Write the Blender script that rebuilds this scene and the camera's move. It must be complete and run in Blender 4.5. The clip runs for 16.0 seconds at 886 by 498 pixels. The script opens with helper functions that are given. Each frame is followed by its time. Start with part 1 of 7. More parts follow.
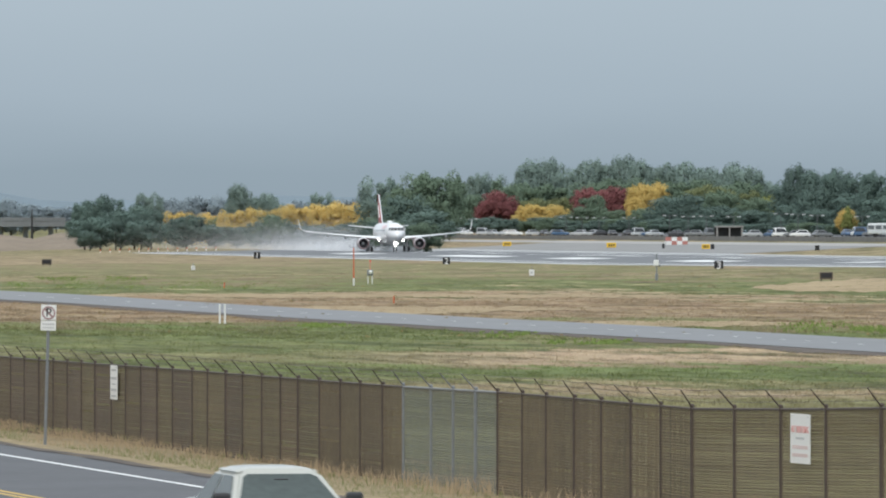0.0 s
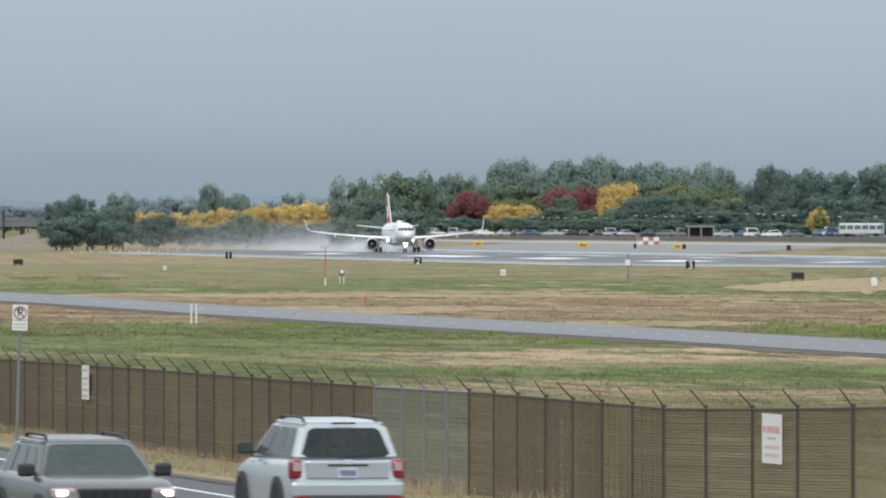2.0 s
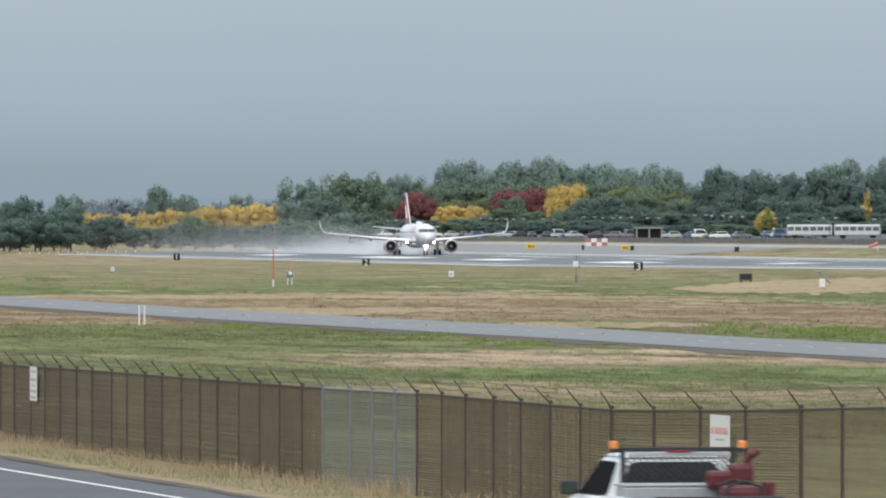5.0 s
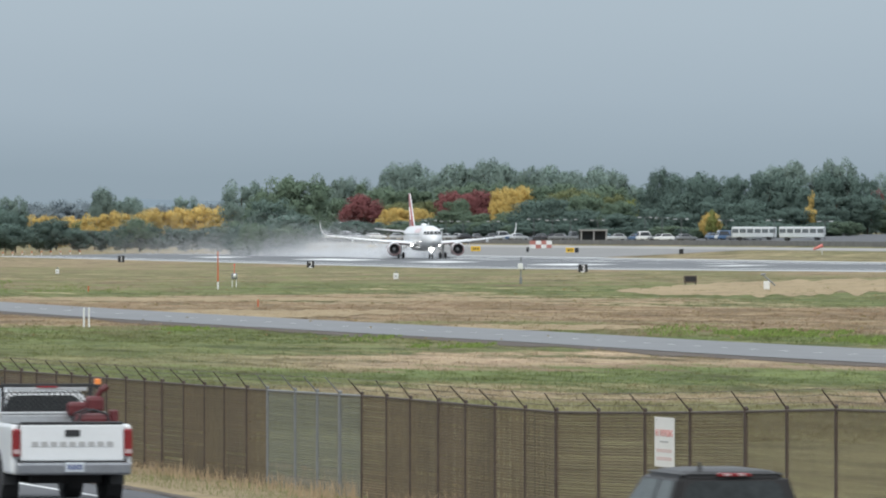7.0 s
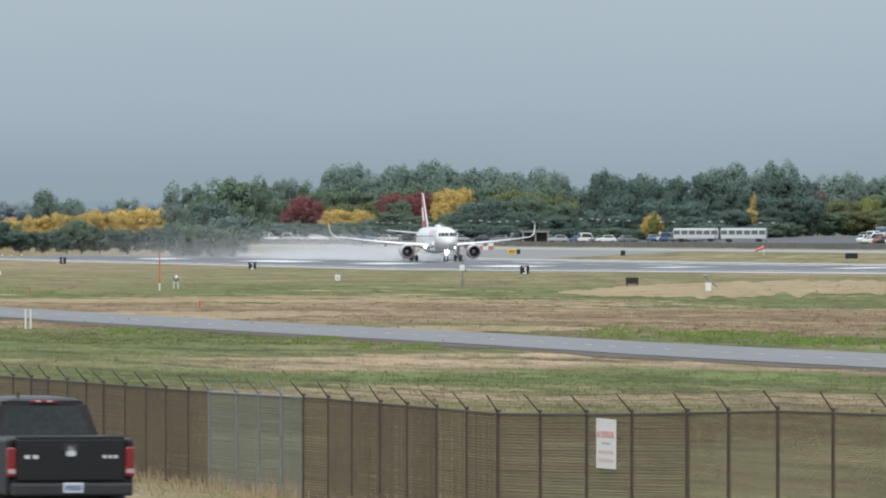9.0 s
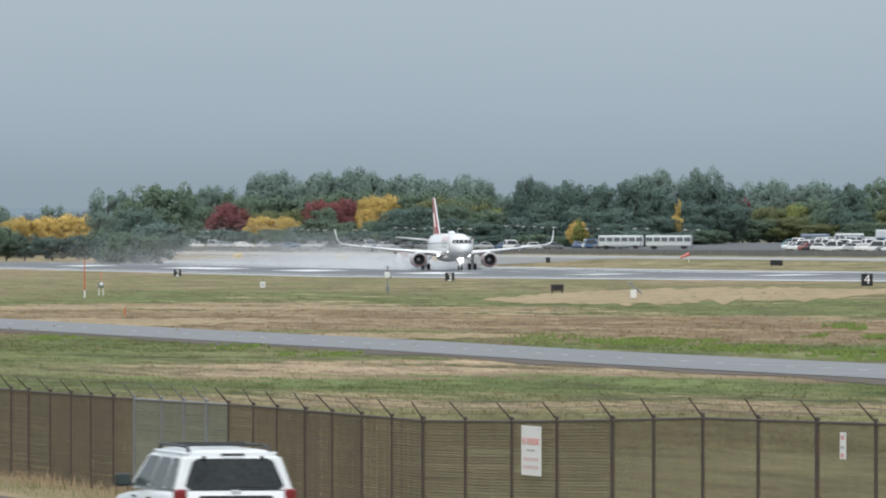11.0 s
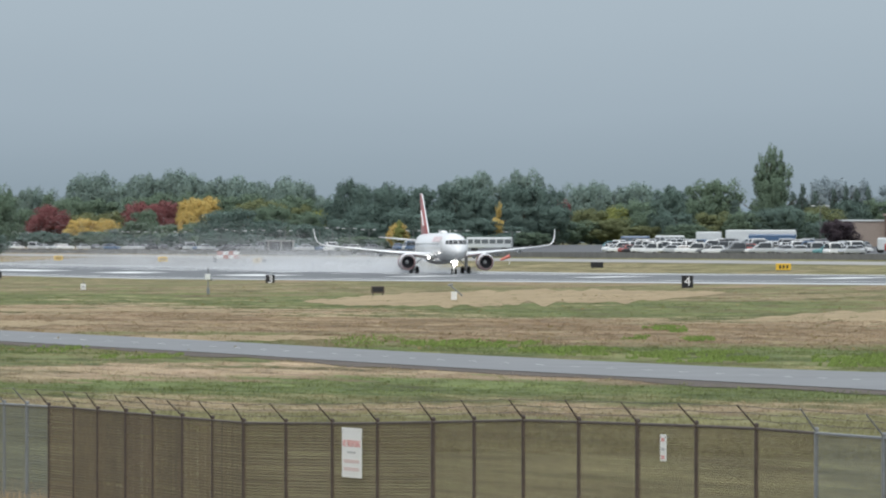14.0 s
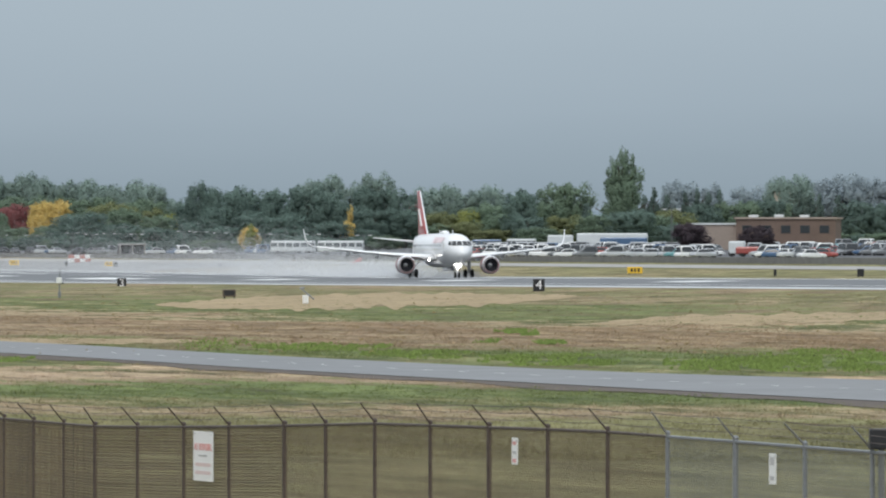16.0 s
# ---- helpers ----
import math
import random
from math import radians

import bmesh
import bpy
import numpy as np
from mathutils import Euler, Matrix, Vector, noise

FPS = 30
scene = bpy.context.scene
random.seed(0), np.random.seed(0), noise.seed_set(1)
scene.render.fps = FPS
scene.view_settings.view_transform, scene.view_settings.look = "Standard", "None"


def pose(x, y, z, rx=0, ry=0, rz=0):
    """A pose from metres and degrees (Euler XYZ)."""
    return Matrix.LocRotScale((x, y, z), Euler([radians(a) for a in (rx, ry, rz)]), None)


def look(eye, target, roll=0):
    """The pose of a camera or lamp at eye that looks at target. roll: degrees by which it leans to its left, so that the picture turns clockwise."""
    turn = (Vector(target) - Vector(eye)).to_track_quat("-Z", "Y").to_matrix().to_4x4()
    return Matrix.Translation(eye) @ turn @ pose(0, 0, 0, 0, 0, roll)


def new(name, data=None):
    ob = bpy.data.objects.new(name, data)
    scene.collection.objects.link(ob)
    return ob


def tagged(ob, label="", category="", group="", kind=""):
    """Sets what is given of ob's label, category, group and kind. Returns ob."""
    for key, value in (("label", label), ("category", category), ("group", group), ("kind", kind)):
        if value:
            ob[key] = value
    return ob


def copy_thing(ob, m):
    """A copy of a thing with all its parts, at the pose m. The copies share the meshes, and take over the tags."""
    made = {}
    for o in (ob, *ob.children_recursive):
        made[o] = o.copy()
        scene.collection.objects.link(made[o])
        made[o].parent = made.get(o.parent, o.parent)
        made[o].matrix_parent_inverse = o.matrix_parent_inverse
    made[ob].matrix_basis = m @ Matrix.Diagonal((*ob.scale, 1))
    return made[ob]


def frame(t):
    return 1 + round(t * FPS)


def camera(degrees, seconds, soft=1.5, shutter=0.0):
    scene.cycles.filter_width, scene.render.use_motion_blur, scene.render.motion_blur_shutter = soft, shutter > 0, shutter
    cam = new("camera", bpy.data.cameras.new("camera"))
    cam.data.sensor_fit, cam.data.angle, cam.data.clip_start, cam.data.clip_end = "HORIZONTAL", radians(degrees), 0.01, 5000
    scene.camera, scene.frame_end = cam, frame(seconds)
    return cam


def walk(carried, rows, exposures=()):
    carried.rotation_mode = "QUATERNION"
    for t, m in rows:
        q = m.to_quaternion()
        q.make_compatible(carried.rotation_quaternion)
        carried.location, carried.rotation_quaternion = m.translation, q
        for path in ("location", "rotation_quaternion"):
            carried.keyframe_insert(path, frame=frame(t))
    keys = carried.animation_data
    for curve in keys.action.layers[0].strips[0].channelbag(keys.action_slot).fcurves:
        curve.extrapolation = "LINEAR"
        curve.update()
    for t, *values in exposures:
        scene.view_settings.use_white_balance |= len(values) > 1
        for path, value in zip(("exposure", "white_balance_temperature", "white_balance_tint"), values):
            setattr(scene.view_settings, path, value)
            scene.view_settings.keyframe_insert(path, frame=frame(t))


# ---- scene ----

# The camera stands still on a tripod with a long lens and pans after the aircraft.
# Bearings are counted in 1/19250 rad; 784 is the first line of sight.
K = 19250.0
cam = camera(math.degrees(2 * math.atan(784 / K)), 16.0, soft=2.05, shutter=0.4)
EYE = 5.0
PAN = [(0.0, 0, 0), (0.5, 11.3, 0), (1.0, 24.2, 0), (1.5, 37, -1), (2.0, 50.3, 0), (2.5, 64, 0.6), (3.0, 78, 1.2),
       (5.5, 160.6, 3.2), (6.0, 181.8, 4.7), (6.5, 211, 6), (7.0, 240.3, 6.3), (7.5, 269, 7.6), (8.0, 294, 8),
       (10.5, 436.2, 17), (11.0, 476, 21.4), (11.5, 520.6, 22.7), (12.0, 568, 23), (12.5, 615.4, 23), (13.0, 671.8, 23),
       (13.5, 731.6, 23.5), (14.0, 793.6, 25), (14.5, 854.5, 28), (15.0, 918.5, 30.6), (15.5, 985.6, 30.8), (16.0, 1056.4, 31)]
walk(cam, [(t, pose(0, 0, EYE, 90 - math.degrees((38 - tilt) / K), 0, -math.degrees(pan / K))) for t, pan, tilt in PAN],
     [(0.0, 0.08), (6.0, 0.07), (11.0, 0.03), (16.0, -0.03)])

# ---- light: an overcast day ----
world = bpy.data.worlds.new("overcast_sky")
scene.world = world
world.use_nodes = True
wn, wl = world.node_tree.nodes, world.node_tree.links
wn.clear()
SUN_EL, SUN_AZ = radians(48), radians(200)
sky = wn.new("ShaderNodeTexSky")
sky.sky_type, sky.sun_disc, sky.sun_elevation, sky.sun_rotation = "NISHITA", False, SUN_EL, SUN_AZ
wtc = wn.new("ShaderNodeTexCoord")
wsep = wn.new("ShaderNodeSeparateXYZ")
wramp = wn.new("ShaderNodeValToRGB")
wmap = wn.new("ShaderNodeMapping")
wmap.inputs["Scale"].default_value = (14, 14, 60)
wnoise = wn.new("ShaderNodeTexNoise")
wnoise.inputs["Scale"].default_value, wnoise.inputs["Detail"].default_value = 1.2, 3
wadd = wn.new("ShaderNodeMath")
wadd.operation = "MULTIPLY_ADD"
wadd.inputs[1].default_value = 0.006
wl.new(wtc.outputs["Generated"], wsep.inputs[0])
wl.new(wtc.outputs["Generated"], wmap.inputs[0])
wl.new(wmap.outputs[0], wnoise.inputs["Vector"])
wl.new(wnoise.outputs["Fac"], wadd.inputs[0])
wl.new(wsep.outputs["Z"], wadd.inputs[2])
wl.new(wadd.outputs[0], wramp.inputs[0])
ramp = wramp.color_ramp
for i, (pos, col) in enumerate([(0.0, (0.25, 0.318, 0.378)), (0.0085, (0.27, 0.343, 0.405)), (0.0145, (0.332, 0.411, 0.482)),
                                (0.025, (0.385, 0.468, 0.54)), (0.2, (0.75, 0.83, 0.91)), (1.0, (1.15, 1.24, 1.32))]):
    el = ramp.elements[i] if i < 2 else ramp.elements.new(pos)
    el.position, el.color = pos, (*col, 1)
wscale = wn.new("ShaderNodeMixRGB")
wscale.blend_type = "ADD"
wscale.inputs[0].default_value = 0.004
wl.new(wramp.outputs[0], wscale.inputs[1])
wl.new(sky.outputs[0], wscale.inputs[2])
wbg = wn.new("ShaderNodeBackground")
wbg.inputs["Strength"].default_value = 1.0
wout = wn.new("ShaderNodeOutputWorld")
wl.new(wscale.outputs[0], wbg.inputs["Color"])
wl.new(wbg.outputs[0], wout.inputs[0])
sun = new("sun", bpy.data.lights.new("sun", "SUN"))
sun.data.energy, sun.data.angle, sun.data.color = 1.35, radians(25), (1.0, 0.97, 0.92)
sun.matrix_world = look((0, 0, 0), (-math.sin(SUN_AZ) * math.cos(SUN_EL), -math.cos(SUN_AZ) * math.cos(SUN_EL), -math.sin(SUN_EL)))


# ---- materials ----
def mat(name, color, rough=0.6, metal=0.0, vary=0.0, scale=1.0, bump=0.0, coat=0.0, rand=0.0, spec=0.5):
    """A plain procedural surface: base colour with noise at two scales, bump, and a spread from piece to piece."""
    m = bpy.data.materials.new(name)
    m.use_nodes = True
    n, l = m.node_tree.nodes, m.node_tree.links
    b = n["Principled BSDF"]
    b.inputs["Roughness"].default_value, b.inputs["Metallic"].default_value = rough, metal
    b.inputs["Coat Weight"].default_value = coat
    b.inputs["Specular IOR Level"].default_value = spec
    b.inputs["Base Color"].default_value = (*color, 1)
    if vary or rand or bump:
        tc = n.new("ShaderNodeTexCoord")
        n1, n2 = n.new("ShaderNodeTexNoise"), n.new("ShaderNodeTexNoise")
        n1.inputs["Scale"].default_value, n2.inputs["Scale"].default_value = scale, scale * 9
        n1.inputs["Detail"].default_value = n2.inputs["Detail"].default_value = 4
        l.new(tc.outputs["Object"], n1.inputs["Vector"]), l.new(tc.outputs["Object"], n2.inputs["Vector"])
        a = n.new("ShaderNodeMath")
        a.operation = "MULTIPLY_ADD"
        a.inputs[1].default_value = 0.5
        l.new(n1.outputs["Fac"], a.inputs[0])
        h = n.new("ShaderNodeMath")
        h.operation = "MULTIPLY"
        h.inputs[1].default_value = 0.5
        l.new(n2.outputs["Fac"], h.inputs[0]), l.new(h.outputs[0], a.inputs[2])
        r = n.new("ShaderNodeMapRange")
        r.inputs["From Min"].default_value, r.inputs["From Max"].default_value = 0.3, 0.7
        r.inputs["To Min"].default_value, r.inputs["To Max"].default_value = 1 - vary, 1 + vary
        l.new(a.outputs[0], r.inputs["Value"])
        value = r.outputs[0]
        if rand:
            oi, geo = n.new("ShaderNodeObjectInfo"), n.new("ShaderNodeNewGeometry")
            s = n.new("ShaderNodeMath")
            s.operation = "ADD"
            l.new(oi.outputs["Random"], s.inputs[0]), l.new(geo.outputs["Random Per Island"], s.inputs[1])
            q = n.new("ShaderNodeMapRange")
            q.inputs["From Max"].default_value = 2
            q.inputs["To Min"].default_value, q.inputs["To Max"].default_value = 1 - rand, 1 + rand
            l.new(s.outputs[0], q.inputs["Value"])
            k = n.new("ShaderNodeMath")
            k.operation = "MULTIPLY"
            l.new(value, k.inputs[0]), l.new(q.outputs[0], k.inputs[1])
            value = k.outputs[0]
        hsv = n.new("ShaderNodeHueSaturation")
        hsv.inputs["Color"].default_value = (*color, 1)
        l.new(value, hsv.inputs["Value"]), l.new(hsv.outputs[0], b.inputs["Base Color"])
        if bump:
            bp = n.new("ShaderNodeBump")
            bp.inputs["Strength"].default_value, bp.inputs["Distance"].default_value = bump, 0.02
            l.new(a.outputs[0], bp.inputs["Height"]), l.new(bp.outputs[0], b.inputs["Normal"])
    return m


def glow(name, color, strength):
    m = mat(name, color, 0.3)
    b = m.node_tree.nodes["Principled BSDF"]
    b.inputs["Emission Color"].default_value, b.inputs["Emission Strength"].default_value = (*color, 1), strength
    return m


# ---- the lie of the land ----
RWA = 0.1191   # the runway's bearing to the left of the first sight line
RS, RC = math.sin(RWA), math.cos(RWA)
PROFILE = [(-400, -0.7), (0, -0.6), (20, -0.5), (24, -0.3), (29, -0.2), (50, -0.6), (62, -0.8), (190, -0.9), (212, -0.9), (225, -0.55), (253, 0.0),
           (276, -0.2), (285, 0.1), (298, 0.7), (312, 1.45), (330, 1.9), (337, 2.4), (345, 2.9), (366, 3.6), (394, 4.3), (900, 4.5), (6000, 4.5)]
RISE = 0.00245   # the runway climbs towards the camera from 1650 m inwards


def across(x, y):
    """Distance of a place from the camera, measured square to the runway."""
    return x * RC + y * RS


def ground_zs(x, y):
    """Heights of the ground at many places at once."""
    w, s = x * RC + y * RS, y * RC - x * RS
    level = np.interp(w, [k[0] for k in PROFILE], [k[1] for k in PROFILE])
    share = np.interp(w, (150, 225, 281, 298), (0, 1, 1, 0))
    return level + share * RISE * np.clip(1650 - s, 0, 700)


def ground_z(x, y):
    return float(ground_zs(x, y))


def rw(s, w, z=None):
    """A place s along the runway and w across from it."""
    x, y = -RS * s + RC * w, RC * s + RS * w
    return Vector((x, y, ground_z(x, y) if z is None else z))


def at(b, d, z=None):
    """A place at a bearing and a distance, on the ground unless z is given."""
    a = (b - 784) / K
    x, y = d * math.sin(a), d * math.cos(a)
    return Vector((x, y, ground_z(x, y) if z is None else z))


def on_line(b, w, z=None):
    """The place at a bearing on the line that runs w across from the camera along the runway."""
    return at(b, w / math.sin((b - 784) / K + RWA), z)


# ---- mesh helpers ----
def mesh_ob(name, bm, material, smooth=False):
    me = bpy.data.meshes.new(name)
    bm.to_mesh(me)
    bm.free()
    for m in (material if isinstance(material, (list, tuple)) else [material]):
        me.materials.append(m)
    if smooth:
        me.polygons.foreach_set("use_smooth", [True] * len(me.polygons))
    return new(name, me)


def part(name, bm, material, parent, label="", smooth=False, m=None):
    ob = mesh_ob(name, bm, material, smooth)
    ob.parent = parent
    if m is not None:
        ob.matrix_basis = m
    return tagged(ob, label)


def thing(name, m, label, category, group="", kind=""):
    ob = new(name)
    ob.empty_display_size = 0.3
    ob.matrix_basis = m
    return tagged(ob, label, category, group, kind)


def box(bm, cx, cy, cz, sx, sy, sz, bevel=0.0, m=None):
    r = bmesh.ops.create_cube(bm, size=1.0, matrix=(m or Matrix()) @ Matrix.Translation((cx, cy, cz)) @ Matrix.Diagonal((sx, sy, sz, 1)))
    if bevel:
        es = list({e for v in r["verts"] for e in v.link_edges})
        bmesh.ops.bevel(bm, geom=es, offset=bevel, segments=2, affect="EDGES", profile=0.5)
    return bm


def tube(bm, a, b, r1, r2=None, seg=8, caps=True):
    a, b = Vector(a), Vector(b)
    v = b - a
    m = Matrix.Translation((a + b) / 2) @ v.to_track_quat("Z", "Y").to_matrix().to_4x4()
    bmesh.ops.create_cone(bm, cap_ends=caps, segments=seg, radius1=r1, radius2=r1 if r2 is None else r2, depth=v.length, matrix=m)
    return bm


def loft(bm, rings, caps=True, closed=True):
    """Skin over rings of equally many points."""
    vs = [[bm.verts.new(p) for p in ring] for ring in rings]
    for r0, r1 in zip(vs, vs[1:]):
        n = len(r0)
        for i in range(n if closed else n - 1):
            bm.faces.new((r0[i], r0[(i + 1) % n], r1[(i + 1) % n], r1[i]))
    if caps:
        bm.faces.new(list(reversed(vs[0]))), bm.faces.new(vs[-1])
    bmesh.ops.recalc_face_normals(bm, faces=bm.faces)
    return bm


def strip(name, pts_a, pts_b, material, lift, parent=None):
    """A flat ribbon between two lines of places, lying a little above the ground."""
    bm = bmesh.new()
    va = [bm.verts.new((p[0], p[1], p[2] + lift)) for p in pts_a]
    vb = [bm.verts.new((p[0], p[1], p[2] + lift)) for p in pts_b]
    for i in range(len(va) - 1):
        bm.faces.new((va[i], va[i + 1], vb[i + 1], vb[i]))
    bmesh.ops.recalc_face_normals(bm, faces=bm.faces)
    for f in bm.faces:
        if f.normal.z < 0:
            f.normal_flip()
    ob = mesh_ob(name, bm, material)
    if parent:
        ob.parent = parent
    return ob


# ---- ground ----
def grass_material(name, blade=False):
    m = bpy.data.materials.new(name)
    m.use_nodes = True
    n, l = m.node_tree.nodes, m.node_tree.links
    b = n["Principled BSDF"]
    b.inputs["Roughness"].default_value, b.inputs["Specular IOR Level"].default_value = 0.95, 0.1
    tc = n.new("ShaderNodeTexCoord")
    mp = n.new("ShaderNodeMapping")
    mp.vector_type = "POINT"
    mp.inputs["Rotation"].default_value = (0, 0, -RWA)
    l.new(tc.outputs["Object"], mp.inputs[0])
    sep = n.new("ShaderNodeSeparateXYZ")
    l.new(mp.outputs[0], sep.inputs[0])

    def tex(scale, sx, sy, detail=4, rough=0.6):
        k = n.new("ShaderNodeMapping")
        k.inputs["Scale"].default_value = (sx, sy, 1)
        l.new(mp.outputs[0], k.inputs[0])
        t = n.new("ShaderNodeTexNoise")
        t.inputs["Scale"].default_value, t.inputs["Detail"].default_value, t.inputs["Roughness"].default_value = scale, detail, rough
        l.new(k.outputs[0], t.inputs["Vector"])
        return t.outputs["Fac"]

    def calc(op, a, c, d=None):
        k = n.new("ShaderNodeMath")
        k.operation = op
        for i, v in enumerate((a, c, d)):
            if v is None:
                continue
            if isinstance(v, (int, float)):
                k.inputs[i].default_value = v
            else:
                l.new(v, k.inputs[i])
        return k.outputs[0]

    broad = tex(0.03, 1.0, 0.45)
    mid = tex(0.2, 1.0, 0.22, 5, 0.65)
    fine = tex(0.9, 1.0, 0.16, 6, 0.75)
    sy = n.new("ShaderNodeSeparateXYZ")
    l.new(tc.outputs["Object"], sy.inputs[0])
    near = calc("DIVIDE", 300.0, calc("MAXIMUM", sy.outputs["Y"], 250.0))
    lane = calc("MULTIPLY_ADD", sy.outputs["X"], 0.0006, near)
    lane = calc("MULTIPLY_ADD", calc("MAXIMUM", calc("SUBTRACT", sy.outputs["X"], 15.0), 0.0), -0.0024, lane)
    wob = calc("MULTIPLY_ADD", calc("SUBTRACT", broad, 0.5), 0.22, lane)
    wob = calc("MULTIPLY_ADD", calc("SUBTRACT", mid, 0.5), 0.17, wob)
    wob = calc("MULTIPLY_ADD", calc("SUBTRACT", fine, 0.5), 0.10, wob)
    cr = n.new("ShaderNodeValToRGB")
    GREEN, OLIVE, TAN, STRAW, BROWN = (0.121, 0.146, 0.056), (0.176, 0.165, 0.082), (0.268, 0.205, 0.130), (0.37, 0.286, 0.188), (0.222, 0.160, 0.096)
    stops = [(0, OLIVE), (0.14, TAN), (0.165, OLIVE), (0.20, OLIVE), (0.215, TAN), (0.235, OLIVE), (0.275, GREEN), (0.305, OLIVE), (0.325, STRAW), (0.338, BROWN), (0.385, BROWN), (0.40, TAN), (0.425, BROWN), (0.445, TAN), (0.465, OLIVE), (0.49, GREEN), (0.525, GREEN), (0.55, OLIVE), (0.58, GREEN),
             (0.605, TAN), (0.63, STRAW), (0.65, TAN), (0.67, GREEN), (0.73, GREEN), (0.77, OLIVE), (0.80, TAN), (0.84, OLIVE), (0.93, OLIVE)]
    for i, (pos, col) in enumerate(stops):
        e = cr.color_ramp.elements[i] if i < 2 else cr.color_ramp.elements.new(pos)
        e.position, e.color = pos, (*col, 1)
    l.new(wob, cr.inputs[0])
    hs = n.new("ShaderNodeHueSaturation")
    val = calc("MAXIMUM", calc("MULTIPLY_ADD", calc("ADD", fine, mid), 2.3, -1.28), 0.3)
    if blade:
        geo, piece = n.new("ShaderNodeNewGeometry"), n.new("ShaderNodeMapRange")
        piece.inputs["To Min"].default_value, piece.inputs["To Max"].default_value = 0.85, 1.45
        l.new(geo.outputs["Random Per Island"], piece.inputs["Value"])
        val = calc("MULTIPLY", calc("MULTIPLY_ADD", val, 0.5, 0.5), piece.outputs[0])
    l.new(val, hs.inputs["Value"])
    hue = calc("MULTIPLY_ADD", tex(0.35, 1.2, 0.2), 0.06, 0.47)
    l.new(hue, hs.inputs["Hue"])
    west, inner = n.new("ShaderNodeMapRange"), n.new("ShaderNodeMapRange")
    for k, src, a0, a1 in ((west, sy.outputs["X"], 4.0, -5.0), (inner, near, 0.475, 0.51)):
        k.inputs["From Min"].default_value, k.inputs["From Max"].default_value = a0, a1
        l.new(src, k.inputs["Value"])
    lush = n.new("ShaderNodeMixRGB")
    lush.inputs[2].default_value = (0.122, 0.138, 0.056, 1)
    l.new(calc("MULTIPLY", calc("MULTIPLY", west.outputs[0], inner.outputs[0]), 0.75), lush.inputs[0])
    l.new(cr.outputs[0], lush.inputs[1])
    l.new(lush.outputs[0], hs.inputs["Color"])
    l.new(hs.outputs[0], b.inputs["Base Color"])
    bp = n.new("ShaderNodeBump")
    bp.inputs["Strength"].default_value, bp.inputs["Distance"].default_value = 0.6, 0.15
    l.new(fine, bp.inputs["Height"]), l.new(bp.outputs[0], b.inputs["Normal"])
    return m


GRASS = grass_material("grass_and_stubble")
GRASS_BLADE = grass_material("grass_and_stubble_blades", True)
ASPHALT = mat("worn_asphalt", (0.075, 0.078, 0.085), 0.75, vary=0.22, scale=0.35, bump=0.25)
WET = mat("wet_runway_asphalt", (0.066, 0.07, 0.075), 0.5, vary=0.25, scale=0.08, bump=0.1)
SERVICE = mat("damp_service_road_asphalt", (0.15, 0.153, 0.157), 0.55, vary=0.25, scale=0.12, bump=0.15)
CONCRETE = mat("pale_concrete", (0.30, 0.29, 0.275), 0.7, vary=0.2, scale=0.06, bump=0.1)
SHOULDER = mat("pale_wet_concrete", (0.46, 0.47, 0.47), 0.45, vary=0.15, scale=0.05, bump=0.1)
DIRT = mat("dark_dirt_edge", (0.085, 0.066, 0.052), 0.9, vary=0.4, scale=0.5, bump=0.5)
LINE_WHITE = mat("white_road_paint", (0.78, 0.79, 0.78), 0.5, vary=0.12, scale=0.7)
LINE_YELLOW = mat("yellow_road_paint", (0.62, 0.40, 0.06), 0.55, vary=0.15, scale=0.7)

bm = bmesh.new()
ws = [-4000, -1500, -400, -100, 0, 10, 20, 22, 24, 26, 29, 33, 40, 50, 62, 90, 130, 150, 170, 190, 201, 212, 218, 225, 239, 253, 264, 276, 281, 285, 298, 312, 325, 330, 337, 345, 350, 366, 375, 394, 400, 600, 900, 1500, 4500]
ss = [-3000, -800, -200, 0, 60, 100] + [120 + 20 * i for i in range(30)] + [720 + 60 * i for i in range(45)] + [3500, 4000, 4950]
grid = [[bm.verts.new(rw(s, w, None)) for w in ws] for s in ss]
for r0, r1 in zip(grid, grid[1:]):
    for i in range(len(ws) - 1):
        bm.faces.new((r0[i], r0[i + 1], r1[i + 1], r1[i]))
bmesh.ops.recalc_face_normals(bm, faces=bm.faces)
ground = tagged(mesh_ob("ground", bm, GRASS, True), "mown airfield grass, green and straw-coloured in bands", "ground", kind="structure")


def lines(s0, s1, n, w):
    return [rw(s0 + (s1 - s0) * i / n, w) for i in range(n + 1)]


# runway and what is painted on it
def ribbon(name, s0, s1, wlist, material, lift, n=40):
    bm = bmesh.new()
    g = []
    for i in range(n + 1):
        s = s0 + (s1 - s0) * i / n
        g.append([bm.verts.new(rw(s, w) + Vector((0, 0, lift))) for w in wlist])
    for a, b in zip(g, g[1:]):
        for i in range(len(wlist) - 1):
            bm.faces.new((a[i], a[i + 1], b[i + 1], b[i]))
    bmesh.ops.recalc_face_normals(bm, faces=bm.faces)
    for f in bm.faces:
        if f.normal.z < 0:
            f.normal_flip()
    return mesh_ob(name, bm, material)


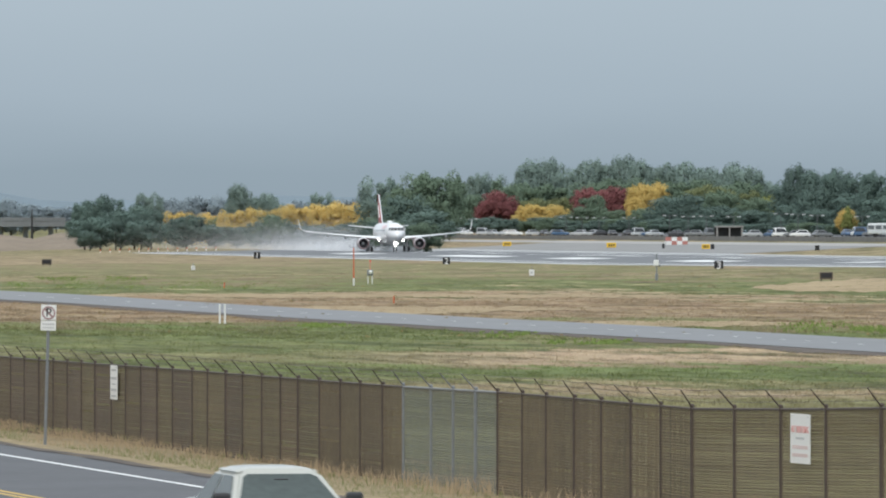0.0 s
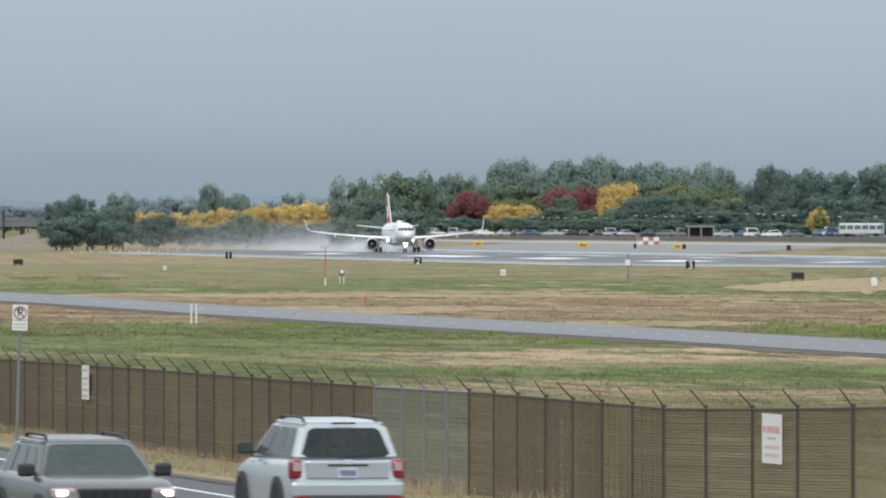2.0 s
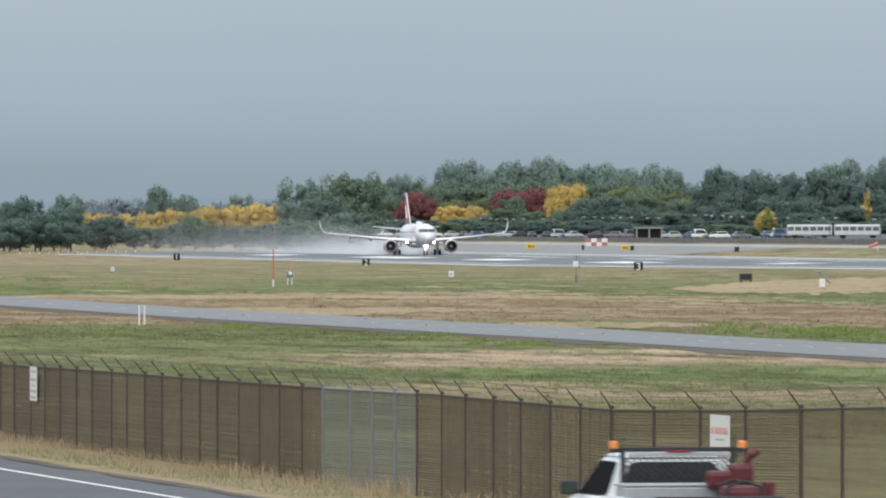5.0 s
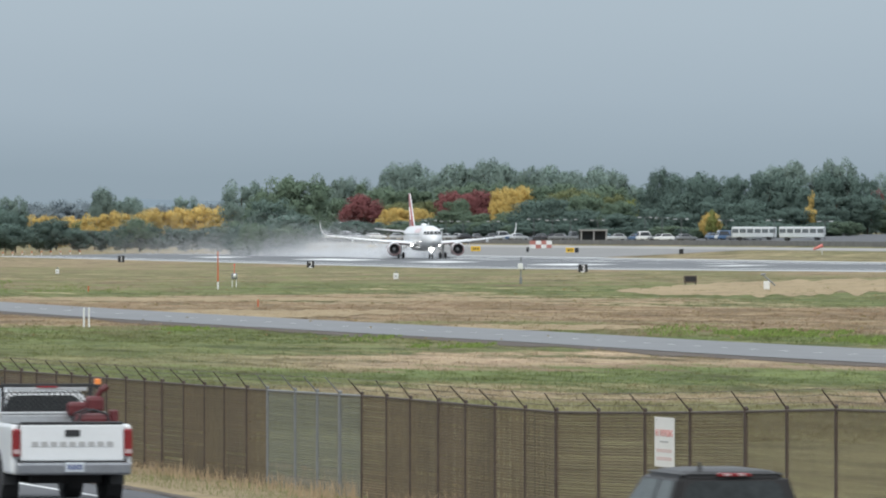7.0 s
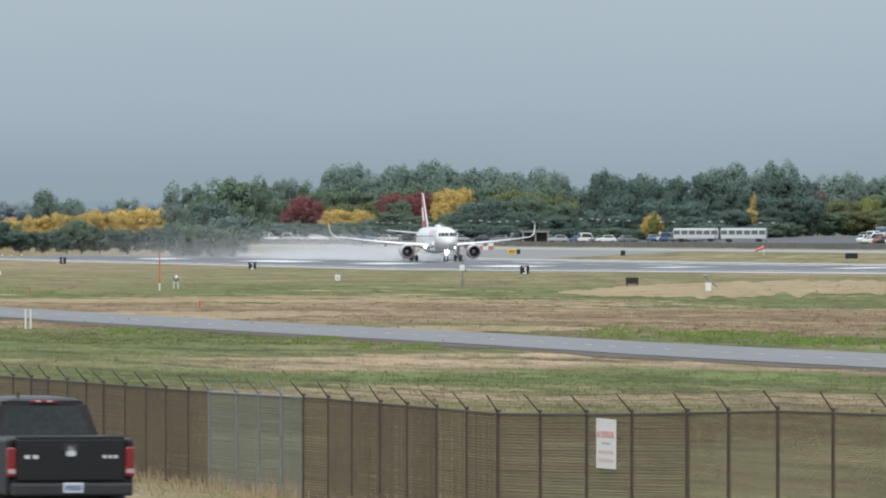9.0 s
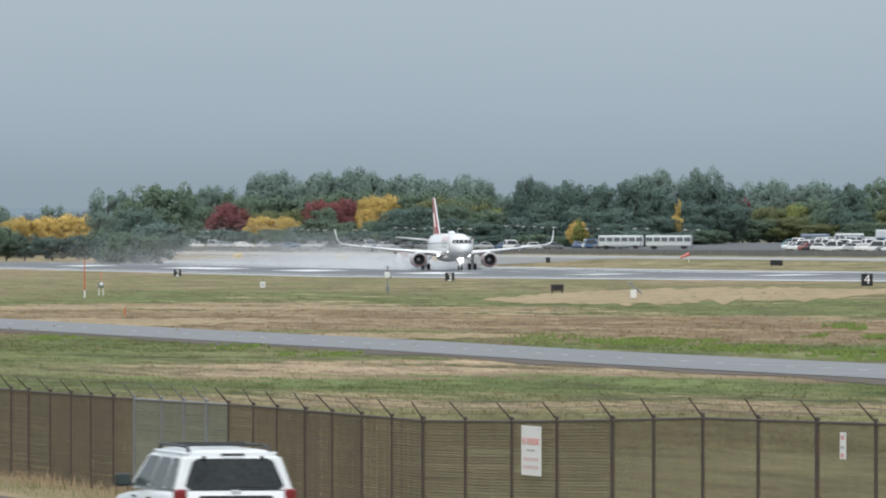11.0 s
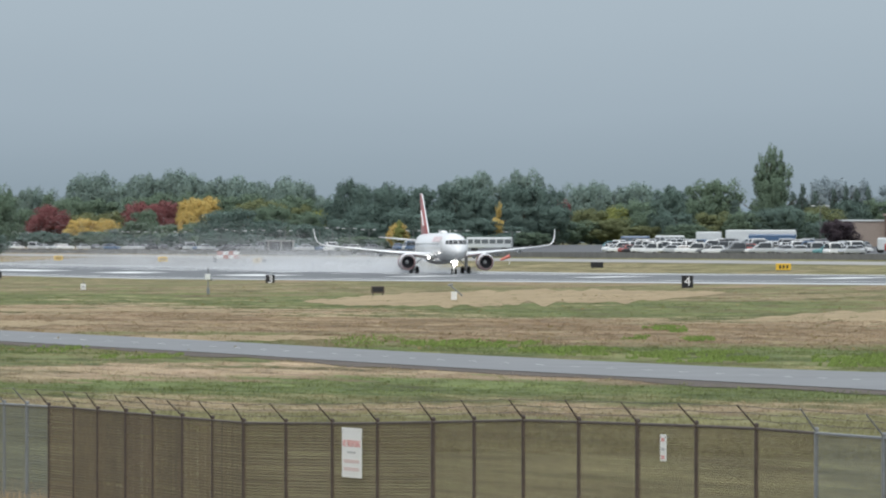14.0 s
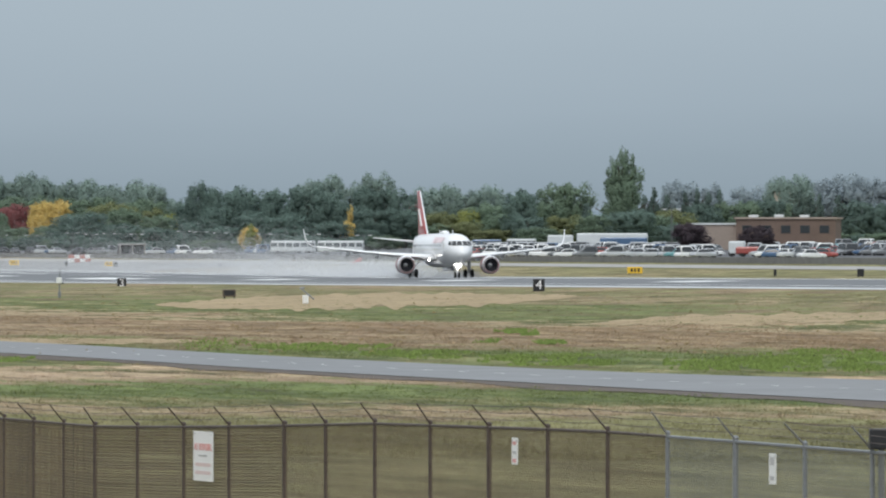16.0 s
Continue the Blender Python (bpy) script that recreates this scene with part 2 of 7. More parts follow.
RUN_END, RUN_NEAR = 2420, 300
runway = tagged(ribbon("runway", RUN_NEAR, RUN_END, [222, 225, 239, 253, 264, 276, 281, 284], WET, 0.03, 60), "wet dark grey asphalt runway with white markings", "runway", kind="structure")
for w0, name in ((225.2, "edge_line"), (279.8, "edge_line")):
    tagged(ribbon(name, RUN_NEAR, RUN_END, [w0, w0 + 0.9], LINE_WHITE, 0.05, 60), "white painted runway edge line", kind="structure").parent = runway
s = 2350
while s > 400:
    tagged(ribbon("centre_line_dash", s - 36, s, [252.5, 253.4], LINE_WHITE, 0.06, 1), kind="structure").parent = runway
    s -= 61
for s1, s0 in ((1921, 2009), (1792, 1843), (1640, 1693), (1488, 1520), (1343, 1369), (1190, 1216), (2130, 2180)):
    for w0 in (237, 263):
        tagged(ribbon("touchdown_bar", s1, s0, [w0, w0 + 7], LINE_WHITE, 0.055, 2), kind="structure").parent = runway
for w0, w1 in ((219.0, 222), (284, 286.5)):
    tagged(ribbon("shoulder", RUN_NEAR, RUN_END, [w0, w1], SHOULDER, 0.04, 60), "pale wet concrete runway shoulder", kind="structure").parent = runway
taxiway = tagged(ribbon("taxiway", 200, 2900, [316, 330], CONCRETE, 0.04, 50), "pale concrete taxiway beyond the runway", "taxiway", kind="structure")

apron = tagged(ribbon("apron", 1950, 2420, [286.6, 292, 298, 305, 312, 315.8], mat("grey_apron_asphalt", (0.20, 0.197, 0.19), 0.7, vary=0.2, scale=0.06, bump=0.1), 0.045, 30), "grey paved strip joining runway and taxiway", "apron", kind="structure")

# service road inside the fence
SVC = [(-1400, 1500, 1320), (-500, 1180, 1015), (0, 996, 872), (400, 824, 728), (784, 712, 634), (1180, 632, 563), (1568, 563, 502), (2100, 500, 446), (2626, 466, 402), (3200, 430, 366)]


def smooth_rows(rows, n):
    """More rows between the given ones, along a smooth curve."""
    out = []
    for i in range(len(rows) - 1):
        p0, p1, p2, p3 = rows[max(i - 1, 0)], rows[i], rows[i + 1], rows[min(i + 2, len(rows) - 1)]
        for k in range(n):
            t = k / n
            out.append(tuple(0.5 * (2 * b + (c - a) * t + (2 * a - 5 * b + 4 * c - d) * t * t + (3 * b - a - 3 * c + d) * t ** 3) for a, b, c, d in zip(p0, p1, p2, p3)))
    return out + [rows[-1]]


svc = smooth_rows(SVC, 8)
service_road = tagged(strip("service_road", [at(b, f) for b, f, k in svc], [at(b, k) for b, f, k in svc], SERVICE, 0.05), "narrow grey asphalt service road inside the fence", "road", kind="structure")
tagged(strip("verge", [at(b, k + 2) for b, f, k in svc], [at(b, k * (0.972 + 0.009 * math.sin(b * 0.021) + 0.006 * math.sin(b * 0.083))) for b, f, k in svc], DIRT, 0.025), "dark bare soil along the service road", "verge", kind="structure")
mid = [(at(b, (f * k) ** 0.5), b) for b, f, k in smooth_rows(SVC, 26)]
for i in range(0, len(mid) - 1, 3):
    p, q = mid[i][0], mid[i][0].lerp(mid[i + 1][0], 0.75)
    side = Vector((RC, RS, 0)) * 0.07
    tagged(strip("centre_dash", [p - side, q - side], [p + side, q + side], LINE_WHITE, 0.065), kind="structure").parent = service_road

# public road on which the cars drive; it climbs gently away from the camera
HEAD = 0.215    # its bearing to the left of the first sight line
HU, HN = Vector((-math.sin(HEAD), math.cos(HEAD), 0)), Vector((math.cos(HEAD), math.sin(HEAD), 0))
SLOPE = 0.008


def road_z(u):
    return 0.35 + SLOPE * (min(u, 420) - 154)


def rd(u, v, z=None):
    """A place u along the public road and v across, from the camera."""
    p = HU * u + HN * v
    return Vector((p.x, p.y, road_z(u) if z is None else z))


EDGE = 35.45     # across to the white edge line
bm, bv = bmesh.new(), bmesh.new()
us = (-300, 0, 60, 100, 125, 150, 175, 200, 225, 250, 300, 420, 600, 900)
g = [[bm.verts.new(rd(u, v) + Vector((0, 0, dz))) for v, dz in ((21.5, -0.6), (22.5, 0), (EDGE + 1.3, 0), (EDGE + 1.35, -0.12))] for u in us]
gv = [[bv.verts.new(rd(u, v, z if z is not None else road_z(u) - 0.05)) for v, z in ((EDGE + 1.3, None), (EDGE + 2.4, None), (EDGE + 5.5, 0.13), (EDGE + 11, -0.02), (EDGE + 16, -0.4))] for u in us]
for q, b_ in ((g, bm), (gv, bv)):
    for a, b in zip(q, q[1:]):
        for i in range(len(a) - 1):
            b_.faces.new((a[i], a[i + 1], b[i + 1], b[i]))
    for f in b_.faces:
        f.normal_update()
        if f.normal.z < 0:
            f.normal_flip()
road = tagged(mesh_ob("road", bm, ASPHALT), "grey asphalt public road with painted lines", "road", kind="structure")
STRAW_G = mat("straw_covered_soil", (0.27, 0.215, 0.130), 0.95, vary=0.35, scale=0.6, bump=0.5, spec=0.1)
tagged(mesh_ob("road_verge", bv, STRAW_G, True), "dry grassy verge between road and fence", "verge", kind="structure")


def road_line(name, v, width, material):
    us = (-100, 50, 100, 150, 200, 250, 420)
    ob = strip(name, [rd(u, v) for u in us], [rd(u, v + width) for u in us], material, 0.006)
    ob.parent = road
    return tagged(ob, kind="structure")


road_line("edge_line", EDGE, 0.13, LINE_WHITE)
tagged(strip("gravel_edge", [rd(u, EDGE + 1.22 + 0.05 * math.sin(u * 0.7) + 0.04 * math.sin(u * 1.9)) for u in range(100, 340, 2)], [rd(u, EDGE + 1.55 + 0.08 * math.sin(u * 0.45)) for u in range(100, 340, 2)], DIRT, 0.012), "dark crumbled asphalt edge of the road", kind="structure")
road_line("centre_line", 31.75, 0.11, LINE_YELLOW)
road_line("centre_line", 31.5, 0.11, LINE_YELLOW)
road_line("edge_line", 27.8 - 3.6, 0.13, LINE_WHITE)


# bare straw patches in the grass
STRAW_P = mat("bleached_straw_ground", (0.335, 0.262, 0.162), 0.95, vary=0.35, scale=0.12, bump=0.4, spec=0.1)


def straw_patch(b0, b1, q0, q1, seed):
    """A ragged lens of bleached stubble lying on the grass."""
    bm, prev = bmesh.new(), None
    n = int((b1 - b0) / 7)
    for i in range(n + 1):
        f = i / n
        b = b0 + (b1 - b0) * f
        fat = math.sin(math.pi * f) ** 0.6
        mid_q = (q0 + q1) / 2 + 3 * noise.noise((b * 0.006, seed, 0))
        half = (q1 - q0) / 2 * fat
        hi_ = mid_q - half * (1 + 0.7 * noise.noise((b * 0.03, seed, 1)))
        lo_ = mid_q + half * (1 + 0.7 * noise.noise((b * 0.035, seed, 5))) + 0.2
        row = [bm.verts.new(at(b, 5.87 * K / (hi_ + (lo_ - hi_) * k / 7 - 403)) + Vector((0, 0, 0.03))) for k in range(8)]
        if prev:
            for k in range(7):
                bm.faces.new((prev[k], prev[k + 1], row[k + 1], row[k]))
        prev = row
    for f in bm.faces:
        f.normal_update()
        if f.normal.z < 0:
            f.normal_flip()
    tagged(mesh_ob("straw_patch", bm, STRAW_P), "bleached straw patch in the airfield grass", "ground", kind="structure")


for k, row in enumerate(((1330, 2080, 501, 520), (60, 1340, 521, 528), (470, 1000, 543, 556), (1000, 1420, 570, 580), (2100, 2700, 536, 548))):
    straw_patch(*row, 3.7 * k)

# ---- boundary fence: two straight runs with a bend ----
GALV = mat("galvanised_steel", (0.23, 0.24, 0.25), 0.5, 0.5, vary=0.15, scale=3)
RUST = mat("weathered_brown_steel", (0.085, 0.065, 0.055), 0.65, 0.3, vary=0.3, scale=4, bump=0.2)
SLAT = mat("brown_privacy_slat", (0.100, 0.070, 0.040), 0.75, vary=0.4, scale=0.35, rand=0.3)
SLATS = [SLAT, mat("olive_brown_privacy_slat", (0.116, 0.088, 0.047), 0.75, vary=0.35, scale=0.4, rand=0.3), mat("dull_plum_brown_privacy_slat", (0.098, 0.068, 0.048), 0.75, vary=0.35, scale=0.4, rand=0.3)]
SLATG = mat("faded_green_privacy_slat", (0.125, 0.135, 0.095), 0.7, vary=0.2, scale=1.2, rand=0.2)
WIREG = mat("grey_chain_link_wire", (0.16, 0.165, 0.145), 0.7, vary=0.2, scale=2)
WIRE = mat("dull_chain_link_wire", (0.15, 0.112, 0.068), 0.6, 0.3, vary=0.2, scale=2)
SIGN_WHITE = mat("white_sign_face", (0.72, 0.72, 0.70), 0.5, vary=0.05, scale=3)
SIGN_RED = mat("faded_red_print", (0.62, 0.30, 0.28), 0.6)
SIGN_PALE = mat("pale_pink_print", (0.62, 0.50, 0.48), 0.6)
SIGN_GREY = mat("grey_print", (0.42, 0.42, 0.42), 0.6)
BLACK = mat("black_paint", (0.015, 0.015, 0.017), 0.45, vary=0.2, scale=3)

POSTS = [-330, -305, -280, -255, -230, -206, -181, -156, -131, -106, -81, -56, -31, -5, 20, 44, 70, 95, 120, 145, 169, 198, 223, 250, 279, 306, 341, 368, 400, 430, 464, 497, 528, 566, 603, 638, 678, 714, 763, 802, 842, 881,
         925, 967, 1017, 1065, 1117, 1170, 1225, 1300, 1382, 1462, 1560, 1633, 1720, 1818, 1922, 2026, 2132, 2238, 2358, 2481, 2600, 2722, 2850, 2985]
FENCE_TOPS = [(-400, 1.66), (62, 1.73), (300, 1.82), (678, 1.9), (900, 1.98), (1225, 2.0), (1424, 2.13), (1720, 2.36), (2100, 2.46), (2350, 2.44), (2600, 2.42), (3000, 2.4)]


def fence_place(b):
    d = 636000 / (b + 2283) if b <= 1225 else 767000 / (b + 3014)
    for (a, za), (c, zc) in zip(FENCE_TOPS, FENCE_TOPS[1:]):
        if a <= b <= c:
            top = za + (zc - za) * (b - a) / (c - a)
    return at(b, d, top)


MESH_H = 1.9
ARM = Vector((-0.25, -0.18, 0.30))
fence = thing("fence", pose(0, 0, 0), "tall chain-link boundary fence with brown slats and barbed wire", "fence")
bm = bmesh.new()
tube(bm, (0, 0, -MESH_H - 0.5), (0, 0, 0.02), 0.031, seg=10)
bmesh.ops.create_uvsphere(bm, u_segments=8, v_segments=4, radius=0.036, matrix=Matrix.Translation((0, 0, 0.03)))
first_post = mesh_ob("post", bm, RUST)
bm = bmesh.new()
tube(bm, (0, 0, 0.0), ARM, 0.016, 0.010, seg=6)
box(bm, 0, 0, 0.0, 0.05, 0.05, 0.05)
first_arm = mesh_ob("barb_arm", bm, RUST)
post_galv, arm_galv = first_post.data.copy(), first_arm.data.copy()
post_galv.materials[0] = GALV
arm_galv.materials[0] = GALV


def is_galv(b):
    return 700 < b < 860 or b > 2230


def lattice_panel(bm, a, b, h, pitch=0.062, r=0.0026):
    """Woven wire between two posts, tops at a and b, as slim crossing wires."""
    along = b - a
    ln = along.length
    ux, up = along / ln, Vector((0, 0, 1))
    nrm = ux.cross(up).normalized()
    k = -h
    while k < ln:
        for sgn in (1, -1):
            s0, s1 = max(k, 0.0), min(k + h, ln)
            if s1 <= s0:
                continue
            f0, f1 = (s0 - k) / h, (s1 - k) / h
            z0, z1 = (-h * f0, -h * f1) if sgn > 0 else (-h * (1 - f0), -h * (1 - f1))
            p, q = a + ux * s0 + up * (z0), a + ux * s1 + up * (z1)
            t = (q - p).normalized()
            side = nrm.cross(t) * r
            o = nrm * r * sgn
            vs = [bm.verts.new(p - side + o), bm.verts.new(p + side + o), bm.verts.new(p - o), bm.verts.new(q - side + o), bm.verts.new(q + side + o), bm.verts.new(q - o)]
            bm.faces.new((vs[0], vs[1], vs[4], vs[3])), bm.faces.new((vs[1], vs[2], vs[5], vs[4])), bm.faces.new((vs[2], vs[0], vs[3], vs[5]))
        k += pitch


def upright_strips(bm, a, b, h, fill, rng):
    """Loose strips pushed upright through the wire, with gaps where some are gone."""
    along = b - a
    ln = along.length
    ux = along / ln
    nrm = ux.cross(Vector((0, 0, 1))).normalized() * 0.003
    s = 0.03
    while s < ln - 0.05:
        if rng.random() < fill:
            w, top, low = 0.04 * rng.uniform(0.6, 1.1), -0.03 - 0.1 * rng.random() ** 3, -h + 0.3 * rng.random() ** 2
            c = [bm.verts.new(a + ux * (s + u) + nrm * o + Vector((0, 0, z))) for z in (top, low) for u, o in ((0, 1), (w, 1), (w, -1), (0, -1))]
            for i in range(4):
                bm.faces.new((c[i], c[(i + 1) % 4], c[4 + (i + 1) % 4], c[4 + i]))
        s += 0.065


def slat_panel(bm, a, b, h, fill, rng, deep):
    """Flat plastic strips woven level through the wire, a few of them missing."""
    along = b - a
    ln = along.length
    ux = along / ln
    nrm = ux.cross(Vector((0, 0, 1))).normalized()
    z = -0.05
    while z > -h:
        if rng.random() < fill:
            s0 = 0.02 + (rng.random() * 0.25 * ln if rng.random() < 0.08 else 0)
            hh = deep * (0.9 + 0.2 * rng.random())
            sag = (rng.random() - 0.5) * 0.012
            c = []
            for s, dz in ((s0, 0), (ln / 2, sag), (ln - 0.02, 0)):
                for o, zz in ((0.002, 0), (0.002, -hh), (-0.002, -hh), (-0.002, 0)):
                    c.append(bm.verts.new(a + ux * s + nrm * o + Vector((0, 0, z + zz + dz))))
            for i in (0, 4):
                for j in range(4):
                    bm.faces.new((c[i + j], c[i + (j + 1) % 4], c[i + 4 + (j + 1) % 4], c[i + 4 + j]))
        z -= 0.05


rng = random.Random(3)
barb = bmesh.new()
places = [(b, fence_place(b)) for b in POSTS]
for i, (b, p) in enumerate(places):
    g = is_galv(b)
    po = first_post if i == 0 else new("post", post_galv if g else first_post.data)
    ar = first_arm if i == 0 else new("barb_arm", arm_galv if g else first_arm.data)
    thick = 1.0 if (i % 4) else 1.25
    po.parent = ar.parent = fence
    po.matrix_basis = Matrix.Translation(p) @ Matrix.Diagonal((thick, thick, 1, 1))
    ar.matrix_basis = Matrix.Translation(p) @ Matrix.Rotation(rng.uniform(-0.25, 0.25), 4, "Z") @ Matrix.Rotation(rng.uniform(-0.08, 0.08), 4, "X")
    if i + 1 == len(places):
        break
    b2, q = places[i + 1]
    part("top_rail", tube(bmesh.new(), p + Vector((0, 0, -0.02)), q + Vector((0, 0, -0.02)), 0.022, seg=6), GALV if g else RUST, fence)
    bmw = bmesh.new()
    lattice_panel(bmw, p, q, MESH_H, 0.07, 0.0022 if b < 1200 else 0.0027)
    part("wire_mesh", bmw, WIREG if g else WIRE, fence)
    fill = 0.96
    deep = 0.037 if b < 700 else (0.009 if b < 860 else (0.034 if b < 1000 else (0.022 if b < 1225 else (0.011 if b < 1480 else 0.0))))
    tone = SLATS[2 if rng.random() < 0.55 else 0] if b < 130 else SLATS[rng.choice((0, 1, 1, 1, 2))]
    if 560 < b < 700 or 900 < b < 1225:
        bmu = bmesh.new()
        upright_strips(bmu, p, q, MESH_H, 0.75 if b < 1117 else 0.42, rng)
        tagged(part("upright_slats", bmu, SLATS[1], fence), kind="stuff")
    if deep:
        bms = bmesh.new()
        slat_panel(bms, p, q, MESH_H, fill, rng, deep)
        tagged(part("slats", bms, SLATG if 700 < b < 860 else tone, fence), kind="stuff")
    for f in (0.35, 0.68, 1.0):
        o = ARM * f
        m_ = (p + q) / 2 + o - Vector((0, 0, 0.015))
        tube(barb, p + o, m_, 0.005, seg=3), tube(barb, m_, q + o, 0.005, seg=3)
        for k in range(10):
            c = p.lerp(q, (k + 0.5) / 10) + o
            tube(barb, c - Vector((0.014, 0.0, 0.014)), c + Vector((0.014, 0, 0.014)), 0.0015, seg=3)
part("barbed_wire", barb, RUST, fence)


def fence_sign(b, z_top, wd, ht, label, rows, words=""):
    p = fence_place(b)
    q = fence_place(b + 20)
    d = (q - p).normalized()
    yaw = math.degrees(math.atan2(d.y, d.x))
    n_ = Vector((d.y, -d.x, 0)) * 0.07
    t = thing("fence_sign", pose(p.x + n_.x, p.y + n_.y, p.z - z_top, 0, 0, yaw), label, "sign", "warning signs on the fence")
    bm = bmesh.new()
    box(bm, 0, 0, -ht / 2, wd, 0.012, ht, 0.004)
    part("sign_panel", bm, SIGN_WHITE, t)
    for (z, h, w_, col) in rows:
        bm = bmesh.new()
        n = max(2, int(w_ / h * 0.8))
        for k in range(n):
            box(bm, -w_ / 2 + (k + 0.5) * w_ / n, -0.009, -z * ht, w_ / n * 0.72, 0.004, h)
        part("print", bm, col, t)
    if words:
        letter(words, 0.155, SIGN_RED, t, pose(0, -0.009, -0.32 * ht, 90), "lettering", 0.003)
    for sx in (-0.4, 0.4):
        bm = bmesh.new()
        tube(bm, (wd * sx, -0.012, -0.04), (wd * sx, 0.05, -0.04), 0.008, seg=6)
        part("bolt", bm, GALV, t)


def letter(text, size, material, parent, m, name="letter", depth=0.004):
    c = bpy.data.curves.new(name, "FONT")
    c.body, c.size, c.extrude, c.align_x, c.align_y = text, size, depth, "CENTER", "CENTER"
    tmp = new(name, c)
    me = bpy.data.meshes.new_from_object(tmp.evaluated_get(bpy.context.evaluated_depsgraph_get()))
    bpy.data.objects.remove(tmp)
    me.materials.clear()
    me.materials.append(material)
    ob = new(name, me)
    ob.parent, ob.matrix_basis = parent, m
    return ob


fence_sign(1424, 0.09, 1.38, 0.79, "white metal warning sign with faded red print", [(0.49, 0.03, 0.6, SIGN_GREY), (0.67, 0.055, 1.1, SIGN_PALE), (0.83, 0.055, 1.1, SIGN_PALE)], "NO TRESPASSING")
fence_sign(207, 0.02, 1.25, 0.80, "white metal warning sign on the slatted fence", [(0.14, 0.05, 0.9, SIGN_GREY), (0.38, 0.06, 1.0, SIGN_GREY), (0.55, 0.03, 0.7, SIGN_GREY), (0.72, 0.06, 1.0, SIGN_GREY), (0.9, 0.05, 0.9, SIGN_GREY)])
fence_sign(1976, 0.15, 0.32, 0.38, "small white notice wired to the fence", [(0.2, 0.05, 0.2, SIGN_RED), (0.55, 0.04, 0.2, SIGN_GREY), (0.85, 0.05, 0.2, SIGN_RED)])
fence_sign(2433, 0.13, 0.32, 0.40, "small white notice wired to the fence", [(0.25, 0.1, 0.2, SIGN_GREY), (0.8, 0.05, 0.2, SIGN_GREY)])
# a dark box on a post at the far end of the fence
bp = fence_place(2621)
junction = thing("junction_box", pose(bp.x, bp.y + 0.4, bp.z - 1.9), "dark metal junction box on a steel post", "box")
bm = bmesh.new()
box(bm, 0, 0, 2.05, 0.3, 0.2, 0.26, 0.02)
part("housing", bm, BLACK, junction)
bm = bmesh.new()
tube(bm, (0, 0, -0.5), (0, 0, 1.94), 0.04)
part("post", bm, GALV, junction)

# no-parking sign beside the road
p = at(80, 222)
p.z = 0.55
park = thing("road_sign", pose(p.x, p.y, p.z, 0, 1.6, 0), "white no-parking sign with a small plate on a grey post", "sign")
bm = bmesh.new()
tube(bm, (0, 0, -0.3), (0, 0, 2.9), 0.032, seg=8)
part("post", bm, GALV, park)
bm = bmesh.new()
box(bm, 0, -0.05, 2.72, 0.31, 0.012, 0.31, 0.004)
part("sign_panel", bm, SIGN_WHITE, park)
bm = bmesh.new()
box(bm, 0, -0.05, 2.45, 0.31, 0.012, 0.2, 0.004)
part("lower_plate", bm, SIGN_WHITE, park)


RING = mat("dulled_red_ring", (0.30, 0.17, 0.17), 0.6)
letter("P", 0.24, BLACK, park, pose(0, -0.062, 2.71, 90))
bm = bmesh.new()
bmesh.ops.create_circle(bm, segments=28, radius=0.135, matrix=pose(0, -0.064, 2.71, 90))
ring = [v for v in bm.verts]
r = bmesh.ops.extrude_edge_only(bm, edges=bm.edges[:])
for v in [g_ for g_ in r["geom"] if isinstance(g_, bmesh.types.BMVert)]:
    v.co.x, v.co.z = v.co.x * 0.8, 2.71 + (v.co.z - 2.71) * 0.8
box(bm, 0, -0.064, 2.71, 0.25, 0.003, 0.03, m=Matrix.Translation((0, 0, 2.71)) @ Matrix.Rotation(radians(45), 4, "Y") @ Matrix.Translation((0, 0, -2.71)))
part("prohibition_ring", bm, RING, park)
bm = bmesh.new()
for k in range(5):
    box(bm, -0.1 + 0.05 * k, -0.059, 2.48, 0.035, 0.003, 0.035), box(bm, -0.1 + 0.05 * k, -0.059, 2.41, 0.035, 0.003, 0.03)
part("print", bm, SIGN_GREY, park)


# ---- things on the airfield ----
SIGN_YELLOW = mat("yellow_taxi_sign_face", (0.75, 0.47, 0.04), 0.5, vary=0.06, scale=2)
ORANGE = mat("orange_mast_paint", (0.55, 0.13, 0.05), 0.55, vary=0.15, scale=1.5)
WHITE_P = mat("white_mast_paint", (0.75, 0.75, 0.73), 0.5, vary=0.1, scale=1.5)
CASE = mat("brown_equipment_case", (0.11, 0.085, 0.06), 0.6, vary=0.2, scale=2)
LETTER_W = mat("white_numeral", (0.82, 0.82, 0.82), 0.5)
RED_GLOW = glow("red_obstruction_lamp", (0.6, 0.07, 0.05), 0.25)

for num, b, d, zb in (("1", 455, 2059, -1.15), ("2", 790, 1759, -1.35), ("3", 1272, 1454, -0.95), ("4", 2010, 1149, -0.1)):
    p = at(b, d)
    base = min(p.z, zb)
    t = thing("distance_sign", pose(p.x, p.y, base, 0, 0, 2), "black runway distance sign with a white numeral", "sign", "runway distance signs")
    H = 1.3
    bm = bmesh.new()
    box(bm, 0, 0, 0.22 + H / 2, 1.22, 0.22, H, 0.03)
    part("housing", bm, BLACK, t)
    for sx in (-0.4, 0.4):
        bm = bmesh.new()
        tube(bm, (sx, 0, -0.6), (sx, 0, 0.25), 0.04)
        part("leg", bm, GALV, t)
    letter(num, 1.4, LETTER_W, t, pose(0.0, -0.14, 0.22 + H / 2, 90), "numeral", 0.025)

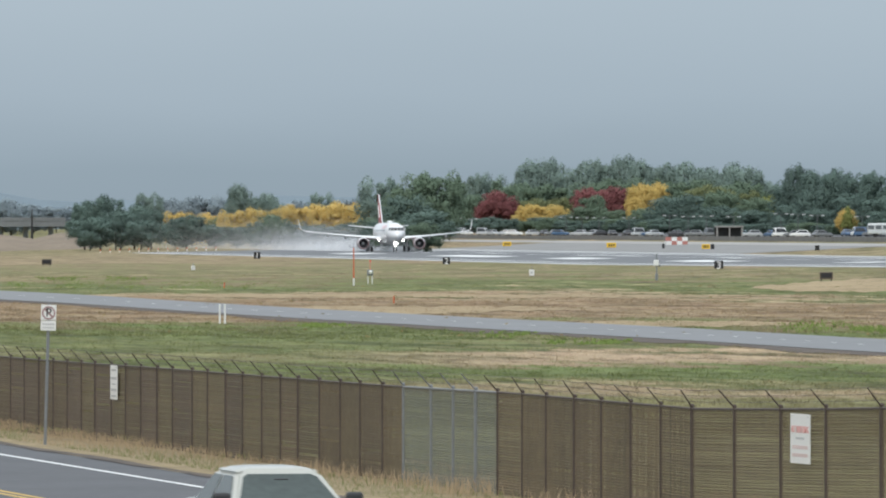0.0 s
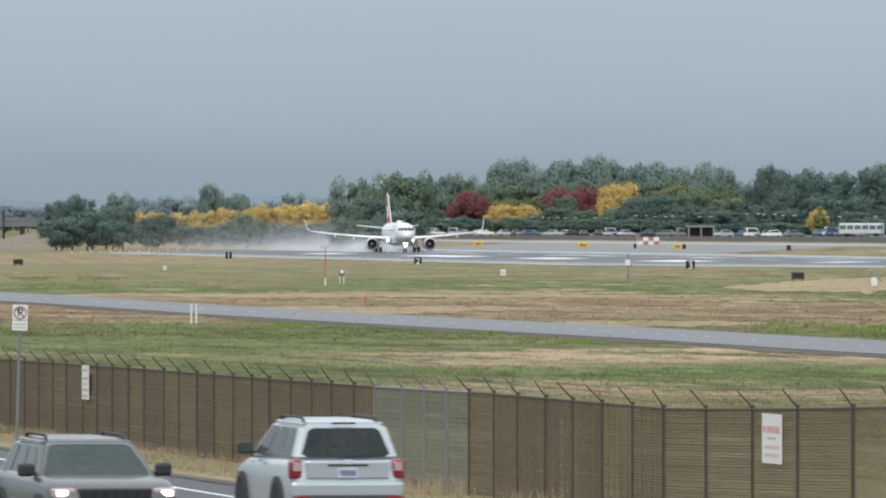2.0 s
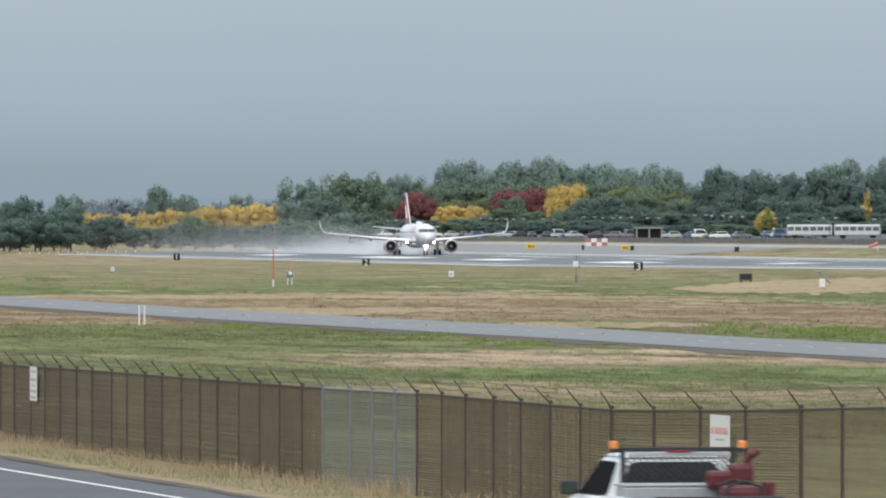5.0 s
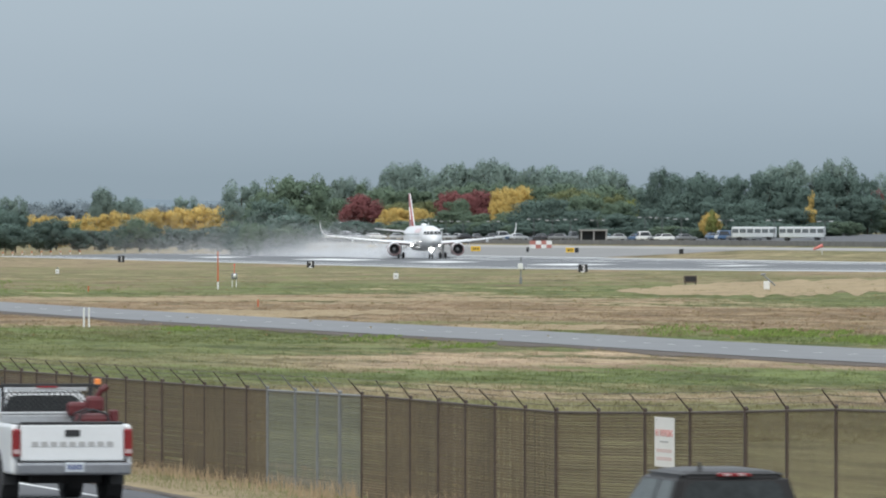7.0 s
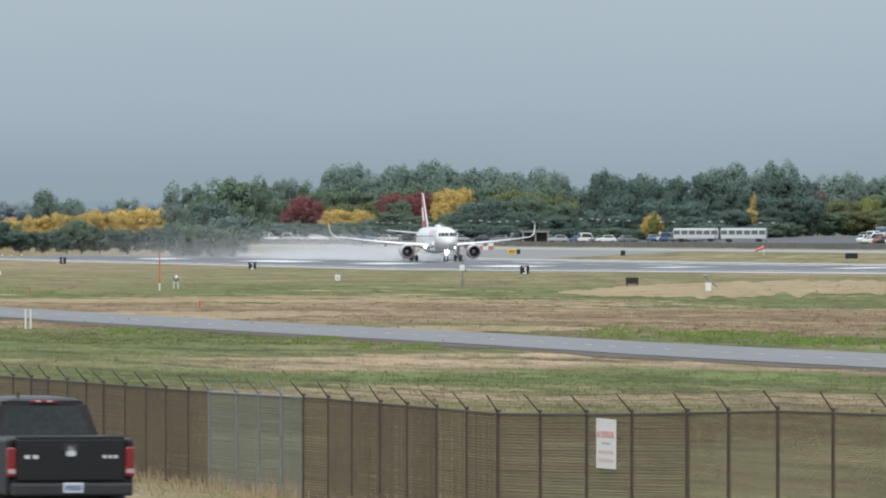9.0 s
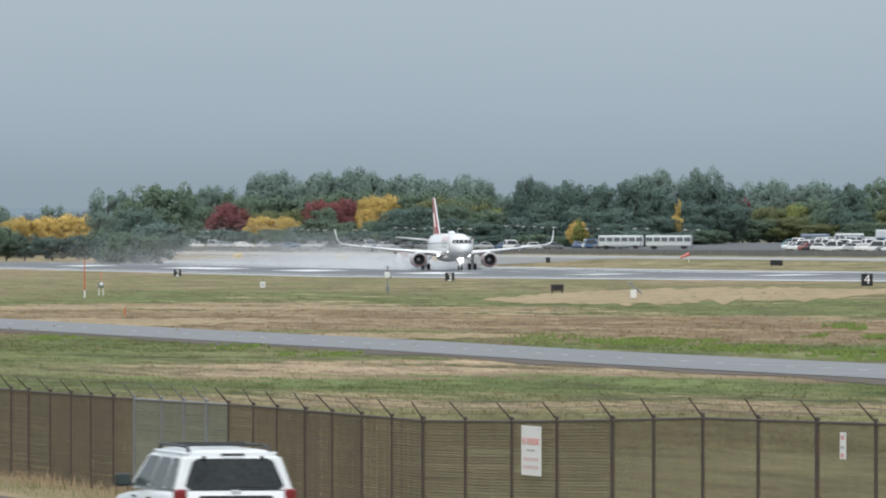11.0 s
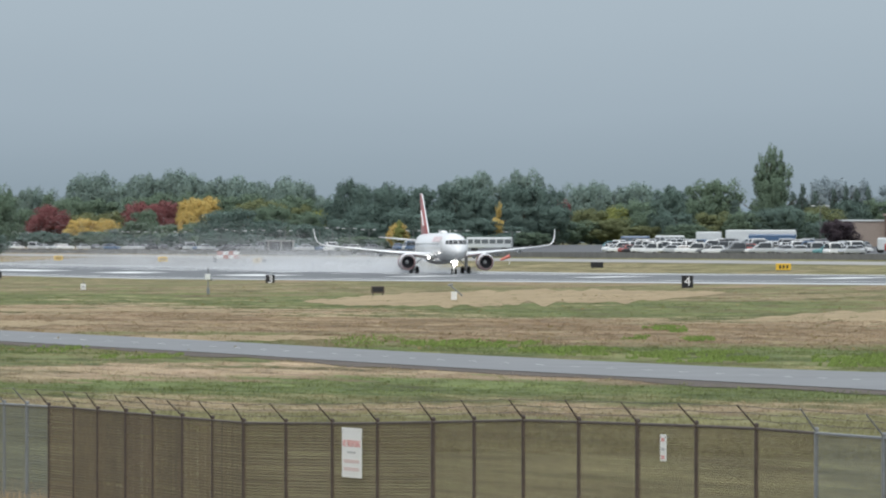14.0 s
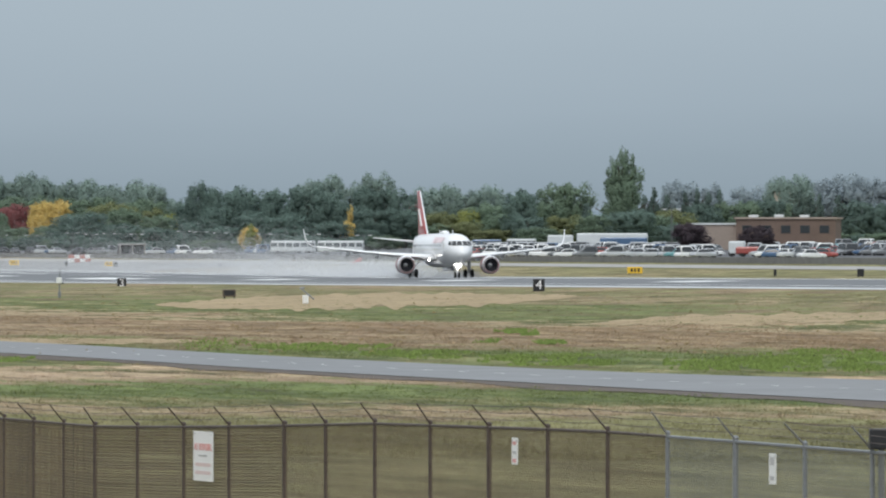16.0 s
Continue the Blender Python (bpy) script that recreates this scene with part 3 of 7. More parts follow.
# striped mast
p = at(626, 1095)
mast = thing("wind_mast", pose(p.x, p.y, p.z), "slim orange and white banded mast on the grass", "mast")
for i in range(5):
    bm = bmesh.new()
    tube(bm, (0, 0, i * 0.76 - (0.3 if i == 0 else 0)), (0, 0, i * 0.76 + 0.76), 0.085 - 0.007 * i)
    part("band", bm, WHITE_P if i == 0 else ORANGE, mast)
bm = bmesh.new()
box(bm, 0, 0, 3.85, 0.8, 0.05, 0.05), tube(bm, (-0.38, 0, 3.85), (-0.38, 0, 4.1), 0.05), tube(bm, (0.38, 0, 3.85), (0.38, 0, 4.1), 0.05), tube(bm, (0, 0, 3.8), (0, 0, 4.2), 0.03)
part("crossbar", bm, GALV, mast)
# instrument cabinet with lamp
p = at(655, 1130)
inst = thing("instrument_stand", pose(p.x, p.y, p.z), "grey instrument cabinet on a stand with a red lamp", "instrument")
for sx in (-0.22, 0.22):
    bm = bmesh.new()
    tube(bm, (sx, 0, -0.3), (sx, 0, 1.0), 0.05)
    part("leg", bm, WHITE_P, inst)
bm = bmesh.new()
box(bm, 0, 0, 1.15, 0.62, 0.4, 0.6, 0.05)
part("cabinet", bm, GALV, inst)
bm = bmesh.new()
bmesh.ops.create_uvsphere(bm, u_segments=12, v_segments=8, radius=0.2, matrix=Matrix.Translation((0.05, -0.2, 1.2)))
part("dish", bm, WHITE_P, inst, smooth=True)
bm = bmesh.new()
tube(bm, (0, 0, 1.45), (0, 0, 2.2), 0.025), tube(bm, (0, 0, 2.25), (0, 0, 2.45), 0.08, 0.06)
part("lamp", bm, RED_GLOW, inst)


def stand(name, b, d, h, label, cat, kind_):
    p = at(b, d)
    t = thing(name, pose(p.x, p.y, p.z), label, cat)
    if kind_ == "marker":
        bm = bmesh.new()
        box(bm, 0, 0, h * 0.42, h * 0.72, 0.3, h * 0.84, 0.05)
        part("body", bm, WHITE_P, t)
        bm = bmesh.new()
        box(bm, 0, -0.16, h * 0.42, h * 0.3, 0.02, h * 0.3)
        part("mark", bm, SIGN_GREY, t)
        bm = bmesh.new()
        tube(bm, (0.1, 0, h * 0.8), (0.0, 0, h * 1.35), 0.04)
        part("aerial", bm, GALV, t)
    elif kind_ == "mast":
        bm = bmesh.new()
        tube(bm, (0, 0, -0.2), (0, 0, h), 0.07), box(bm, 0, 0, 0.35, 0.3, 0.3, 0.7, 0.03)
        part("pole", bm, GALV, t)
        bm = bmesh.new()
        box(bm, -0.05, 0, h * 0.72, 0.55, 0.4, h * 0.24, 0.06)
        part("cabinet", bm, WHITE_P, t)
        bm = bmesh.new()
        tube(bm, (0.2, 0, h * 0.62), (0.42, 0, h * 0.62), 0.12, 0.16), tube(bm, (0, 0, h), (0, 0, h + 0.25), 0.1)
        part("lamp", bm, GALV, t)
    elif kind_ == "case":
        bm = bmesh.new()
        box(bm, 0, 0, h * 0.6, h * 1.35, 0.9, h * 0.75, 0.06)
        part("case", bm, CASE, t)
        bm = bmesh.new()
        box(bm, 0, -0.46, h * 0.62, h * 1.1, 0.03, h * 0.5)
        part("grille", bm, BLACK, t)
        for sx in (-0.5, 0.5):
            bm = bmesh.new()
            box(bm, sx * h, 0, h * 0.1, 0.1, 0.8, h * 0.35)
            part("foot", bm, BLACK, t)
    return t


stand("marker_box", 941, 1291, 0.85, "small white marker box in the grass", "marker", "marker")
stand("marker_box", 342, 1500, 0.7, "small white marker box in the grass", "marker", "marker")
stand("monitor_mast", 1162, 1174, 2.6, "slim grey monitor mast with a white cabinet", "mast", "mast")
stand("equipment_case", 1462, 1112, 1.0, "low brown equipment case in the grass", "case", "case")
stand("equipment_case", 83, 1650, 1.1, "low grey equipment case in the grass", "case", "case")
# tilted antenna
p = at(1598, 1026)
ant = thing("tilted_antenna", pose(p.x, p.y, p.z), "white approach light unit with a tilted arm", "light unit")
bm = bmesh.new()
box(bm, -0.05, 0, 0.45, 0.55, 0.4, 0.8, 0.06)
part("base", bm, WHITE_P, ant)
bm = bmesh.new()
tube(bm, (-0.55, 0, 1.55), (0.75, 0, 0.45), 0.07), tube(bm, (-0.6, 0, 1.45), (-0.15, 0, 1.55), 0.09)
part("arm", bm, GALV, ant)
# pair of white marker posts beside the service road
for b in (389, 398):
    p = at(b, 658)
    t = thing("marker_post", pose(p.x, p.y, p.z), "slim white marker post beside the service road", "post", "white marker posts")
    bm = bmesh.new()
    tube(bm, (0, 0, -0.2), (0, 0, 1.12), 0.06, 0.05), bmesh.ops.create_uvsphere(bm, u_segments=8, v_segments=4, radius=0.05, matrix=Matrix.Translation((0, 0, 1.12)))
    part("post", bm, WHITE_P, t)
for b, d in ((397, 1050), (697, 840)):
    p = at(b, d)
    t = thing("grass_stake", pose(p.x, p.y, p.z), "short orange marker stake in the grass", "post")
    bm = bmesh.new()
    tube(bm, (0, 0, -0.2), (0, 0, 0.55), 0.07, 0.05)
    part("stake", bm, ORANGE, t)
# low red and white end lights beyond the runway
for k in range(13):
    p = at(178 + 17 * k, 2480)
    t = thing("end_light", pose(p.x, p.y, p.z), "short red and white runway end light post", "light", "runway end lights")
    bm = bmesh.new()
    tube(bm, (0, 0, -0.2), (0, 0, 0.4), 0.12, 0.1)
    part("post", bm, WHITE_P, t)
    bm = bmesh.new()
    tube(bm, (0, 0, 0.4), (0, 0, 0.8), 0.14, 0.1)
    part("lamp", bm, ORANGE, t)
# small windsock
p = on_line(1695, 306)
t = thing("windsock", pose(p.x, p.y, p.z), "small faded red windsock on a short mast", "windsock")
bm = bmesh.new()
tube(bm, (0, 0, -0.2), (0, 0, 1.5), 0.06)
part("mast", bm, WHITE_P, t)
bm = bmesh.new()
tube(bm, (0.1, 0, 1.45), (-1.5, 0, 0.75), 0.34, 0.16, 12)
part("sock", bm, mat("faded_red_cloth", (0.62, 0.20, 0.17), 0.8, vary=0.1, scale=2), t)
# low signs on the far side of the runway
for b, col, ln, h in ((897, SIGN_YELLOW, 1.9, 1.0), (1082, SIGN_YELLOW, 2.0, 1.0), (1249, SIGN_YELLOW, 1.6, 0.9), (2180, SIGN_YELLOW, 2.2, 0.95), (1261, BLACK, 0.7, 0.9), (1446, BLACK, 0.8, 0.9), (1850, BLACK, 2.0, 0.85), (2428, BLACK, 0.4, 0.8), (2579, BLACK, 0.9, 1.0), (1174, BLACK, 0.5, 0.9)):
    p = on_line(b, 299)
    t = thing("taxi_sign", pose(p.x, p.y, p.z, 0, 0, 3), "yellow lit taxiway sign on short legs" if col is SIGN_YELLOW else "low black taxiway sign on short legs", "sign", "taxiway signs")
    bm = bmesh.new()
    box(bm, 0, 0, 0.15 + h / 2, ln, 0.25, h, 0.04)
    part("sign_box", bm, col, t)
    if col is SIGN_YELLOW:
        bm = bmesh.new()
        for k in (-0.22, 0.0, 0.24):
            box(bm, k * ln, -0.13, 0.15 + h / 2, ln * 0.13, 0.02, h * 0.5)
        part("print", bm, BLACK, t)
    for sx in (-0.35, 0.35):
        bm = bmesh.new()
        tube(bm, (sx * ln, 0, -0.2), (sx * ln, 0, 0.2), 0.05)
        part("leg", bm, BLACK, t)


# ---- trees ----
BARK = mat("grey_brown_bark", (0.075, 0.06, 0.045), 0.9, vary=0.3, scale=1.5, bump=0.4)


def leaf_mat(name, col, spread=0.22):
    m = mat(name, col, 0.85, vary=0.12, scale=0.25, rand=spread, spec=0.2)
    n, l = m.node_tree.nodes, m.node_tree.links
    thin, mixed, out = n.new("ShaderNodeBsdfTranslucent"), n.new("ShaderNodeMixShader"), n["Material Output"]
    mixed.inputs[0].default_value = 0.3
    b = n["Principled BSDF"]
    l.new(b.inputs["Base Color"].links[0].from_socket, thin.inputs["Color"])
    l.new(b.outputs[0], mixed.inputs[1]), l.new(thin.outputs[0], mixed.inputs[2]), l.new(mixed.outputs[0], out.inputs["Surface"])
    return m


# Distance haze is painted into the leaf colours, most in far and haze.
LEAVES = {"dark": leaf_mat("dark_green_leaves", (0.156, 0.224, 0.194)), "green": leaf_mat("dull_green_leaves", (0.181, 0.251, 0.177)), "far": leaf_mat("haze_greyed_leaves", (0.247, 0.327, 0.291), 0.2),
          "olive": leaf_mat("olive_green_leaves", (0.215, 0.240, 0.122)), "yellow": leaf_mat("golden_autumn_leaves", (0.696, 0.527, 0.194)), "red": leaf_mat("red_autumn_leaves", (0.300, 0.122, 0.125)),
          "conifer": leaf_mat("dark_needle_green", (0.133, 0.185, 0.164)), "haze": leaf_mat("haze_paled_leaves", (0.330, 0.393, 0.428), 0.15), "plum": leaf_mat("dark_plum_leaves", (0.094, 0.075, 0.087)), "lime": leaf_mat("light_green_leaves", (0.290, 0.315, 0.111))}


def crown_mesh(seed, shape, n_clumps, n_leaves, leaf):
    """Leaf cards in clumps inside an uneven crown of height 1 and width about 1."""
    rg = np.random.default_rng(seed)
    clumps = []
    while len(clumps) < n_clumps:
        u = rg.uniform(-1, 1, 3)
        r = np.linalg.norm(u)
        if r > 1 or r < 0.3:
            continue
        h = 0.5 + 0.5 * u[2]
        if shape == "round":
            wid = 0.5 * (0.72 + 0.28 * math.sin(math.pi * min(1, h + 0.1))) * (1 if h > 0.2 else 0.75)
        elif shape == "tall":
            wid = 0.24 + 0.06 * math.sin(9 * h)
        elif shape == "cone":
            wid = 0.5 * (1.02 - h) + 0.03
        else:
            wid = 0.5
        z = h if shape != "cone" else h ** 1.25
        clumps.append((u[0] * wid / max(0.45, math.sqrt(max(1 - u[2] ** 2, 0.04))) * 0.95, u[1] * wid / max(0.45, math.sqrt(max(1 - u[2] ** 2, 0.04))) * 0.95, z, rg.uniform(0.08, 0.17) * (0.6 if shape in ("tall", "cone") else 1.0)))
    C = np.array(clumps)[rg.integers(len(clumps), size=n_leaves)]
    unit = lambda q: q / (np.linalg.norm(q, axis=1)[:, None] + 1e-9)
    nrms = unit(rg.normal(0, 1, (n_leaves, 3)))
    c = C[:, :3] + nrms * (C[:, 3] * rg.uniform(0.5, 1.12, n_leaves))[:, None]
    a = unit(np.cross(nrms + 0.7 * rg.normal(0, 1, (n_leaves, 3)), rg.normal(0, 1, (n_leaves, 3))))
    b = unit(np.cross(a, nrms + 0.5 * rg.normal(0, 1, (n_leaves, 3))))
    size = (leaf * rg.uniform(0.6, 1.3, n_leaves))[:, None]
    V = np.stack((c + a * size, c + b * size * 0.7, c - a * size, c - b * size * 0.7), 1)
    verts = V.reshape(-1, 3).tolist()
    faces = np.arange(n_leaves * 4).reshape(-1, 4).tolist()
    mid_ = V.mean(axis=1)
    face_n = np.cross(V[:, 1] - V[:, 0], V[:, 2] - V[:, 0])
    outward = (mid_ - np.array((0, 0, 0.42))) * np.array((1.6, 1.6, 1.0))
    outward /= np.linalg.norm(outward, axis=1)[:, None] + 1e-6
    outward += np.array(nrms) * 0.8
    turned = (face_n * outward).sum(axis=1) < 0
    faces = [f[::-1] if k else f for f, k in zip(faces, turned)]
    me = bpy.data.meshes.new("crown")
    me.from_pydata(verts, [], faces)
    me.polygons.foreach_set("use_smooth", [True] * len(faces))
    V = np.array(verts)
    out = (V - np.array((0, 0, 0.42))) * np.array((1.6, 1.6, 1.0))
    out /= np.linalg.norm(out, axis=1)[:, None] + 1e-6
    out += (np.array(nrms) * 0.8).repeat(4, axis=0)
    out /= np.linalg.norm(out, axis=1)[:, None] + 1e-6
    me.normals_split_custom_set_from_vertices(out.tolist())
    return me


CROWNS = {("round", i): crown_mesh(10 + i, "round", 70, 12000, 0.021) for i in range(3)}
CROWNS.update({("cone", i): crown_mesh(30 + i, "cone", 90, 6000, 0.02) for i in range(2)})
CROWNS.update({("tall", i): crown_mesh(40 + i, "tall", 80, 6000, 0.018) for i in range(2)})
crown_data, trunk_data = {}, {}


def trunk_mesh(shape):
    bm = bmesh.new()
    tube(bm, (0, 0, -0.05), (0, 0, 0.45), 0.028, 0.016, 7), tube(bm, (0, 0, 0.45), (0.01, 0, 0.85), 0.016, 0.006, 6)
    rg = random.Random(5)
    for i in range(7):
        a, h = i * 2.4, 0.25 + 0.07 * i
        tube(bm, (0, 0, h), (0.3 * math.cos(a) * (1 - 0.08 * i), 0.3 * math.sin(a) * (1 - 0.08 * i), h + 0.17), 0.011, 0.004, 5)
    me = bpy.data.meshes.new("trunk")
    bm.to_mesh(me)
    bm.free()
    me.materials.append(BARK)
    return me


TRUNK = trunk_mesh("round")
TREE_LABEL = {"dark": "dark green broadleaf tree beyond the airfield", "green": "dull green broadleaf tree beyond the airfield", "far": "tall distant tree with haze in its leaf colour", "olive": "olive green tree turning yellow",
              "yellow": "golden yellow autumn tree", "red": "deep red autumn maple tree", "conifer": "dark green conifer tree", "haze": "far skyline tree with haze paled into its leaves", "lime": "light green leafy tree", "plum": "dark purple-leaved round tree in the lot"}
tree_rng = random.Random(8)


def tree(b, d, top, width, shape, leaf, low=0.12):
    """A tree at a bearing and distance whose crown tops out at that bearing below the eye line's zero and is so wide in bearing."""
    if b > 780:
        d *= max(1.0, 362 * K / (b + 1508) / 2250)
    p = at(b, d)
    z_top = EYE + (403 - top) * d / K
    h = max(z_top - p.z, 1.5)
    wd = width * d / K
    t = thing("tree", Matrix.Translation(p) @ Matrix.Rotation(tree_rng.uniform(0, 6.28), 4, "Z"), TREE_LABEL[leaf], "tree", "trees beyond the airfield")
    var = (shape, tree_rng.randrange(3 if shape == "round" else 2))
    key = (var, leaf)
    if key not in crown_data:
        me = CROWNS[var].copy()
        me.materials.append(LEAVES[leaf])
        crown_data[key] = me
    c = new("crown", crown_data[key])
    c.parent = t
    c.matrix_basis = Matrix.Translation((0, 0, h * low)) @ Matrix.Diagonal((wd * 1.25, wd * 1.25, h * (1 - low) * 0.97, 1))
    k = new("trunk", TRUNK)
    k.parent = t
    k.matrix_basis = Matrix.Diagonal((h * 0.8, h * 0.8, h * 0.95, 1))
    return t


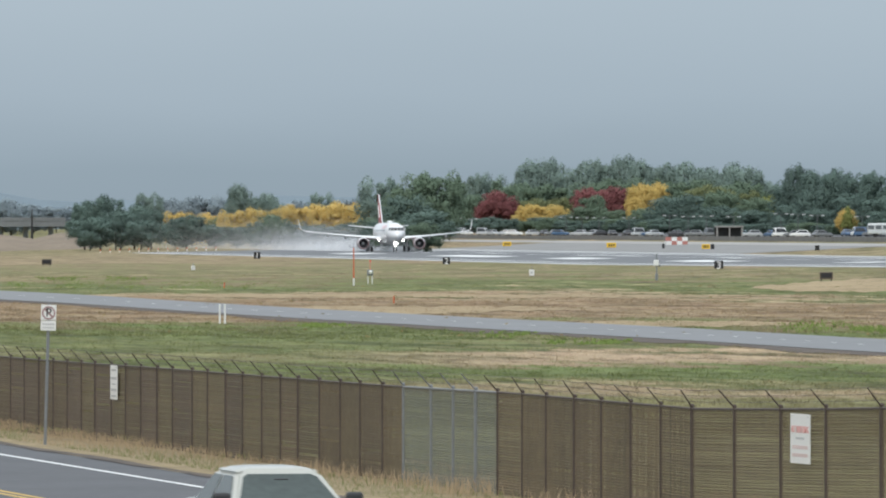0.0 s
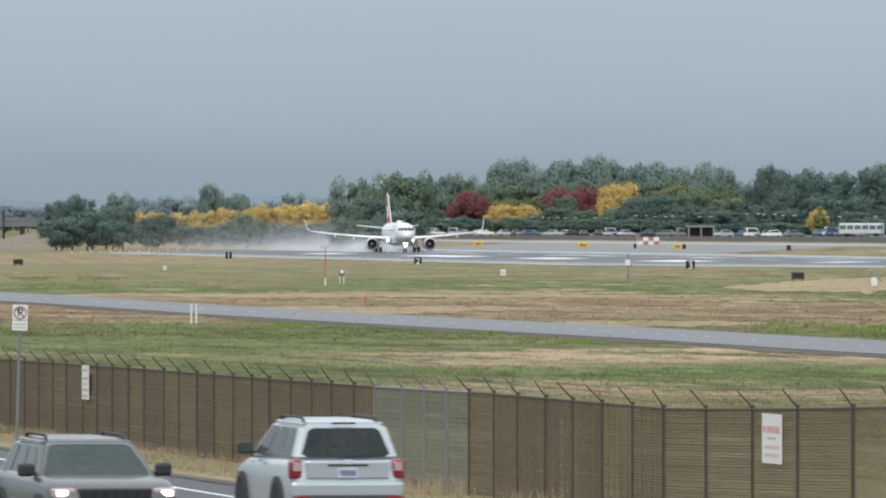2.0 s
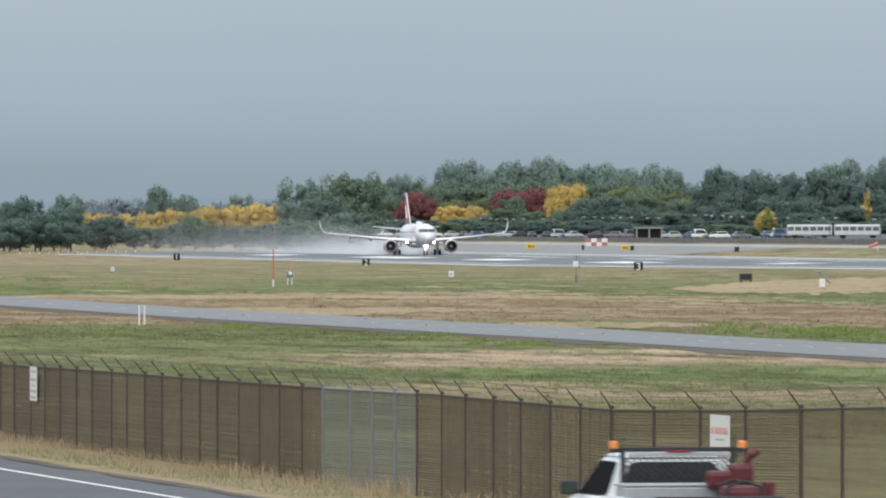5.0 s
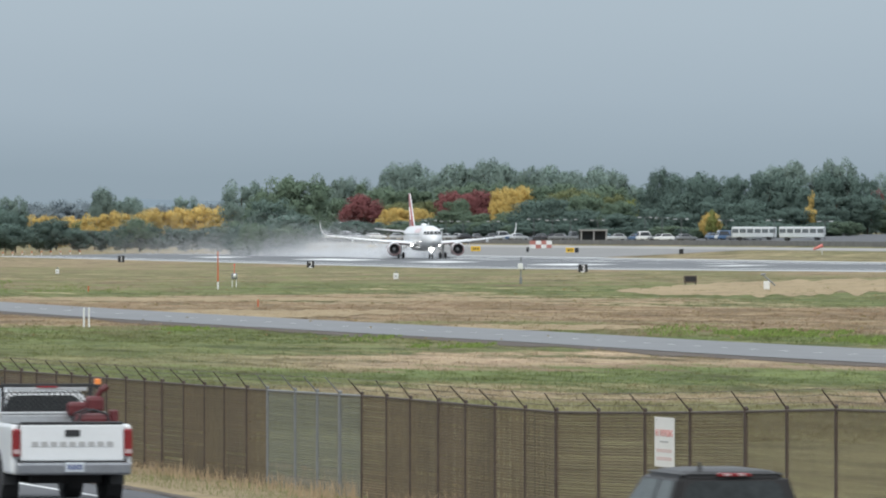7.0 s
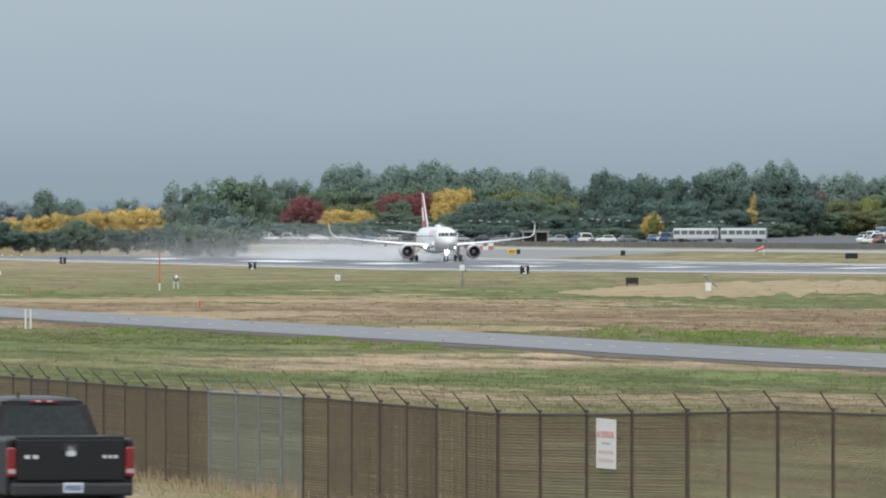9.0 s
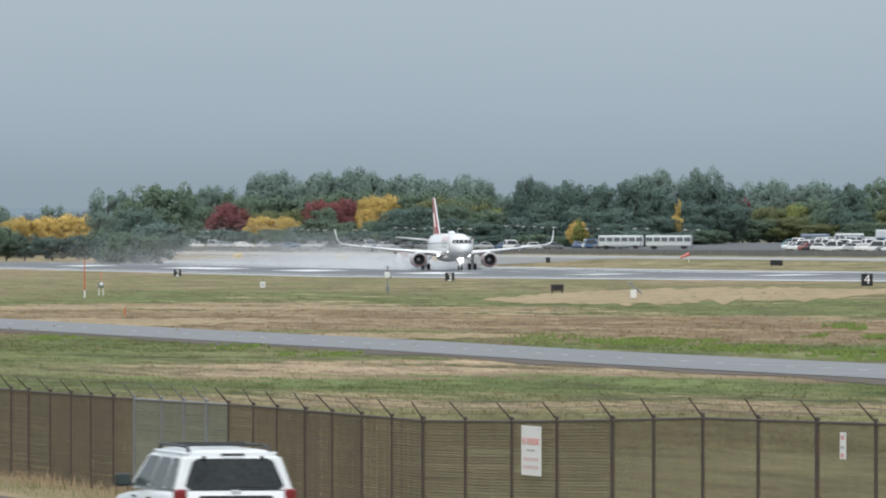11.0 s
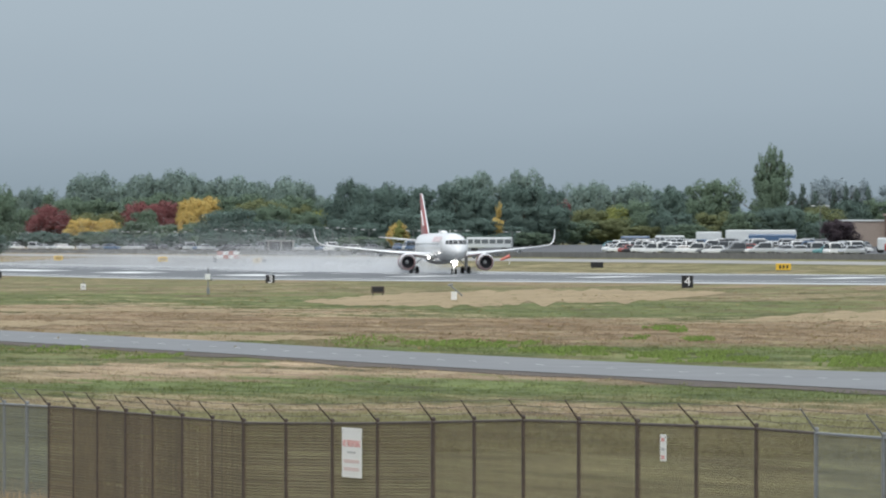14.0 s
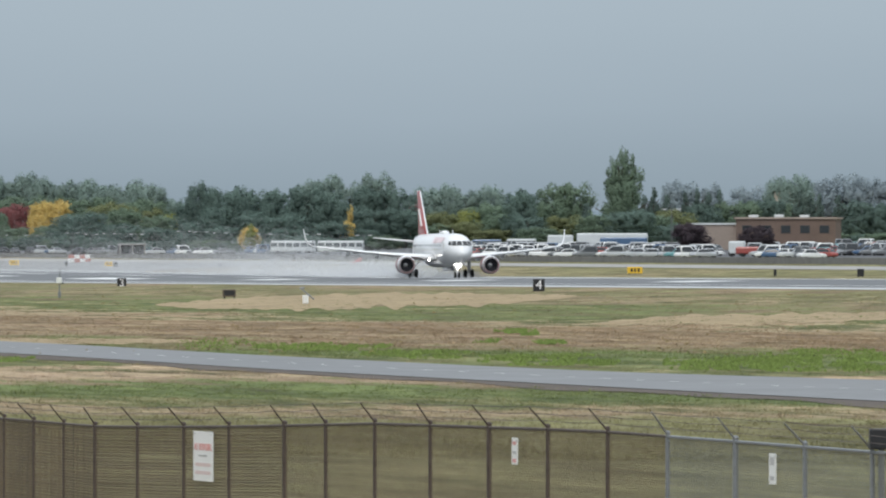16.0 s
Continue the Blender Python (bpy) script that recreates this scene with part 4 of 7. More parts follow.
TREES = [  # bearing, distance, top, width, shape, leaf
    (150, 2650, 356, 50, "round", "dark"), (178, 2630, 347, 60, "round", "dark"), (214, 2640, 350, 48, "cone", "dark"), (205, 2600, 372, 70, "round", "dark"), (238, 2620, 362, 55, "round", "dark"), (268, 2610, 370, 48, "round", "dark"), (160, 2590, 385, 70, "round", "dark"), (250, 2590, 390, 60, "round", "dark"),
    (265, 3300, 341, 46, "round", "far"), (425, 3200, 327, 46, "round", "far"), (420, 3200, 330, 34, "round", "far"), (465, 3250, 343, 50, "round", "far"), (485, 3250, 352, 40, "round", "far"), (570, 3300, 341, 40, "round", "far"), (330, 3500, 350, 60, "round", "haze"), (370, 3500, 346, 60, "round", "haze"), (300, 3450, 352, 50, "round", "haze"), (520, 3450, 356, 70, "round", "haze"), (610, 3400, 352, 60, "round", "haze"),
    (305, 2900, 374, 46, "round", "yellow"), (340, 2900, 378, 44, "round", "yellow"), (370, 2900, 377, 40, "round", "yellow"), (408, 2850, 372, 44, "round", "yellow"), (445, 2850, 369, 48, "round", "yellow"), (485, 2850, 372, 46, "round", "yellow"), (520, 2830, 363, 50, "round", "yellow"), (555, 2830, 362, 48, "round", "yellow"), (590, 2830, 358, 54, "round", "yellow"), (625, 2830, 360, 46, "round", "yellow"), (648, 2840, 370, 40, "round", "yellow"), (395, 2880, 385, 50, "round", "olive"), (530, 2860, 385, 60, "round", "olive"),
    (330, 2580, 381, 62, "round", "dark"), (310, 2600, 392, 50, "round", "dark"), (488, 2560, 380, 62, "round", "green"), (462, 2560, 392, 46, "round", "dark"), (520, 2560, 393, 50, "round", "dark"), (380, 2580, 398, 60, "round", "dark"), (420, 2580, 402, 50, "round", "dark"), (570, 2560, 398, 60, "round", "dark"), (615, 2560, 395, 50, "round", "dark"), (660, 2560, 385, 60, "round", "green"),
    (668, 2700, 313, 62, "round", "far"), (700, 2680, 330, 50, "round", "green"), (742, 2650, 308, 76, "round", "green"), (778, 2650, 303, 76, "round", "green"), (720, 2600, 345, 70, "round", "dark"), (815, 2680, 318, 50, "round", "green"), (850, 2700, 306, 46, "round", "far"), (790, 2560, 352, 80, "round", "dark"), (750, 2540, 372, 90, "round", "dark"), (830, 2560, 345, 60, "round", "green"), (880, 2600, 316, 60, "cone", "green"), (870, 2750, 310, 56, "round", "far"),
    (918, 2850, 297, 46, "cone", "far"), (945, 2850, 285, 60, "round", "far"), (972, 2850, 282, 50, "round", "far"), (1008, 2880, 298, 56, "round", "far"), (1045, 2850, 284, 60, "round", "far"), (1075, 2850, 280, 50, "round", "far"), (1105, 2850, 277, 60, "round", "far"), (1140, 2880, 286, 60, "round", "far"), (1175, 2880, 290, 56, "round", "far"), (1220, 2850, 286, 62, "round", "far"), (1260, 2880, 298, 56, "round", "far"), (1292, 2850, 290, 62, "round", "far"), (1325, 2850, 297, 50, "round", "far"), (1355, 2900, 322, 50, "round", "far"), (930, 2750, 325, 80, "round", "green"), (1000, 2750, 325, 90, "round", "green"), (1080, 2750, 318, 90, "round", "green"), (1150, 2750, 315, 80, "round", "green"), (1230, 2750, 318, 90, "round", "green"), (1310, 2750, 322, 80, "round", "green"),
    (886, 2400, 339, 66, "round", "red"), (880, 2400, 352, 60, "round", "red"), (1042, 2450, 333, 52, "round", "red"), (1083, 2450, 331, 56, "round", "red"), (1052, 2380, 345, 48, "round", "green"),
    (935, 2420, 362, 42, "round", "yellow"), (965, 2420, 362, 46, "round", "yellow"), (990, 2420, 364, 36, "round", "yellow"), (925, 2420, 378, 36, "round", "yellow"), (950, 2480, 352, 60, "round", "olive"), (1000, 2480, 350, 50, "round", "olive"),
    (962, 2370, 385, 66, "round", "dark"), (1010, 2360, 380, 60, "round", "dark"), (1045, 2360, 366, 60, "round", "green"), (1090, 2360, 372, 54, "round", "green"), (905, 2380, 390, 46, "round", "dark"), (860, 2380, 388, 50, "round", "dark"), (820, 2390, 385, 60, "round", "dark"),
    (1140, 2400, 326, 56, "round", "yellow"), (1160, 2400, 324, 50, "round", "yellow"), (1130, 2390, 345, 40, "round", "yellow"), (1190, 2380, 325, 66, "cone", "green"), (1185, 2350, 350, 70, "round", "dark"), (1225, 2350, 345, 70, "round", "dark"), (1245, 2400, 328, 70, "round", "olive"), (1280, 2380, 338, 60, "round", "green"), (1310, 2420, 336, 66, "round", "olive"), (1335, 2380, 350, 56, "round", "green"), (1270, 2340, 365, 70, "round", "dark"), (1340, 2340, 372, 60, "round", "dark"), (1365, 2420, 346, 42, "round", "lime"), (1140, 2340, 370, 50, "round", "green"),
    (1415, 2330, 293, 50, "round", "dark"), (1440, 2330, 303, 50, "round", "dark"), (1480, 2330, 300, 56, "round", "dark"), (1405, 2330, 320, 70, "round", "dark"), (1460, 2320, 335, 80, "round", "dark"), (1525, 2330, 306, 60, "round", "dark"), (1560, 2330, 302, 60, "round", "dark"), (1515, 2310, 345, 80, "round", "dark"), (1400, 2290, 362, 60, "round", "dark"), (1450, 2290, 370, 60, "round", "dark"), (1430, 2350, 342, 36, "round", "olive"), (1500, 2250, 364, 34, "cone", "lime"), (1497, 2250, 370, 32, "round", "yellow"),
    (1560, 2300, 348, 70, "round", "dark"), (1600, 2330, 296, 60, "round", "dark"), (1575, 2280, 375, 70, "round", "dark"), (1640, 2700, 278, 64, "round", "far"), (1612, 2700, 290, 56, "round", "far"), (1690, 2650, 290, 50, "round", "far"), (1636, 2330, 310, 66, "round", "dark"), (1660, 2330, 325, 60, "round", "dark"), (1726, 2600, 274, 56, "round", "far"), (1708, 2330, 300, 50, "round", "dark"), (1735, 2330, 300, 60, "cone", "conifer"), (1760, 2330, 302, 60, "round", "dark"), (1720, 2310, 335, 80, "round", "dark"), (1775, 2310, 340, 60, "round", "dark"), (1676, 2300, 331, 16, "tall", "yellow"), (1672, 2290, 360, 24, "round", "yellow"), (1640, 2290, 362, 70, "round", "dark"), (1700, 2290, 375, 60, "round", "dark"),
    (1790, 2380, 328, 26, "round", "red"), (1815, 2700, 300, 60, "round", "far"), (1850, 2700, 297, 50, "round", "far"), (1880, 2650, 305, 60, "round", "far"), (1925, 2650, 299, 60, "round", "far"), (1840, 2350, 345, 66, "round", "olive"), (1880, 2350, 340, 60, "round", "lime"), (1870, 2320, 362, 70, "round", "olive"), (1820, 2320, 365, 66, "round", "green"), (1920, 2350, 330, 66, "round", "green"), (1975, 2300, 300, 50, "cone", "conifer"), (1978, 2300, 306, 56, "round", "dark"), (1945, 2310, 345, 56, "round", "green"), (1990, 2290, 350, 56, "round", "dark"), (2040, 2500, 293, 62, "round", "green"), (2075, 2500, 292, 60, "round", "green"), (2020, 2400, 325, 60, "round", "green"), (2060, 2330, 350, 66, "round", "olive"), (2095, 2350, 325, 40, "cone", "conifer"), (2115, 2320, 350, 66, "round", "green"), (1930, 2290, 375, 70, "round", "olive"), (2010, 2280, 372, 66, "round", "green"),
    (2152, 2420, 229, 46, "tall", "green"), (2166, 2420, 236, 46, "tall", "green"), (2150, 2420, 262, 66, "tall", "green"), (2174, 2420, 265, 60, "tall", "green"), (2160, 2410, 290, 60, "round", "green"), (2150, 2320, 345, 66, "round", "dark"), (2190, 2320, 340, 56, "round", "dark"),
    (2213, 2450, 298, 40, "cone", "conifer"), (2196, 2450, 312, 40, "cone", "conifer"), (2235, 2450, 312, 44, "cone", "conifer"), (2290, 2450, 300, 36, "cone", "conifer"), (2270, 2450, 306, 36, "cone", "conifer"), (2310, 2450, 308, 40, "cone", "conifer"), (2330, 2450, 303, 36, "cone", "conifer"), (2250, 2400, 340, 66, "round", "olive"), (2300, 2420, 330, 60, "round", "dark"), (2350, 2450, 325, 60, "round", "green"), (2215, 2360, 350, 66, "round", "green"),
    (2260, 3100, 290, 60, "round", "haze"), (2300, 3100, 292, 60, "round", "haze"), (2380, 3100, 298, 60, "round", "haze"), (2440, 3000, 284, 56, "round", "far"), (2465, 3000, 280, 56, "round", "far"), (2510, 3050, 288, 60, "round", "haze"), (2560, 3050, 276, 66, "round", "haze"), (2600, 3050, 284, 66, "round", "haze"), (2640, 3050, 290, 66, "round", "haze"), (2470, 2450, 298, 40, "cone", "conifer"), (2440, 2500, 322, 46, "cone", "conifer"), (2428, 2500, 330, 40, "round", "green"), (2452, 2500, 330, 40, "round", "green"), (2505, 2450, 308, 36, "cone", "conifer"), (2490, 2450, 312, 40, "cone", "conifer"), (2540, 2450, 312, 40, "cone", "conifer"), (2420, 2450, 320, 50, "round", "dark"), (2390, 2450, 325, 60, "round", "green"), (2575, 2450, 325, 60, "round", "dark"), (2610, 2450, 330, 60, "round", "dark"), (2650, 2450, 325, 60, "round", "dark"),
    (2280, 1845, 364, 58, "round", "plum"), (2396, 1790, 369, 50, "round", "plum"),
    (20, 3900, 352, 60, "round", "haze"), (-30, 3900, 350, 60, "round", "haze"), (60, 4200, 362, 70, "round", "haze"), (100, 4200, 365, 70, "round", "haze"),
]
for row in TREES:
    tree(*row)
# ragged undergrowth that fills the foot of the wood
for i in range(64):
    b = 660 + i * 31 + tree_rng.uniform(-9, 9)
    if b < 2250 or b > 2540:
        tree(b, tree_rng.uniform(2250, 2290) if b < 1750 else tree_rng.uniform(2330, 2400), tree_rng.uniform(384, 398) if b < 1800 else tree_rng.uniform(366, 388), tree_rng.uniform(46, 66), "round", tree_rng.choice(("dark", "dark", "green")), 0.0)


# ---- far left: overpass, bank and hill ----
# Mist over the hills is put into their blue-grey base colour.
HILL = mat("mist_coloured_far_hill", (0.165, 0.215, 0.25), 1.0, vary=0.08, scale=0.004)
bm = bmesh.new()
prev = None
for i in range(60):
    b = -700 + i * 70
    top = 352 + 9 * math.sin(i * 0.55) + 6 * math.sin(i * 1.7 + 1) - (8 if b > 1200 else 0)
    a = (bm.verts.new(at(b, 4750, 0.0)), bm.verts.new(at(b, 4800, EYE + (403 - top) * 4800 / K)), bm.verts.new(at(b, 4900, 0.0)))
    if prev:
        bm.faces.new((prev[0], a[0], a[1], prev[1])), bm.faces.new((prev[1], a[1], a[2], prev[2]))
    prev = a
tagged(mesh_ob("backdrop", bm, HILL, True), "wooded hills on the horizon with mist in their colour", "hill", kind="structure")

BANK = mat("dry_earth_bank", (0.20, 0.155, 0.11), 0.95, vary=0.3, scale=0.05, bump=0.4)
p0, p1 = at(-160, 3050), at(118, 3050)
GREYCON = mat("stained_grey_concrete", (0.17, 0.18, 0.185), 0.8, vary=0.2, scale=0.1)
overpass = thing("overpass", pose(0, 0, 0), "low grey concrete road overpass with parapet", "bridge")
zt = EYE + (403 - 390) * 3050 / K
for nm, zz, th, w_ in (("deck", zt - 1.0, 1.6, 12), ("parapet", zt + 0.3, 0.9, 0.4)):
    bm = bmesh.new()
    box(bm, (p0.x + p1.x) / 2, p0.y + (0 if nm == "deck" else -6), zz, (p1 - p0).length, w_, th)
    part(nm, bm, GREYCON, overpass)
for k in range(6):
    bm = bmesh.new()
    q_ = p0.lerp(p1, 0.1 + 0.16 * k)
    box(bm, q_.x, q_.y, zt / 2 - 0.5, 1.2, 8, zt + 1)
    part("pier", bm, GREYCON, overpass)
bm = bmesh.new()
rings = []
for b, top in ((-250, 414), (-60, 411), (20, 418), (60, 424), (100, 414), (128, 411), (150, 426), (175, 437)):
    zc = EYE + (403 - top) * 2800 / K
    rings.append([at(b, 2690, -1.6), at(b, 2800, zc), at(b, 2950, zc), at(b, 2990, -1.6)])
loft(bm, rings, caps=False, closed=False)
tagged(mesh_ob("bank", bm, BANK, True), "bare tan earth bank below the overpass", "bank", kind="structure")
p = at(57, 3000)
t = thing("lattice_mast", pose(p.x, p.y, p.z), "thin dark mast above the overpass", "mast")
bm = bmesh.new()
tube(bm, (0, 0, 0), (0, 0, 10.2), 0.45, 0.15), box(bm, 0, 0, 8, 1.2, 0.4, 0.3)
part("pole", bm, BLACK, t)

# ---- lots beyond the runway ----
CAR_COLS = [mat("far_car_paint_" + n, c, 0.35, coat=0.3, vary=0.05, scale=0.5) for n, c in (("white", (0.75, 0.76, 0.76)), ("silver", (0.45, 0.47, 0.49)), ("grey", (0.17, 0.18, 0.19)), ("black", (0.03, 0.03, 0.035)), ("blue", (0.06, 0.12, 0.22)), ("red", (0.32, 0.07, 0.06)), ("teal", (0.15, 0.33, 0.36)))]
GLASS_D = mat("dark_car_glass", (0.03, 0.035, 0.04), 0.08, spec=0.6)
TYRE = mat("black_rubber", (0.02, 0.02, 0.021), 0.8, vary=0.2, scale=5)
RIM = mat("alloy_rim", (0.42, 0.43, 0.45), 0.35, 0.8)
TRIM = mat("black_plastic_trim", (0.028, 0.029, 0.031), 0.55, vary=0.15, scale=4)
BUS_GLASS = mat("grey_bus_glass", (0.13, 0.145, 0.155), 0.15, spec=0.6)
ROOF_W = mat("white_sheet_roof", (0.58, 0.61, 0.62), 0.5, vary=0.1, scale=0.3)


def ring_rect(hw, zb, zt, y, r=0.08, n=3):
    """A rounded rectangle standing across the length, as points."""
    pts = []
    for cx, cz, a0 in ((hw - r, zt - r, 0), (-hw + r, zt - r, 90), (-hw + r, zb + r, 180), (hw - r, zb + r, 270)):
        for k in range(n):
            a = radians(a0 + 90 * k / (n - 1))
            pts.append((cx + r * math.cos(a), y, cz + r * math.sin(a)))
    return pts


def cabin_corners(c):
    """Eight corners of a cabin: c = (rear y low, front y low, half width low, z low, rear y high, front y high, half width high, z high)."""
    y0, y1, w0, z0, y2, y3, w1, z1 = c
    return {"lo": [Vector((-w0, y0, z0)), Vector((w0, y0, z0)), Vector((w0, y1, z0)), Vector((-w0, y1, z0))],
            "hi": [Vector((-w1, y2, z1)), Vector((w1, y2, z1)), Vector((w1, y3, z1)), Vector((-w1, y3, z1))]}


def pane(bm, a, b, c, d, u0, u1, v0, v1, off):
    """A slightly proud pane on the face a b c d (a, b below; d, c above)."""
    nrm = (b - a).cross(d - a).normalized()
    f = lambda u, v: (a.lerp(b, u)).lerp(d.lerp(c, u), v)
    k = 0.06
    out = [f(u, v) for u, v in ((u0 + k * (u1 - u0), v0), (u1 - k * (u1 - u0), v0), (u1, v0 + k * 2 * (v1 - v0)), (u1 - k * 0.6 * (u1 - u0), v1 - k * 1.5 * (v1 - v0)), (u1 - k * 1.6 * (u1 - u0), v1), (u0 + k * 1.6 * (u1 - u0), v1), (u0 + k * 0.6 * (u1 - u0), v1 - k * 1.5 * (v1 - v0)), (u0, v0 + k * 2 * (v1 - v0)))]
    vo = [bm.verts.new(p + nrm * off) for p in out]
    vi = [bm.verts.new(p - nrm * 0.02) for p in out]
    bm.faces.new(vo)
    for i in range(8):
        bm.faces.new((vi[i], vi[(i + 1) % 8], vo[(i + 1) % 8], vo[i]))
    bmesh.ops.recalc_face_normals(bm, faces=bm.faces)


def wheel_parts(owner, x, y, r, wd):
    s = 1 if x > 0 else -1
    w = mesh_empty("wheel", owner, pose(x, y, r))
    bm = bmesh.new()
    bmesh.ops.create_cone(bm, cap_ends=True, segments=24, radius1=r, radius2=r, depth=wd, matrix=pose(0, 0, 0, 0, 90, 0))
    bmesh.ops.bevel(bm, geom=[e for e in bm.edges if abs(abs(e.verts[0].co.x) - wd / 2) < 1e-4 and abs(abs(e.verts[1].co.x) - wd / 2) < 1e-4], offset=0.03, segments=2, affect="EDGES")
    part("tyre", bm, TYRE, w)
    bm = bmesh.new()
    tube(bm, (s * (wd / 2 - 0.06), 0, 0), (s * (wd / 2 + 0.004), 0, 0), r * 0.66, seg=20)
    for k in range(5):
        a = k * 1.2566
        box(bm, s * (wd / 2 + 0.008), 0, r * 0.33, 0.02, 0.06, r * 0.55, m=Matrix.Rotation(a, 4, "X"))
    part("rim", bm, RIM, w)
    return w


def mesh_empty(name, parent, m):
    ob = new(name)
    ob.empty_display_size = 0.1
    ob.parent, ob.matrix_basis = parent, m
    return ob


def far_car(col, label, van=False):
    t = thing("parked_car", pose(0, 0, -60), label, "car", "cars parked beyond the runway")
    bm = bmesh.new()
    L, H = 4.5, (1.5 if not van else 2.0)
    loft(bm, [ring_rect(0.8, 0.35, 0.75, -L / 2, 0.1), ring_rect(0.88, 0.25, 0.95, -L / 2 + 0.3, 0.12), ring_rect(0.9, 0.22, 0.95, 0.4, 0.12), ring_rect(0.88, 0.25, 0.88, L / 2 - 0.5, 0.12), ring_rect(0.75, 0.35, 0.65, L / 2, 0.1)])
    part("body", bm, col, t, smooth=True)
    c = cabin_corners((-L / 2 + 0.25, 1.0, 0.82, 0.9, -L / 2 + (0.9 if not van else 0.35), 0.25, 0.62, H))
    bm = bmesh.new()
    loft(bm, [c["lo"], c["hi"]])
    bmesh.ops.bevel(bm, geom=bm.edges[:], offset=0.06, segments=2, affect="EDGES")
    part("roof", bm, col, t, smooth=True)
    lo, hi = c["lo"], c["hi"]
    for i, nm in ((0, "rear_window"), (1, "side_window"), (2, "windscreen"), (3, "side_window")):
        bm = bmesh.new()
        pane(bm, lo[i], lo[(i + 1) % 4], hi[(i + 1) % 4], hi[i], 0.07, 0.93, 0.12, 0.86, 0.012)
        part(nm, bm, GLASS_D, t)
    for x in (-0.78, 0.78):
        for y in (-1.35, 1.35):
            bm = bmesh.new()
            tube(bm, (x - 0.1, 0, 0), (x + 0.1, 0, 0), 0.32, seg=12)
            part("wheel", bm, TYRE, t, m=pose(0, y, 0.32))
    return t


car_rng = random.Random(21)
NAMES_C = ("white", "silver", "grey", "black", "blue", "red", "teal")
far_cars = []
for i, n in enumerate(NAMES_C):
    for van in (False, True):
        if van and n in ("red", "teal", "black"):
            continue
        far_cars.append((far_car(CAR_COLS[i], f"parked {n} {'van' if van else 'car'} in the lot", van), n))
used = set()
spots = [(1880 + i * 14 + car_rng.uniform(-5, 5), w + car_rng.uniform(-1.5, 1.5)) for w in (345, 351.5, 358.5, 364) for i in range(46) if car_rng.random() < 0.82 and not (2325 < 1880 + i * 14 < 2395)]
spots += [(790 + i * 17 + car_rng.uniform(-6, 6), 346) for i in range(40) if i % 5 != 3] + [(1500 + i * 15, 352) for i in range(6)] + [(2545 + i * 12 + car_rng.uniform(-3, 3), w) for w in (358, 370, 384) for i in range(8)]
weights = [(k, n) for k, n in far_cars for _ in range({"white": 5, "silver": 5, "grey": 2, "black": 2, "blue": 1, "red": 1, "teal": 1}[n])]
for b, w in spots:
    src_, n = car_rng.choice(weights)
    p = on_line(b, w)
    m = pose(p.x, p.y, p.z + 0.02, 0, 0, car_rng.choice((70, 80, 250, 100, 20, 40, 200, 300)) + car_rng.uniform(-12, 12))
    if src_ not in used:
        src_.matrix_basis = m
        used.add(src_)
    else:
        copy_thing(src_, m)
for k, n in far_cars:
    if k not in used:
        p = on_line(2560 + 10 * len(used), 380)
        k.matrix_basis = pose(p.x, p.y, p.z + 0.02, 0, 0, 80)
        used.add(k)
lot = tagged(ribbon("car_park", 900, 2700, [338, 352, 366, 380, 394], ASPHALT, 0.05, 40), "grey asphalt car park beyond the taxiway", "car park", kind="structure")
# low perimeter hedge and wire barrier in front of the lot
HEDGE = mat("dark_barrier", (0.15, 0.147, 0.14), 0.9, vary=0.3, scale=0.3, bump=0.3)
bm = bmesh.new()
pts = [rw(900 + 60 * i, 334) for i in range(34)]
for a, b in zip(pts, pts[1:]):
    m = (a + b) / 2
    box(bm, 0, 0, 0.45, (b - a).length, 0.5, 0.9 + 0.2 * car_rng.random(), m=Matrix.Translation(m) @ (b - a).to_track_quat("X", "Z").to_matrix().to_4x4())
tagged(mesh_ob("barrier", bm, HEDGE), "low dark barrier along the far car park", "barrier", kind="structure")


def long_box(name, b, d_w, ln, h, z0, col, label, cat, yaw=80, wheels=True, win=None):
    p = on_line(b, d_w)
    t = thing(name, pose(p.x, p.y, p.z, 0, 0, yaw), label, cat)
    bm = bmesh.new()
    box(bm, 0, 0, z0 + h / 2, 2.5, ln, h, 0.25)
    part("body", bm, col, t)
    if win:
        for sx in (-1.26, 1.26):
            for k in range(6):
                bm = bmesh.new()
                box(bm, sx, -ln / 2 + ln * (k + 0.5) / 6, z0 + h * 0.62, 0.03, ln / 6 * 0.82, h * 0.36, 0.008)
                part("window", bm, BUS_GLASS, t)
    for sx in (-1.05, 1.05):
        for y in (-ln * 0.33, ln * 0.33):
            bm = bmesh.new()
            tube(bm, (sx - 0.15, 0, 0), (sx + 0.15, 0, 0), 0.5, seg=14)
            part("wheel", bm, TYRE, t, m=pose(0, y, 0.5))
    return t


